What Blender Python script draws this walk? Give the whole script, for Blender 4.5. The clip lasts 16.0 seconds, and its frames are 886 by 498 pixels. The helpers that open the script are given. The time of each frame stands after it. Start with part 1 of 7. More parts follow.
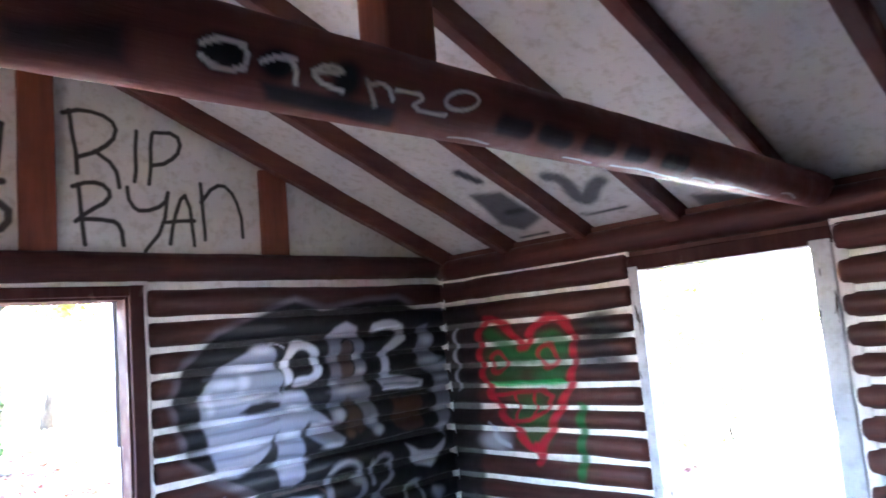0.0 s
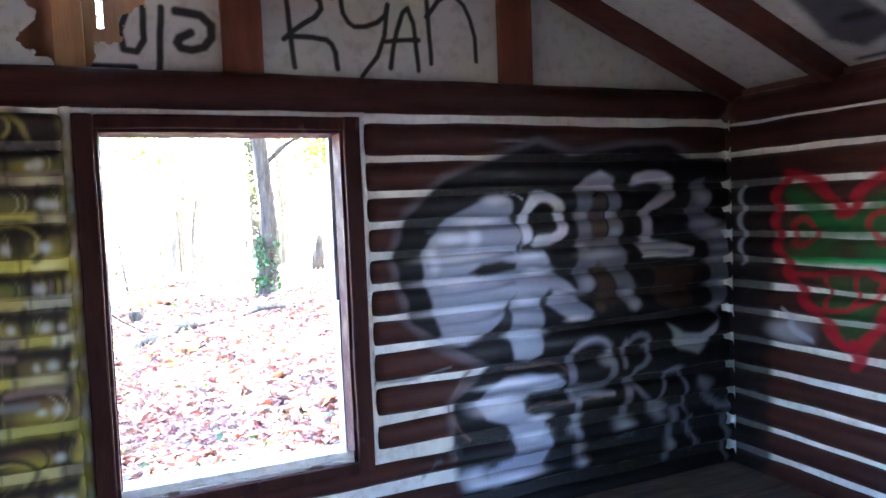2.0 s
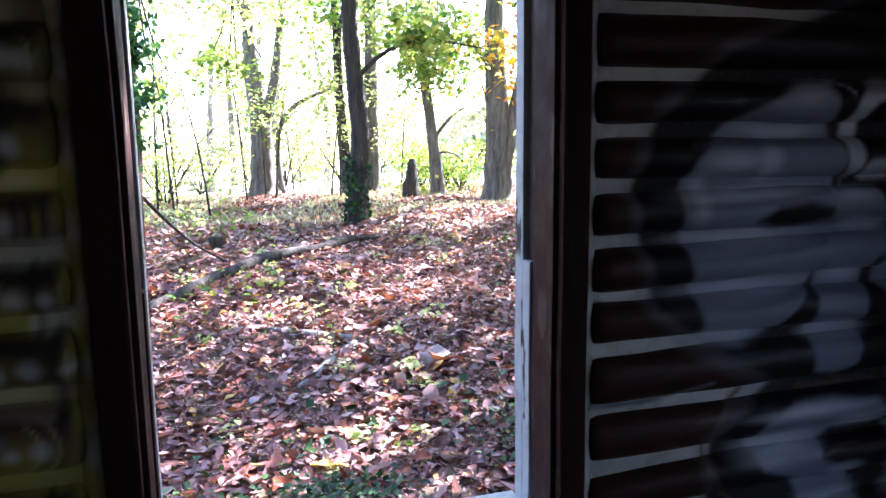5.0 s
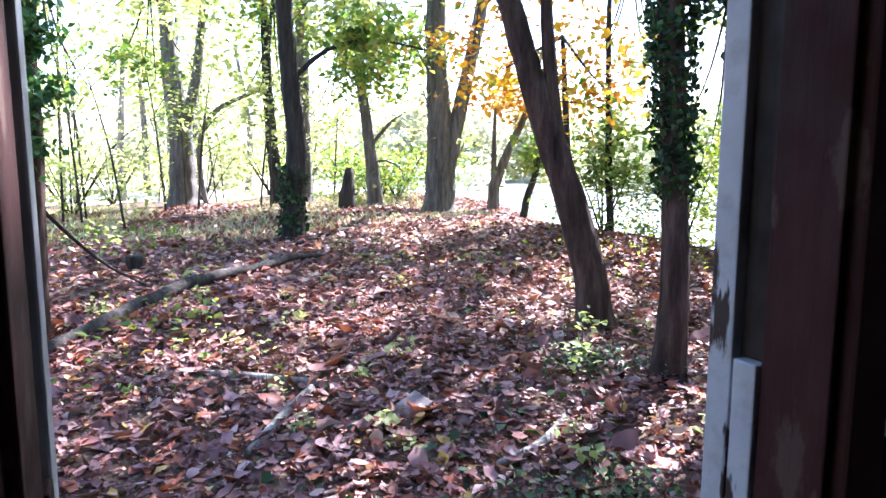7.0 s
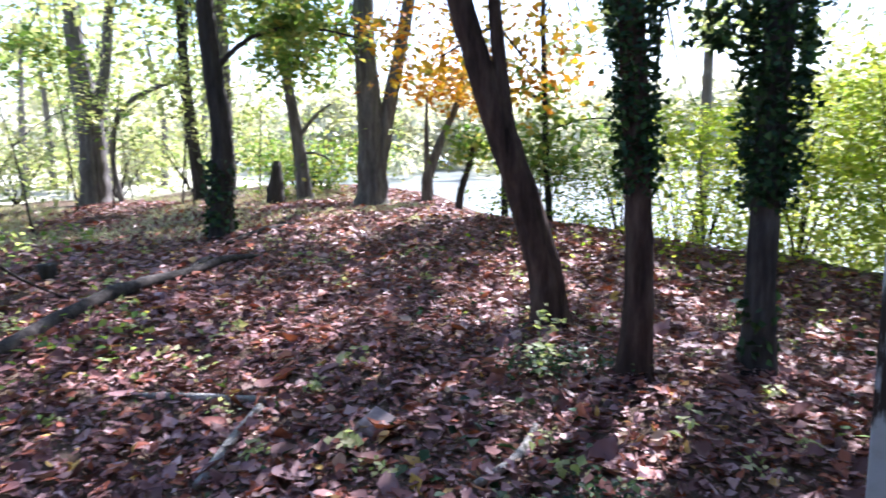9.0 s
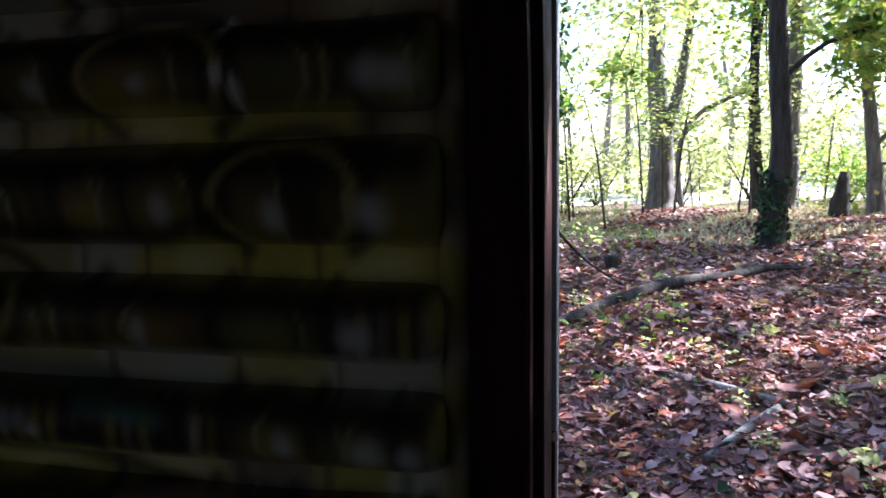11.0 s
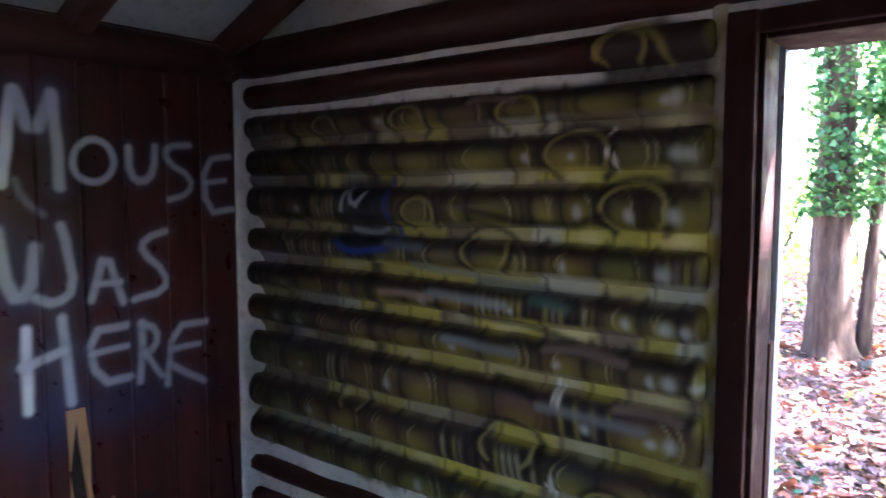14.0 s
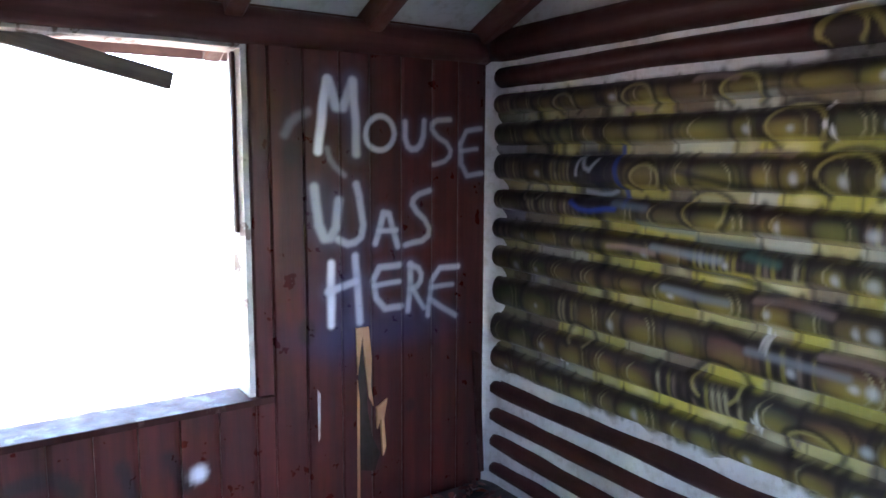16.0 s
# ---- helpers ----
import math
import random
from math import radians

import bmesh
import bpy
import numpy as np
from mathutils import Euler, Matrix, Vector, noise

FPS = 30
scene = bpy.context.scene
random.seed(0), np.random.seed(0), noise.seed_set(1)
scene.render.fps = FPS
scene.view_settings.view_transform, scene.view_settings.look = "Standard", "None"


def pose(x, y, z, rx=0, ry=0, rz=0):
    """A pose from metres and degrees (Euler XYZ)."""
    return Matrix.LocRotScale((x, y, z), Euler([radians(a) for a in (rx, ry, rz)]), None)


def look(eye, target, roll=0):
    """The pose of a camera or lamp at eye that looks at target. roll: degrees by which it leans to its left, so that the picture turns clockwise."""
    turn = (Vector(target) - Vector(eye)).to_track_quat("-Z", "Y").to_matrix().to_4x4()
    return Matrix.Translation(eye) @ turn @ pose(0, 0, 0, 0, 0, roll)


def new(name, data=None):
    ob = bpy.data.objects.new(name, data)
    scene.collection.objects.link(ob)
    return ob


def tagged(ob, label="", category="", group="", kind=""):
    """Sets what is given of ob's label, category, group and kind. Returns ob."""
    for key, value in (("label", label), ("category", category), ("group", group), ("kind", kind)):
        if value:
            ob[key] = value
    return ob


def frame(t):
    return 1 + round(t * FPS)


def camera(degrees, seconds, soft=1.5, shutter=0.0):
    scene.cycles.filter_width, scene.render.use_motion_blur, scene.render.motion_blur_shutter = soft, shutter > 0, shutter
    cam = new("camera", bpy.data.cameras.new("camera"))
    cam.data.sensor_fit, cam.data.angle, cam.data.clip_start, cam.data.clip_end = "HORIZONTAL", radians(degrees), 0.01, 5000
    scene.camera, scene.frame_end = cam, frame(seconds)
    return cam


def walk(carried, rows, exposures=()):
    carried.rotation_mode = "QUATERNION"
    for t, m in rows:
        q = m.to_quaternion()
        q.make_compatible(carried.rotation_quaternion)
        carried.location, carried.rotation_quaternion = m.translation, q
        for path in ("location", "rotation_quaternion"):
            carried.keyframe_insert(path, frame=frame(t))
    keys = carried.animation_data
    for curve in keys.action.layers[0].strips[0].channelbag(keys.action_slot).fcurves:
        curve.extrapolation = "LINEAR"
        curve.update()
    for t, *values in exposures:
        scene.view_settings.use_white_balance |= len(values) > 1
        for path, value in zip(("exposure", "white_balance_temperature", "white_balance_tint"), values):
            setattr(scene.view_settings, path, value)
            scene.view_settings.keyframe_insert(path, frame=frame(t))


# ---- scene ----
ROWS = [
    (0.0, 0.0, 0.0, 0.0, 0.6, 6.83, 5.02),
    (0.5, 0.001, 0.0236, 0.0004, 9.6, 6.08, 5.0),
    (1.0, -0.0052, 0.0588, -0.0017, 15.05, 3.93, 4.65),
    (1.5, -0.0115, 0.1023, -0.0059, 18.49, 1.69, 2.78),
    (2.0, -0.0227, 0.1416, -0.0059, 20.42, -3.07, 2.37),
    (2.5, -0.0341, 0.1908, -0.0095, 24.09, -3.38, 1.2),
    (3.0, -0.0513, 0.2258, -0.0103, 25.48, -6.18, 0.43),
    (3.5, -0.0844, 0.2489, -0.0133, 26.83, -7.75, 0.8),
    (6.0, -0.2439, 0.3744, -0.0191, 26.44, -9.67, 0.39),
    (6.5, -0.2749, 0.3966, -0.0185, 22.81, -10.95, -0.87),
    (7.0, -0.2996, 0.4274, -0.0173, 20.49, -7.95, -0.01),
    (7.5, -0.3209, 0.4463, -0.0161, 17.1, -9.75, -0.92),
    (8.0, -0.3417, 0.4647, -0.0111, 11.5, -9.83, -0.16),
    (8.5, -0.3551, 0.4702, -0.0107, 7.73, -9.59, -0.46),
    (9.0, -0.3497, 0.4671, -0.0099, 14.25, -8.93, 0.8),
    (9.5, -0.3348, 0.4521, -0.0097, 29.74, -9.21, 0.47),
    (10.0, -0.3188, 0.4302, -0.0075, 41.8, -8.31, 0.89),
    (12.5, -0.1973, 0.361, -0.0078, 69.9, -5.64, 1.05),
    (13.0, -0.1627, 0.34, -0.0085, 72.94, -5.99, 1.31),
    (13.5, -0.1373, 0.3308, -0.0085, 75.6, -6.7, 0.05),
    (14.0, -0.1137, 0.3322, -0.0067, 83.26, -4.79, -0.03),
    (14.5, -0.0891, 0.3389, -0.0046, 92.73, -5.48, 0.03),
    (15.0, -0.0693, 0.3342, -0.0054, 95.96, -4.56, 0.3),
    (15.5, -0.0532, 0.3305, -0.0063, 98.58, -5.92, 0.4),
    (16.0, -0.0386, 0.3262, -0.007, 100.99, -7.39, -0.29),
]
METRES, EYE, TURN = 5.2, 1.5, -44.5
cam = camera(63.6, 16.0, shutter=0.25)
walk(cam, [(t, pose(0, 0, EYE, 0, 0, TURN) @ pose(METRES * x, METRES * y, METRES * z, 90 + pitch, roll, yaw)) for t, x, y, z, yaw, pitch, roll in ROWS],
     exposures=[(t, s, 5500, 22) for t, s in (
         (0.0, 7.6), (0.5, 7.3), (1.0, 7.15), (1.5, 7.1), (2.0, 6.8), (2.5, 6.35), (3.0, 5.75), (3.5, 5.25), (4.5, 4.0), (6.0, 3.4), (7.0, 2.95), (8.0, 2.3), (8.5, 2.05), (9.0, 2.1), (10.0, 2.2),
         (12.5, 3.75), (13.0, 4.3), (13.5, 5.0), (14.0, 5.7), (14.5, 6.75), (15.0, 7.05), (16.0, 6.85))])

# ---- light ----
SUN_AZ, SUN_EL = radians(60), radians(47)      # azimuth from +y towards +x
world = bpy.data.worlds.new("sky")
scene.world = world
world.use_nodes = True
wn = world.node_tree
sky = wn.nodes.new("ShaderNodeTexSky")
sky.sky_type = "NISHITA"
sky.sun_disc = False
sky.sun_elevation, sky.sun_rotation = SUN_EL, SUN_AZ
sky.air_density, sky.dust_density = 1.0, 1.0
wn.nodes["Background"].inputs["Strength"].default_value = 0.10
wn.links.new(sky.outputs[0], wn.nodes["Background"].inputs["Color"])
sun = new("sun", bpy.data.lights.new("sun", "SUN"))
sun.data.energy, sun.data.angle, sun.data.color = 5.0, radians(0.6), (1.0, 0.95, 0.88)
sun_dir = Vector((math.sin(SUN_AZ) * math.cos(SUN_EL), math.cos(SUN_AZ) * math.cos(SUN_EL), math.sin(SUN_EL)))
sun.matrix_world = look(sun_dir * 40, (0, 0, 0))

# ---- materials ----
class Mat:
    """A small builder for node materials."""

    def __init__(self, name, rough=0.7, metal=0.0, spec=0.4):
        self.m = bpy.data.materials.new(name)
        self.m.use_nodes = True
        self.t = self.m.node_tree
        self.b = self.t.nodes["Principled BSDF"]
        self.b.inputs["Roughness"].default_value = rough
        self.b.inputs["Metallic"].default_value = metal
        self.b.inputs["Specular IOR Level"].default_value = spec

    def node(self, kind, **values):
        n = self.t.nodes.new(kind)
        for key, value in values.items():
            n.inputs[key.replace("_", " ")].default_value = value
        return n

    def link(self, a, b):
        self.t.links.new(a, b)

    def coords(self, scale=(1, 1, 1)):
        tc = self.node("ShaderNodeTexCoord")
        mp = self.node("ShaderNodeMapping", Scale=scale)
        self.link(tc.outputs["Object"], mp.inputs["Vector"])
        return mp.outputs[0]

    def noise(self, scale, detail=4.0, stretch=(1, 1, 1), rough=0.6):
        n = self.node("ShaderNodeTexNoise", Scale=scale, Detail=detail, Roughness=rough)
        self.link(self.coords(stretch), n.inputs["Vector"])
        return n.outputs["Fac"]

    def ramp(self, fac, stops):
        r = self.node("ShaderNodeValToRGB")
        el = r.color_ramp.elements
        while len(el) < len(stops):
            el.new(0.5)
        for e, (p, c) in zip(el, stops):
            e.position, e.color = p, (*c, 1) if len(c) == 3 else c
        self.link(fac, r.inputs[0])
        return r.outputs[0]

    def mix(self, fac, a, b, blend="MIX"):
        n = self.node("ShaderNodeMix")
        n.data_type, n.blend_type = "RGBA", blend
        for sock, value in ((n.inputs[0], fac), (n.inputs[6], a), (n.inputs[7], b)):
            if isinstance(value, (int, float)):
                sock.default_value = value
            elif isinstance(value, tuple):
                sock.default_value = (*value, 1)
            else:
                self.link(value, sock)
        return n.outputs[2]

    def math(self, op, a, b):
        n = self.node("ShaderNodeMath")
        n.operation = op
        for sock, value in zip(n.inputs, (a, b)):
            if isinstance(value, (int, float)):
                sock.default_value = value
            else:
                self.link(value, sock)
        return n.outputs[0]

    def bump(self, height, strength=0.3, distance=0.01):
        n = self.node("ShaderNodeBump", Strength=strength, Distance=distance)
        self.link(height, n.inputs["Height"])
        self.link(n.outputs[0], self.b.inputs["Normal"])

    def colour(self, c):
        if isinstance(c, tuple):
            self.b.inputs["Base Color"].default_value = (*c, 1)
        else:
            self.link(c, self.b.inputs["Base Color"])
        return self

    def roughness(self, c):
        self.link(c, self.b.inputs["Roughness"])


def sprayed(mat, base, cover=1.0):
    """Lay the colours of a mesh's "paint" attribute over a base colour, worn through by fine grain."""
    at = mat.node("ShaderNodeAttribute")
    at.attribute_name = "paint"
    wear = mat.ramp(mat.noise(90, 3), [(0.25, (0.96 * cover,) * 3), (0.5, (cover,) * 3)])
    return mat.mix(mat.math("MULTIPLY", at.outputs["Alpha"], wear), base, at.outputs["Color"])


def wood(name, a, b, stretch, rough=0.6, scale=6.0, paint=False, chips=None, bump=0.35, spec=0.4):
    m = Mat(name, rough, spec=spec)
    grain = m.noise(scale, 6, stretch, 0.65)
    c = m.ramp(grain, [(0.3, a), (0.7, b)])
    stain = m.ramp(m.noise(2.2, 4), [(0.35, (0.55, 0.55, 0.55)), (0.62, (1, 1, 1))])
    c = m.mix(0.7, c, stain, "MULTIPLY")
    if chips:
        c = m.mix(m.ramp(m.noise(9, 5, tuple(0.4 + 0.3 * s for s in stretch)), [(0.60, (0, 0, 0)), (0.64, (1, 1, 1))]), c, chips)
    if paint:
        c = sprayed(m, c)
    m.colour(c)
    m.roughness(m.ramp(m.noise(14, 3), [(0.3, (rough - 0.18,) * 3), (0.7, (rough + 0.15,) * 3)]))
    m.bump(m.mix(0.4, grain, m.noise(60, 4, stretch)), bump, 0.006)
    return m.m


M_LOG = wood("log_stain", (0.040, 0.014, 0.012), (0.085, 0.028, 0.022), (0.25, 0.25, 3), 0.5, 7, paint=True, spec=0.2)
M_BEAM = wood("beam_stain", (0.11, 0.036, 0.028), (0.24, 0.080, 0.060), (0.25, 3, 3), 0.62, 6, paint=True, spec=0.22)
M_RAFTER = wood("rafter_stain", (0.07, 0.020, 0.014), (0.14, 0.044, 0.030), (0.3, 3, 3), 0.55, 6)
M_POST = wood("post_stain", (0.14, 0.040, 0.022), (0.25, 0.080, 0.045), (3, 3, 0.3), 0.55, 6)
M_BOARD = wood("board_stain", (0.030, 0.0055, 0.0045), (0.092, 0.0145, 0.0105), (3, 3, 0.2), 0.42, 5, paint=True)
M_TRIM = wood("trim_stain", (0.030, 0.011, 0.010), (0.062, 0.022, 0.019), (3, 3, 0.4), 0.72, 6, chips=(0.075, 0.045, 0.036), spec=0.12)
M_RAW = wood("raw_wood", (0.50, 0.26, 0.12), (0.70, 0.42, 0.22), (4, 4, 0.4), 0.7, 8)
M_GREYWOOD = wood("grey_wood", (0.09, 0.075, 0.06), (0.20, 0.17, 0.14), (0.4, 4, 4), 0.8, 8)
M_SILL = wood("sill_paint", (0.42, 0.40, 0.38), (0.62, 0.60, 0.58), (0.3, 3, 3), 0.6, 6, chips=(0.16, 0.12, 0.10))


def plaster(name, base, low, paint, scale=3.0, rough=0.8, spots=None):
    m = Mat(name, rough, spec=0.25)
    c = m.ramp(m.noise(scale, 6), [(0.3, low), (0.62, base)])
    dirt = m.ramp(m.noise(22, 5), [(0.32, (0.66, 0.62, 0.55)), (0.5, (1, 1, 1))])
    c = m.mix(0.55, c, dirt, "MULTIPLY")
    if spots:
        c = m.mix(m.ramp(m.noise(5.0, 6, (3, 3, 0.7)), [(0.60, (0, 0, 0)), (0.63, (1, 1, 1))]), c, spots)
    if paint:
        c = sprayed(m, c, 0.975)
    m.colour(c)
    m.bump(m.noise(45, 6), 0.3, 0.005)
    return m.m


M_CHINK = plaster("chinking_white", (0.82, 0.82, 0.80), (0.62, 0.62, 0.60), True)
M_PANEL = plaster("panel_white", (0.66, 0.66, 0.62), (0.54, 0.54, 0.50), True, 2.0)
M_CEIL = plaster("ceiling_white", (0.64, 0.64, 0.62), (0.50, 0.50, 0.48), True, 1.4)
M_JAMB = plaster("white_jamb", (0.46, 0.47, 0.50), (0.34, 0.35, 0.38), False, 5.0, 0.55, spots=(0.03, 0.018, 0.016))
M_FLOOR = wood("floor_boards", (0.075, 0.062, 0.052), (0.16, 0.138, 0.118), (3, 0.3, 3), 0.8, 6)
M_CORE = plaster("wall_core", (0.10, 0.05, 0.04), (0.06, 0.03, 0.025), False)


def bark(name, a, b, c, scale=9.0):
    m = Mat(name, 0.9, spec=0.2)
    ridge = m.noise(scale, 7, (1.6, 1.6, 0.22), 0.7)
    col = m.ramp(ridge, [(0.32, a), (0.52, b), (0.72, c)])
    m.colour(m.mix(0.6, col, m.ramp(m.noise(2.0, 4), [(0.3, (0.5, 0.52, 0.5)), (0.65, (1, 1, 1))]), "MULTIPLY"))
    m.bump(ridge, 0.9, 0.03)
    return m.m


M_BARK = bark("grey_bark", (0.022, 0.018, 0.016), (0.075, 0.063, 0.055), (0.16, 0.14, 0.125))
M_BARK_PALE = bark("pale_grey_bark", (0.06, 0.052, 0.046), (0.16, 0.143, 0.128), (0.27, 0.25, 0.23))
M_BARK_RED = bark("red_brown_bark", (0.020, 0.012, 0.009), (0.080, 0.048, 0.036), (0.165, 0.112, 0.085))
M_BARK_DARK = bark("dark_bark", (0.014, 0.012, 0.010), (0.05, 0.042, 0.034), (0.10, 0.088, 0.075))
M_PALEWOOD = bark("bleached_wood", (0.20, 0.18, 0.15), (0.40, 0.37, 0.33), (0.58, 0.55, 0.50), 14.0)
M_DEADWOOD = bark("dead_wood", (0.055, 0.046, 0.040), (0.17, 0.145, 0.125), (0.31, 0.28, 0.25))


def foliage(name, stops, translucent=0.45):
    m = Mat(name, 0.5, spec=0.3)
    g = m.node("ShaderNodeNewGeometry")
    c = m.ramp(g.outputs["Random Per Island"], stops)
    m.colour(c)
    tr = m.node("ShaderNodeBsdfTranslucent")
    m.link(m.mix(1.0, c, (1.0, 1.0, 0.6), "MULTIPLY"), tr.inputs["Color"])
    mx = m.node("ShaderNodeMixShader")
    mx.inputs[0].default_value = translucent
    m.link(m.b.outputs[0], mx.inputs[1])
    m.link(tr.outputs[0], mx.inputs[2])
    m.link(mx.outputs[0], m.t.nodes["Material Output"].inputs["Surface"])
    return m.m


M_LEAF_GREEN = foliage("green_leaves", [(0.0, (0.085, 0.17, 0.035)), (0.4, (0.16, 0.26, 0.05)), (0.75, (0.28, 0.35, 0.09)), (1.0, (0.46, 0.40, 0.10))], 0.5)
# paler than real leaves: sunlit glare and haze are lifted into the colour
M_LEAF_LIGHT = foliage("light_green_leaves", [(0.0, (0.28, 0.36, 0.13)), (0.5, (0.42, 0.48, 0.21)), (1.0, (0.60, 0.57, 0.32))], 0.55)
M_LEAF_MANTLE = foliage("mantle_leaves", [(0.0, (0.02, 0.07, 0.022)), (0.6, (0.05, 0.14, 0.04)), (1.0, (0.12, 0.22, 0.07))], 0.3)
M_LEAF_GOLD = foliage("golden_leaves", [(0.0, (0.42, 0.13, 0.012)), (0.3, (0.58, 0.27, 0.015)), (0.75, (0.66, 0.43, 0.03)), (1.0, (0.26, 0.28, 0.05))], 0.3)
M_LEAF_IVY = foliage("ivy_leaves", [(0.0, (0.010, 0.028, 0.010)), (0.6, (0.026, 0.066, 0.020)), (1.0, (0.07, 0.13, 0.035))], 0.2)
M_LITTER = foliage("fallen_leaves", [(0.0, (0.090, 0.039, 0.035)), (0.24, (0.179, 0.076, 0.068)), (0.46, (0.282, 0.144, 0.136)), (0.60, (0.410, 0.247, 0.242)),
                                     (0.72, (0.256, 0.075, 0.047)), (0.86, (0.371, 0.109, 0.050)), (0.95, (0.512, 0.356, 0.342)), (1.0, (0.600, 0.368, 0.071))], 0.12)
M_GRASS = foliage("dry_grass", [(0.0, (0.44, 0.43, 0.27)), (0.6, (0.60, 0.57, 0.42)), (1.0, (0.40, 0.46, 0.22))], 0.35)
M_LEAF_LIME = foliage("lime_leaves", [(0.0, (0.24, 0.38, 0.035)), (0.45, (0.46, 0.56, 0.06)), (0.8, (0.60, 0.64, 0.11)), (1.0, (0.68, 0.60, 0.14))], 0.65)
# leaf colour washed out to stand in for distance haze
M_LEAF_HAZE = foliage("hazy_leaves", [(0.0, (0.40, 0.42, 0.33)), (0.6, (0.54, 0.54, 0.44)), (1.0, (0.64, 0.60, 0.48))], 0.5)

soil = Mat("soil", 0.95, spec=0.15)
soil.colour(soil.mix(soil.noise(0.35, 3), soil.ramp(soil.noise(9, 8, rough=0.7), [(0.3, (0.028, 0.017, 0.015)), (0.48, (0.085, 0.048, 0.042)), (0.6, (0.15, 0.095, 0.085)), (0.72, (0.085, 0.042, 0.032))]),
                     soil.ramp(soil.noise(14, 8, rough=0.7), [(0.35, (0.06, 0.045, 0.025)), (0.55, (0.17, 0.13, 0.075)), (0.7, (0.24, 0.19, 0.13))])))
# far field beyond y 19, its sunlit brightness put into a pale grass colour
where = soil.node("ShaderNodeSeparateXYZ")
soil.link(soil.coords(), where.inputs[0])
lit_meadow = soil.math("MULTIPLY", soil.math("SUBTRACT", where.outputs["Y"], 19.0), 0.2)
lit_meadow = soil.ramp(soil.math("ADD", lit_meadow, soil.math("MULTIPLY", soil.noise(0.8, 3), 0.4)), [(0.2, (0, 0, 0)), (0.8, (1, 1, 1))])
lit_grass = soil.ramp(soil.noise(4, 6), [(0.3, (0.42, 0.41, 0.27)), (0.7, (0.62, 0.58, 0.43))])
soil.colour(soil.mix(lit_meadow, soil.b.inputs["Base Color"].links[0].from_socket, lit_grass))
soil.bump(soil.noise(16, 8), 1.0, 0.05)
M_SOIL = soil.m
lake = Mat("lake_water", 0.30, spec=0.9)
lake.colour((0.16, 0.18, 0.16))
lake.bump(lake.noise(3.0, 3, (1, 2, 1)), 0.12, 0.05)
M_WATER = lake.m
stone = Mat("concrete", 0.9)
stone.colour(stone.ramp(stone.noise(20, 6), [(0.3, (0.20, 0.155, 0.145)), (0.7, (0.36, 0.29, 0.28))]))
stone.bump(stone.noise(50, 5), 0.4, 0.006)
M_STONE = stone.m
# near-black wood for the board split's painted shade and the window rebates
M_VOID = wood("dark_recess", (0.015, 0.010, 0.008), (0.04, 0.028, 0.02), (3, 3, 0.3), 0.9, 8)

# ---- builders ----
def mesh_of(name, verts, faces, mat, smooth=False):
    me = bpy.data.meshes.new(name)
    me.from_pydata(verts, [], faces)
    me.update()
    if mat:
        me.materials.append(mat)
    if smooth:
        me.polygons.foreach_set("use_smooth", [True] * len(me.polygons))
    return me


def part(name, me, parent=None, label="", at=None):
    """Link a mesh as one object, as a part of parent where one is given."""
    ob = new(name, me)
    if at is not None:
        ob.matrix_basis = at
    if parent:
        ob.parent = parent
    if label:
        ob["label"] = label
    return ob


def thing(name, label, category, group="", kind="", data=None):
    return tagged(new(name, data), label, category, group, kind)


def box_mesh(name, lo, hi, mat, bevel=0.0, rough=0.0):
    """A box with bevelled edges, its faces cut up a little and made uneven by rough metres."""
    bm = bmesh.new()
    bmesh.ops.create_cube(bm, size=1)
    lo, hi = Vector(lo), Vector(hi)
    for v in bm.verts:
        v.co = Vector(lo[i] + (v.co[i] + 0.5) * (hi[i] - lo[i]) for i in range(3))
    if rough:
        longest = max(range(3), key=lambda i: hi[i] - lo[i])
        edges = [e for e in bm.edges if abs(e.verts[0].co[longest] - e.verts[1].co[longest]) > 0.9 * (hi - lo)[longest]]
        bmesh.ops.subdivide_edges(bm, edges=edges, cuts=max(2, min(40, int((hi - lo)[longest] / 0.07))))
        for v in bm.verts:
            v.co += noise.noise_vector(v.co * 3.1) * rough
    if bevel:
        bmesh.ops.bevel(bm, geom=[e for e in bm.edges if e.calc_face_angle(0) > 0.7], offset=bevel, segments=2, affect="EDGES", profile=0.6)
    me = bpy.data.meshes.new(name)
    bm.to_mesh(me)
    bm.free()
    me.materials.append(mat)
    return me


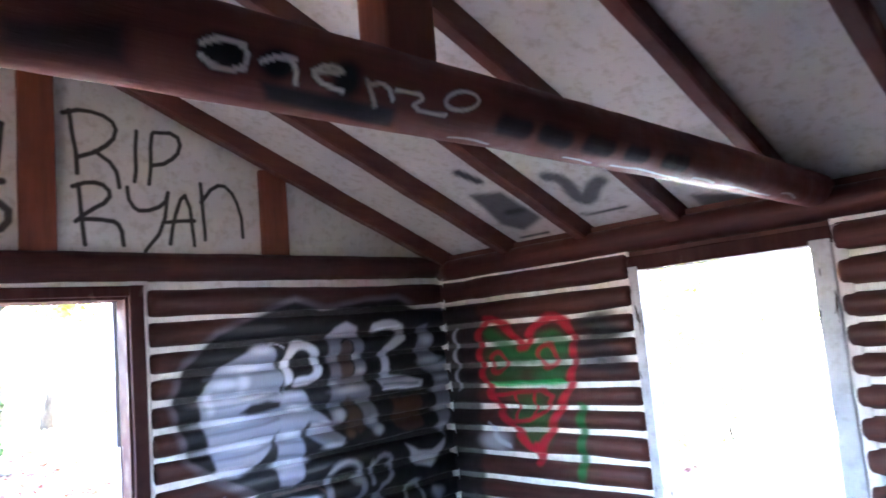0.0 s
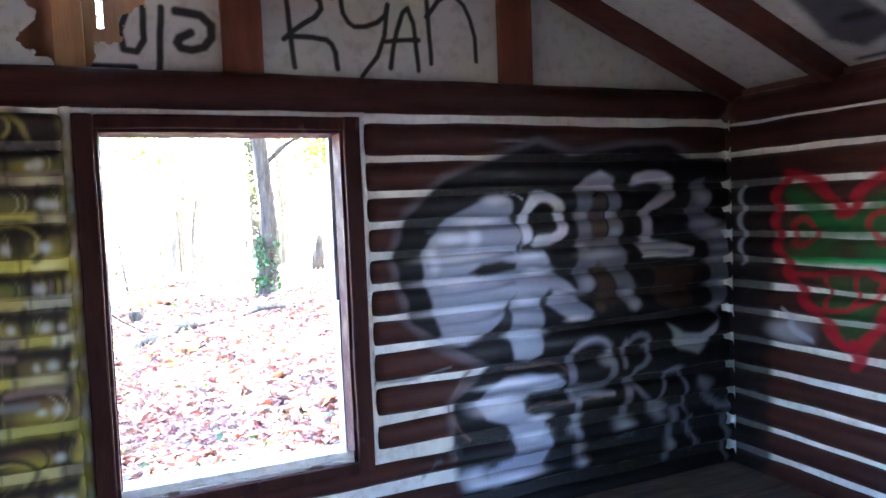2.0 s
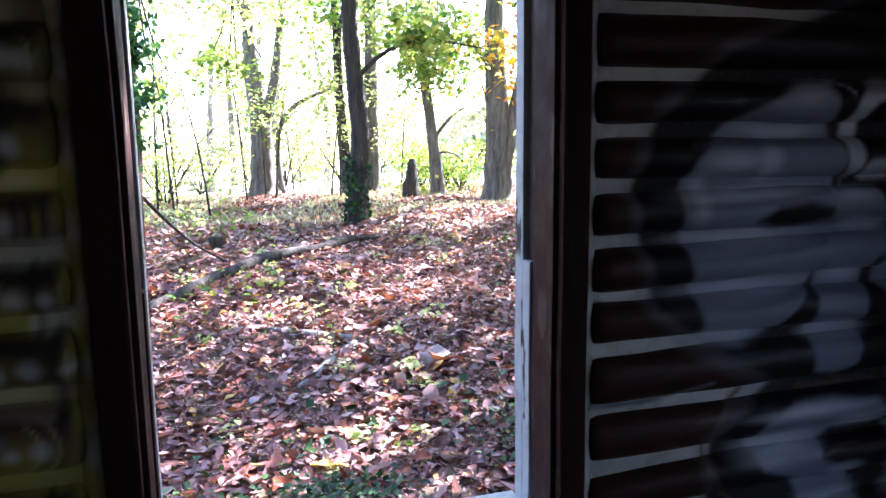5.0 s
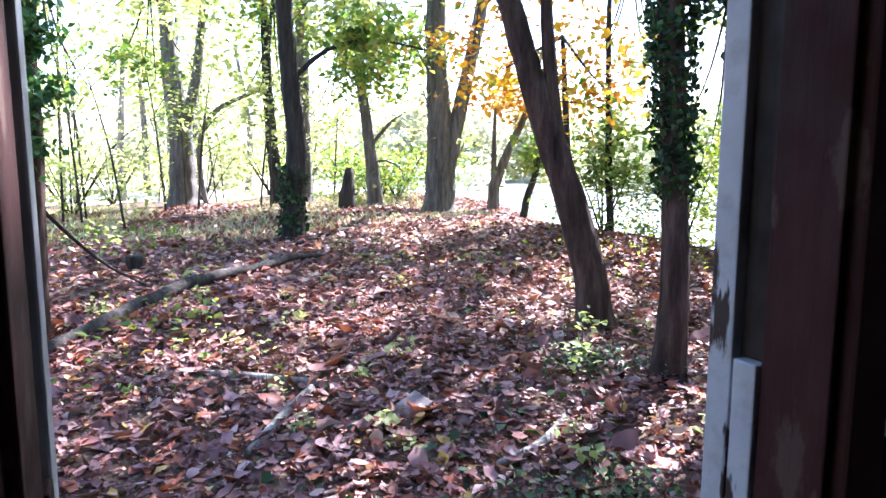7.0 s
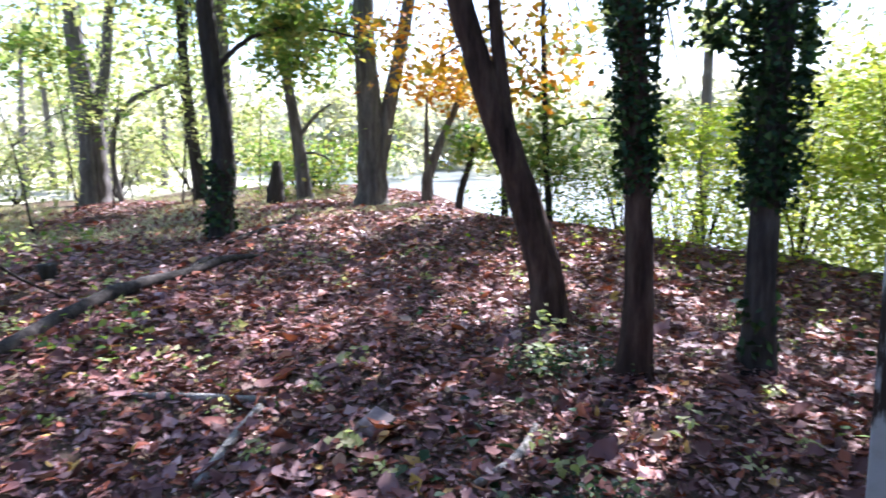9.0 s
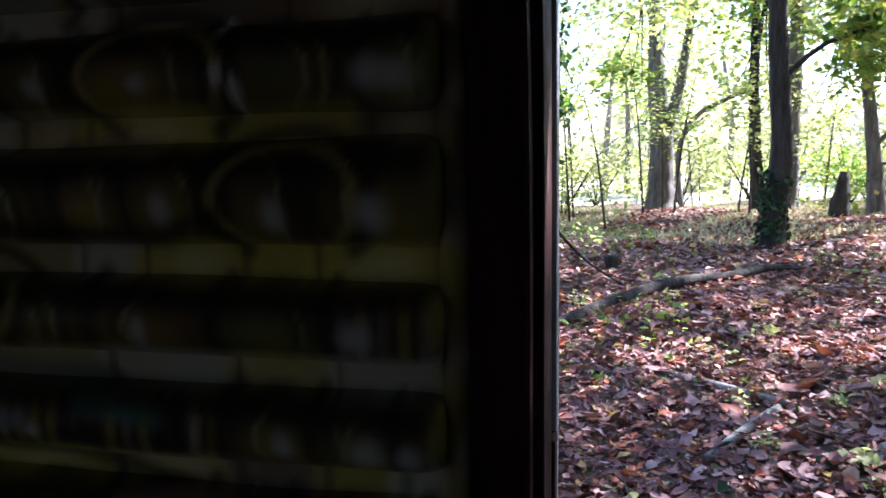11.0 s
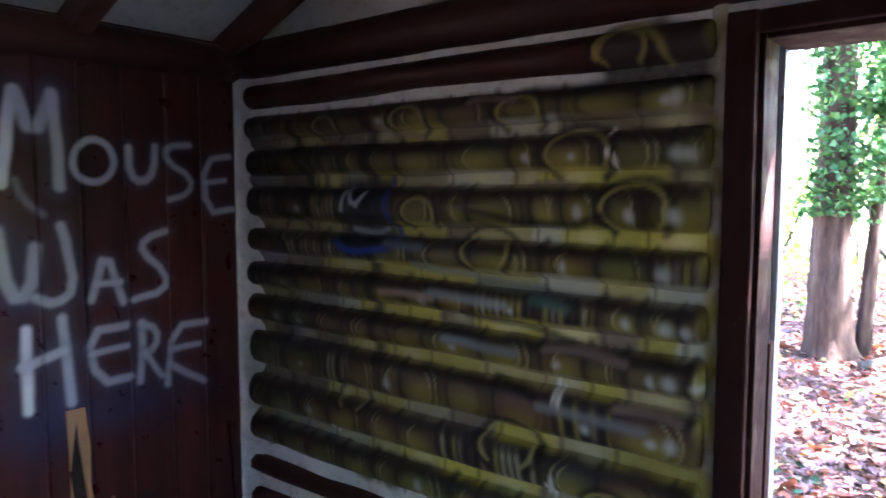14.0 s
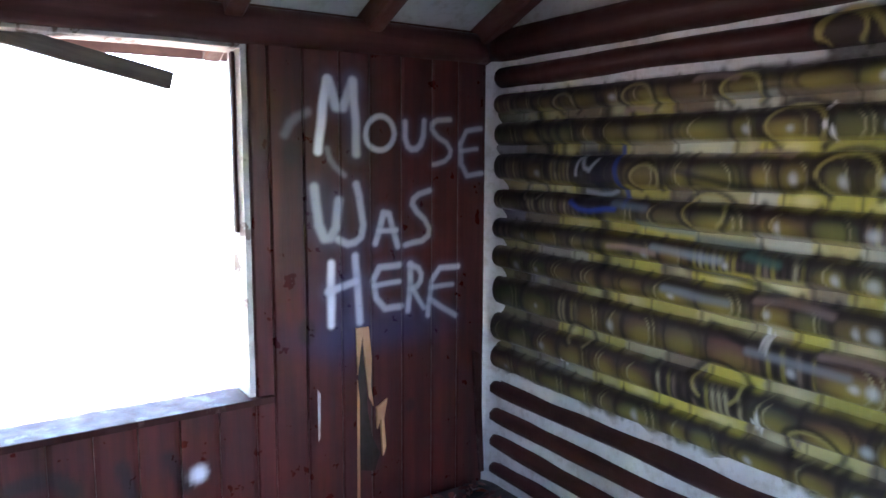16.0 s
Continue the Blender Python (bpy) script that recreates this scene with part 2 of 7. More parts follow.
def tube_mesh(name, points, radii, mat, sides=12, lump=0.0, ridges=0, step=0.12, flare=0.0, caps=True):
    """A tapered, uneven round limb along points."""
    pts = [Vector(p) for p in points]
    line, rad = [], []
    for i in range(len(pts) - 1):
        n = max(1, int((pts[i + 1] - pts[i]).length / step))
        for k in range(n):
            f = k / n
            line.append(pts[i].lerp(pts[i + 1], f))
            rad.append(radii[i] + (radii[i + 1] - radii[i]) * f)
    line.append(pts[-1])
    rad.append(radii[-1])
    for _ in range(3):
        line = [line[0]] + [(line[i - 1] + line[i] * 2 + line[i + 1]) / 4 for i in range(1, len(line) - 1)] + [line[-1]]
    verts, faces = [], []
    total = len(line)
    up = Vector((0.13, 0.21, 0.97))
    side = None
    for i, p in enumerate(line):
        d = (line[min(i + 1, total - 1)] - line[max(i - 1, 0)]).normalized()
        if side is None:
            side = d.cross(up if abs(d.dot(up)) < 0.9 else Vector((1, 0, 0))).normalized()
        side = (side - d * side.dot(d)).normalized()
        other = d.cross(side)
        for k in range(sides):
            a = 2 * math.pi * k / sides
            n = side * math.cos(a) + other * math.sin(a)
            r = rad[i]
            if lump:
                r *= 1 + lump * noise.noise((p + n * rad[i]) * 2.3 / max(0.12, min(0.6, rad[i] * 4))) + 0.5 * lump * noise.noise((p + n * rad[i]) * 17)
            if ridges:
                r *= 1 + 0.05 * math.sin(ridges * a + 3 * noise.noise(p * 1.5))
            if flare:
                r *= 1 + flare * math.exp(-i * step / 0.14) * (1 + 0.5 * math.sin(4 * a + 1))
            verts.append(p + n * r)
    for i in range(total - 1):
        for k in range(sides):
            j = (k + 1) % sides
            faces.append((i * sides + k, i * sides + j, (i + 1) * sides + j, (i + 1) * sides + k))
    if caps:
        faces.append(tuple(range(sides - 1, -1, -1)))
        faces.append(tuple(range((total - 1) * sides, total * sides)))
    return mesh_of(name, verts, faces, mat, True)


def leaf_mesh(name, centres, sizes, mat, rng, flat=0.0, shape="diamond", droop=0.0):
    """Many small folded leaves; flat: 1 lies on the ground, 0 turns every way."""
    centres, sizes = np.asarray(centres, float), np.asarray(sizes, float)
    n = len(centres)
    q = rng.normal(size=(n, 3))
    q[:, 2] = np.abs(q[:, 2]) * (1 + 6 * flat) + flat
    nrm = q / np.linalg.norm(q, axis=1)[:, None]
    a = rng.normal(size=(n, 3))
    a[:, 2] -= droop
    a -= nrm * (a * nrm).sum(1)[:, None]
    a /= np.linalg.norm(a, axis=1)[:, None]
    b = np.cross(nrm, a)
    s = sizes[:, None]
    fold = rng.uniform(0.05, 0.45, (n, 1)) * s
    wide = rng.uniform(0.5, 0.85, (n, 1))
    if shape == "diamond":
        tip, tail = centres + a * s, centres - a * s
        l, r = centres + b * s * wide + nrm * fold - a * s * 0.15, centres - b * s * wide + nrm * fold - a * s * 0.15
        verts = np.stack([tail, r, tip, l], 1).reshape(-1, 3)
        k = np.arange(n)[:, None] * 4
        faces = np.concatenate([k + [0, 1, 2], k + [0, 2, 3]], 0)
    else:
        curl = rng.uniform(-0.3, 0.5, (n, 1)) * s
        rows = []
        for f, w in ((-1.0, 0.12), (-0.45, 0.75), (0.1, 1.0), (0.62, 0.55), (1.05, 0.05)):
            c = centres + a * s * f + nrm * curl * f * f
            j0, j1 = rng.uniform(0.35, 1.35, (n, 1)), rng.uniform(0.35, 1.35, (n, 1))
            lift = nrm * rng.uniform(-0.12, 0.2, (n, 1)) * s
            rows += [c - b * s * wide * w * j0 + nrm * fold * w + a * s * (j1 - 0.85) * 0.3, c + lift, c + b * s * wide * w * j1 + nrm * fold * w + a * s * (j0 - 0.85) * 0.3]
        verts = np.stack(rows, 1).reshape(-1, 3)
        k = np.arange(n)[:, None] * 15
        tri = []
        for i in range(4):
            for j in range(2):
                o = 3 * i + j
                tri += [k + [o, o + 1, o + 4], k + [o, o + 4, o + 3]]
        faces = np.concatenate(tri, 0)
    me = bpy.data.meshes.new(name)
    me.vertices.add(len(verts))
    me.vertices.foreach_set("co", verts.ravel())
    me.loops.add(faces.size)
    me.loops.foreach_set("vertex_index", faces.ravel().astype(np.int32))
    me.polygons.add(len(faces))
    me.polygons.foreach_set("loop_start", np.arange(0, faces.size, 3, dtype=np.int32))
    me.update(calc_edges=True)
    me.materials.append(mat)
    return me


# ---- spray paint: soft strokes laid over one another on a wall's own plane ----
class Paint:
    def __init__(self):
        self.layers = []

    def line(self, colour, width, *pts, soft=0.5, alpha=1.0):
        p = np.array(pts, float).reshape(-1, 2)
        if len(p) > 2:      # round the bends of a freehand stroke
            cut = [p[0]]
            for a, b in zip(p[:-1], p[1:]):
                cut += [0.72 * a + 0.28 * b, 0.28 * a + 0.72 * b]
            p = np.array(cut + [p[-1]])
        self.layers.append(("line", colour, width, p, soft, alpha))

    def blob(self, colour, x, z, rx, rz, soft=0.3, alpha=1.0):
        self.layers.append(("blob", colour, (rx, rz), np.array((x, z), float), soft, alpha))

    def fill(self, colour, *pts, soft=0.03, alpha=1.0):
        self.layers.append(("fill", colour, soft, np.array(pts, float).reshape(-1, 2), soft, alpha))

    @staticmethod
    def distance(p, pts, closed=False):
        best = np.full(len(p), 1e9)
        ends = list(zip(pts[:-1], pts[1:])) + ([(pts[-1], pts[0])] if closed else [])
        for a, b in ends:
            d = b - a
            t = np.clip(((p - a) @ d) / max(1e-9, d @ d), 0, 1)
            best = np.minimum(best, np.linalg.norm(p - a - t[:, None] * d, axis=1))
        return best

    def over(self, u, z):
        p = np.stack([np.ravel(u), np.ravel(z)], 1)
        wob = np.array([noise.noise_vector((a * 9, b * 9, 0.3)) for a, b in p])[:, :2] * 0.006
        p = p + wob
        rgb, cover = np.zeros((len(p), 3)), np.zeros(len(p))
        for kind, colour, width, pts, soft, alpha in self.layers:
            if kind == "line":
                w = width / 2
                a = np.clip((w * (1 + soft) - self.distance(p, pts)) / (2 * w * soft + 1e-6), 0, 1)
            elif kind == "blob":
                r = np.sqrt(((p[:, 0] - pts[0]) / width[0]) ** 2 + ((p[:, 1] - pts[1]) / width[1]) ** 2)
                a = np.clip((1 + soft - r) / (2 * soft), 0, 1)
            else:
                inside = np.zeros(len(p), bool)
                for q, r in zip(pts, np.roll(pts, -1, 0)):
                    hit = (q[1] > p[:, 1]) != (r[1] > p[:, 1])
                    cut = (r[0] - q[0]) * (p[:, 1] - q[1]) / (r[1] - q[1] + 1e-12) + q[0]
                    inside ^= hit & (p[:, 0] < cut)
                d = self.distance(p, pts, True) * np.where(inside, 1, -1)
                a = np.clip(0.5 + d / (2 * soft), 0, 1)
            a = a * a * (3 - 2 * a) * alpha
            out = a + cover * (1 - a)
            safe = np.maximum(out, 1e-6)[:, None]
            rgb = (np.array(colour) * a[:, None] + rgb * (cover * (1 - a))[:, None]) / safe
            cover = out
        return np.concatenate([rgb, cover[:, None]], 1)


def painted(me, rgba):
    at = me.color_attributes.new("paint", "FLOAT_COLOR", "POINT")
    at.data.foreach_set("color", np.asarray(rgba, np.float32).ravel())
    return me


def sheet_mesh(name, place, u0, u1, v0, v1, mat, paint=None, cell=0.012, relief=None, closed=0.0, smooth=True):
    """A gridded sheet: place(u, v, d) gives the point, relief(u, v, fu, fv) its height d; closed: how far the rim turns back."""
    nu, nv = max(2, int(abs(u1 - u0) / cell)), max(2, int(abs(v1 - v0) / cell))
    fu, fv = np.meshgrid(np.linspace(0, 1, nu + 1), np.linspace(0, 1, nv + 1), indexing="ij")
    u, v = u0 + (u1 - u0) * fu, v0 + (v1 - v0) * fv
    d = relief(u, v, fu, fv) if relief else np.zeros_like(u)
    if isinstance(d, tuple):
        u, v, d = d
    rgba = paint.over(u, v) if paint else np.zeros((u.size, 4))
    verts = [place(a, b, c) for a, b, c in zip(u.ravel(), v.ravel(), d.ravel())]
    w = nv + 1
    faces = [(i * w + j, (i + 1) * w + j, (i + 1) * w + j + 1, i * w + j + 1) for i in range(nu) for j in range(nv)]
    if closed:
        rim = [i * w for i in range(nu + 1)] + [nu * w + j for j in range(1, w)] + [i * w + nv for i in range(nu - 1, -1, -1)] + [j for j in range(nv - 1, 0, -1)]
        base = len(verts)
        verts += [place(u.ravel()[i], v.ravel()[i], -closed) for i in rim]
        rgba = np.concatenate([rgba, rgba[rim]], 0)
        m = len(rim)
        faces += [(rim[(k + 1) % m], rim[k], base + k, base + (k + 1) % m) for k in range(m)]
        faces.append(tuple(base + k for k in range(m)))
    return painted(mesh_of(name, verts, faces, mat, smooth), rgba)

# ---- the cabin: plan ----
NORTH, EAST, WEST, SOUTH = 3.25, 3.14, -1.45, -1.75       # inner faces
RIDGE_X, PITCH = 0.855, 0.42
THICK = 0.15
WIN_X, WIN_Z = (0.37, 1.19), (0.53, 1.775)                # north window opening
EW_Y, EW_Z = (1.04, 1.83), (0.50, 1.73)                   # east window opening
WW_Y, WW_Z = (1.22, 2.16), (0.585, 1.83)                  # west window opening
PLATE = (1.855, 1.985)


def north_place(u, z, d):
    return (u, NORTH - d, z)


def east_place(u, z, d):
    return (EAST - d, u, z)


def west_place(u, z, d):
    return (WEST + d, u, z)


def south_place(u, z, d):
    return (u, SOUTH + d, z)


def underside(x, drop=0.0):
    return 2.87 - PITCH * abs(x - RIDGE_X) - drop


def wall_core(name, label, pieces):
    ob = thing(name, label, "wall", kind="structure")
    for lo, hi in pieces:
        part("core", box_mesh("core", lo, hi, M_CORE), ob)
    return ob


def log_relief(depth, seed, height, taper0=True, taper1=True):
    def f(u, v, fu, fv):
        length = abs(u[-1, 0] - u[0, 0])
        s0, s1 = fu * length, (1 - fu) * length
        end = np.ones_like(u)
        if taper0:
            end = np.minimum(end, np.sqrt(np.clip(1 - (1 - np.clip(s0 / 0.035, 0, 1)) ** 2, 0, 1)))
        if taper1:
            end = np.minimum(end, np.sqrt(np.clip(1 - (1 - np.clip(s1 / 0.035, 0, 1)) ** 2, 0, 1)))
        mid = (v[0, 0] + v[0, -1]) / 2
        wave = np.array([[noise.noise((a * 1.7, seed * 3.7, 0.5)) for a in row] for row in u[:, :1]])
        wave2 = np.array([[noise.noise((a * 4.3, seed * 1.9, 7.5)) for a in row] for row in u[:, :1]])
        half = (v - mid) * (0.78 + 0.22 * end) * (1 + 0.10 * wave2)
        vv = mid + half + 0.010 * wave
        d = depth * (1 + 0.18 * wave2) * np.sqrt(np.clip(1 - (2 * fv - 1) ** 2 * 0.97, 0, 1)) * (0.25 + 0.75 * end)
        return u, vv, d
    return f


def strip_relief(depth, seed):
    def f(u, v, fu, fv):
        wave = np.array([[noise.noise((a * 6.0, b * 9.0, seed * 2.3)) for a, b in zip(r, s)] for r, s in zip(u, v)])
        return depth + 0.005 * wave + 0.004 * np.sqrt(np.clip(1 - (2 * fv - 1) ** 2, 0, 1))
    return f


def log_wall(wall, place, u0, u1, joints, paint, gap=0.036, depth=0.047, cell=0.0085, ends=(True, True), seed=0):
    """Half-round logs between mortar joints whose middles are listed from the top down."""
    for i, (top, low) in enumerate(zip(joints[:-1], joints[1:])):
        part("log", sheet_mesh("log", place, u0, u1, low + gap * 0.36, top - gap * 0.36, M_LOG, paint, cell, log_relief(depth, seed + i, 0.1, *ends), 0.004), wall)
    for i, z in enumerate(joints):
        part("chinking", sheet_mesh("chinking", place, u0 - 0.004, u1 + 0.004, z - gap * 0.75, z + gap * 0.75, M_CHINK, paint, cell, strip_relief(0.006, seed + i), 0.003), wall)


# middles of the mortar joints, from the top down
J_RIGHT = [1.83, 1.68, 1.54, 1.42, 1.30, 1.18, 1.06, 0.935, 0.795, 0.658, 0.53]
J_LEFT = [1.85, 1.735, 1.62, 1.49, 1.345, 1.222, 1.10, 0.972, 0.81, 0.66, 0.53]
J_BASE = [0.51, 0.385, 0.26, 0.135, 0.02]

# painted pictures on the walls
ART_NORTH, ART_YELLOW, ART_EAST, ART_GABLE, ART_WEST, ART_BEAM, ART_ROOF = (Paint() for _ in range(7))
BLACK, PALE, WHITE, GREY = (0.008, 0.008, 0.010), (0.33, 0.35, 0.45), (0.80, 0.82, 0.90), (0.21, 0.22, 0.27)
RED, GREEN, INK, BROWN = (0.34, 0.010, 0.026), (0.007, 0.11, 0.028), (0.02, 0.02, 0.022), (0.075, 0.045, 0.035)
CHALK, BLUE, SLATE = (0.50, 0.52, 0.60), (0.02, 0.035, 0.12), (0.10, 0.12, 0.15)
# large block letters by the corner
ART_NORTH.fill(GREY, (1.343, 1.294), (1.422, 1.477), (1.598, 1.615), (1.896, 1.715), (2.046, 1.761), (2.229, 1.712), (2.563, 1.754), (2.740, 1.759), (2.919, 1.689), (3.312, 1.666), (3.229, 0.151), (1.590, 0.460), (1.577, 0.701), (1.705, 0.823), (1.535, 0.910), (1.413, 1.030), soft=0.02, alpha=0.35)
ART_NORTH.fill(BLACK, (1.375, 1.292), (1.446, 1.452), (1.610, 1.591), (1.894, 1.690), (2.045, 1.735), (2.227, 1.686), (2.561, 1.726), (2.738, 1.731), (2.917, 1.666), (3.310, 1.636), (3.136, -0.983), (1.712, -0.522), (1.644, 0.211), (1.610, 0.481), (1.616, 0.695), (1.788, 0.816), (1.602, 0.925), (1.450, 1.026), soft=0.012, alpha=0.99)
ART_NORTH.line(GREY, 0.012, (1.291, 0.814), (1.439, 0.804), (1.597, 0.837), soft=0.6)
ART_NORTH.fill(PALE, (1.495, 1.276), (1.529, 1.359), (1.619, 1.434), (1.717, 1.481), (1.793, 1.522), (1.861, 1.535), (1.905, 1.497), (1.915, 1.414), (1.957, 1.367), (1.963, 1.298), (1.938, 1.125), (1.891, 1.038), (1.760, 0.946), (1.676, 0.918), (1.588, 0.928), (1.546, 1.042), (1.506, 1.189), soft=0.01, alpha=0.92)
ART_NORTH.blob(WHITE, 1.728, 1.356, 0.028, 0.040, soft=0.8, alpha=0.65)
ART_NORTH.blob(WHITE, 1.631, 1.354, 0.066, 0.019, soft=0.8, alpha=0.65)
ART_NORTH.blob(WHITE, 1.708, 1.276, 0.186, 0.015, soft=0.8, alpha=0.65)
ART_NORTH.blob(WHITE, 1.655, 1.178, 0.150, 0.015, soft=0.8, alpha=0.65)
ART_NORTH.blob(WHITE, 1.699, 1.056, 0.186, 0.014, soft=0.8, alpha=0.65)
ART_NORTH.blob(WHITE, 1.645, 0.944, 0.083, 0.020, soft=0.8, alpha=0.65)
ART_NORTH.blob(WHITE, 1.764, 1.420, 0.102, 0.013, soft=0.8, alpha=0.65)
ART_NORTH.blob(WHITE, 1.834, 1.506, 0.053, 0.019, soft=0.8, alpha=0.65)
ART_NORTH.blob(WHITE, 1.549, 1.272, 0.024, 0.045, soft=0.8, alpha=0.65)
ART_NORTH.line(SLATE, 0.016, (1.523, 1.388), (1.714, 1.393), (1.932, 1.390), soft=0.9, alpha=0.55)
ART_NORTH.line(SLATE, 0.016, (1.517, 1.253), (1.707, 1.250), (1.910, 1.279), soft=0.9, alpha=0.55)
ART_NORTH.line(SLATE, 0.016, (1.527, 1.130), (1.752, 1.137), (1.939, 1.155), soft=0.9, alpha=0.55)
ART_NORTH.line(SLATE, 0.016, (1.560, 1.011), (1.746, 1.014), (1.900, 1.052), soft=0.9, alpha=0.55)
ART_NORTH.fill(BLACK, (1.702, 1.211), (1.756, 1.244), (1.840, 1.253), (1.917, 1.240), (1.916, 1.210), (1.838, 1.201), (1.754, 1.192), soft=0.012)
ART_NORTH.line(BLACK, 0.022, (1.911, 1.519), (1.966, 1.381), (1.934, 1.232), (1.948, 1.155), (1.883, 1.039), (1.811, 0.970), soft=0.6, alpha=0.9)
ART_NORTH.line(CHALK, 0.01, (1.877, 1.527), (1.920, 1.534), (1.954, 1.503), soft=0.6)
ART_NORTH.line(WHITE, 0.048, (1.978, 1.335), (1.971, 1.426), (1.997, 1.494), (2.060, 1.515), (2.122, 1.494), (2.156, 1.434), (2.163, 1.372), (2.125, 1.327), (2.034, 1.324), soft=0.4, alpha=0.85)
ART_NORTH.fill(BLACK, (2.022, 1.455), (2.093, 1.460), (2.128, 1.404), (2.098, 1.352), (2.027, 1.355), soft=0.012, alpha=0.9)
ART_NORTH.fill(PALE, (1.927, 1.277), (2.068, 1.281), (2.084, 1.221), (2.190, 1.120), (2.299, 0.999), (2.279, 0.961), (2.185, 0.966), (2.112, 1.017), (2.051, 1.069), (2.047, 0.961), (2.033, 0.838), (1.978, 0.814), (1.900, 0.831), (1.882, 0.932), (1.898, 1.068), (1.923, 1.172), soft=0.01, alpha=0.92)
ART_NORTH.blob(WHITE, 1.996, 1.266, 0.065, 0.015, soft=0.8, alpha=0.7)
ART_NORTH.blob(WHITE, 1.980, 1.072, 0.055, 0.017, soft=0.8, alpha=0.7)
ART_NORTH.blob(WHITE, 1.965, 0.931, 0.082, 0.016, soft=0.8, alpha=0.7)
ART_NORTH.blob(WHITE, 2.047, 1.193, 0.056, 0.014, soft=0.8, alpha=0.7)
ART_NORTH.blob(WHITE, 2.152, 1.092, 0.067, 0.015, soft=0.8, alpha=0.7)
ART_NORTH.blob(WHITE, 2.222, 0.975, 0.059, 0.014, soft=0.8, alpha=0.7)
ART_NORTH.blob(WHITE, 1.994, 1.197, 0.034, 0.014, soft=0.8, alpha=0.7)
ART_NORTH.line(SLATE, 0.016, (1.925, 1.225), (2.084, 1.214), soft=0.9, alpha=0.5)
ART_NORTH.line(SLATE, 0.016, (1.908, 1.036), (2.040, 1.024), soft=0.9, alpha=0.5)
ART_NORTH.line(SLATE, 0.016, (2.080, 1.121), (2.208, 1.087), soft=0.9, alpha=0.5)
ART_NORTH.line(SLATE, 0.016, (1.889, 0.977), (2.038, 0.959), soft=0.9, alpha=0.5)
ART_NORTH.line(BLACK, 0.035, (2.074, 0.958), (2.055, 1.045), (2.079, 1.098), soft=0.6, alpha=0.9)
ART_NORTH.line(BLACK, 0.03, (2.086, 1.268), (2.156, 1.201), (2.228, 1.117), soft=0.6, alpha=0.9)
ART_NORTH.fill(GREY, (2.234, 1.525), (2.283, 1.586), (2.360, 1.617), (2.437, 1.583), (2.464, 1.519), (2.470, 1.292), (2.512, 1.143), (2.563, 1.024), (2.536, 0.976), (2.458, 1.033), (2.403, 1.183), (2.306, 1.190), (2.302, 1.079), (2.235, 1.069), (2.211, 1.165), (2.235, 1.306), soft=0.012, alpha=0.9)
ART_NORTH.fill(CHALK, (2.244, 1.543), (2.283, 1.586), (2.360, 1.613), (2.427, 1.584), (2.451, 1.538), soft=0.012)
ART_NORTH.blob(CHALK, 2.277, 1.429, 0.036, 0.020, soft=0.8, alpha=0.8)
ART_NORTH.blob(CHALK, 2.412, 1.424, 0.033, 0.021, soft=0.8, alpha=0.8)
ART_NORTH.blob(CHALK, 2.276, 1.129, 0.032, 0.034, soft=0.8, alpha=0.8)
ART_NORTH.blob(CHALK, 2.347, 1.251, 0.100, 0.018, soft=0.8, alpha=0.8)
ART_NORTH.blob(CHALK, 2.509, 1.069, 0.034, 0.025, soft=0.8, alpha=0.8)
ART_NORTH.blob(CHALK, 2.527, 1.010, 0.031, 0.025, soft=0.8, alpha=0.8)
ART_NORTH.blob(CHALK, 2.429, 1.343, 0.029, 0.018, soft=0.8, alpha=0.8)
ART_NORTH.blob(CHALK, 2.262, 1.288, 0.029, 0.014, soft=0.8, alpha=0.8)
ART_NORTH.fill(BROWN, (2.308, 1.507), (2.357, 1.522), (2.395, 1.489), (2.388, 1.313), (2.330, 1.308), (2.303, 1.349), soft=0.012, alpha=0.9)
ART_NORTH.line(BLACK, 0.012, (2.318, 1.507), (2.357, 1.530), (2.399, 1.497), (2.389, 1.329), soft=0.6)
ART_NORTH.fill(BROWN, (2.327, 1.221), (2.384, 1.185), (2.458, 1.033), (2.397, 1.006), (2.331, 1.076), soft=0.012, alpha=0.8)
ART_NORTH.blob((0.16, 0.10, 0.07), 2.339, 1.019, 0.029, 0.027, soft=0.7, alpha=0.7)
ART_NORTH.line(CHALK, 0.052, (2.556, 1.573), (2.639, 1.593), (2.733, 1.578), (2.780, 1.527), (2.677, 1.472), (2.613, 1.433), (2.600, 1.335), (2.630, 1.303), soft=0.4, alpha=0.95)
ART_NORTH.fill(CHALK, (2.551, 1.280), (2.629, 1.300), (2.798, 1.274), (2.880, 1.244), (2.873, 1.205), (2.586, 1.220), soft=0.01)
ART_NORTH.line(SLATE, 0.014, (2.587, 1.253), (2.841, 1.234), soft=0.8, alpha=0.7)
ART_NORTH.line(WHITE, 0.01, (2.566, 1.565), (2.743, 1.578), soft=0.6, alpha=0.8)
ART_NORTH.line(WHITE, 0.01, (2.576, 1.227), (2.851, 1.213), soft=0.7, alpha=0.8)
ART_NORTH.fill((0.060, 0.030, 0.022), (2.642, 1.167), (2.865, 1.164), (2.866, 0.979), (2.746, 0.965), (2.651, 1.007), soft=0.012, alpha=0.95)
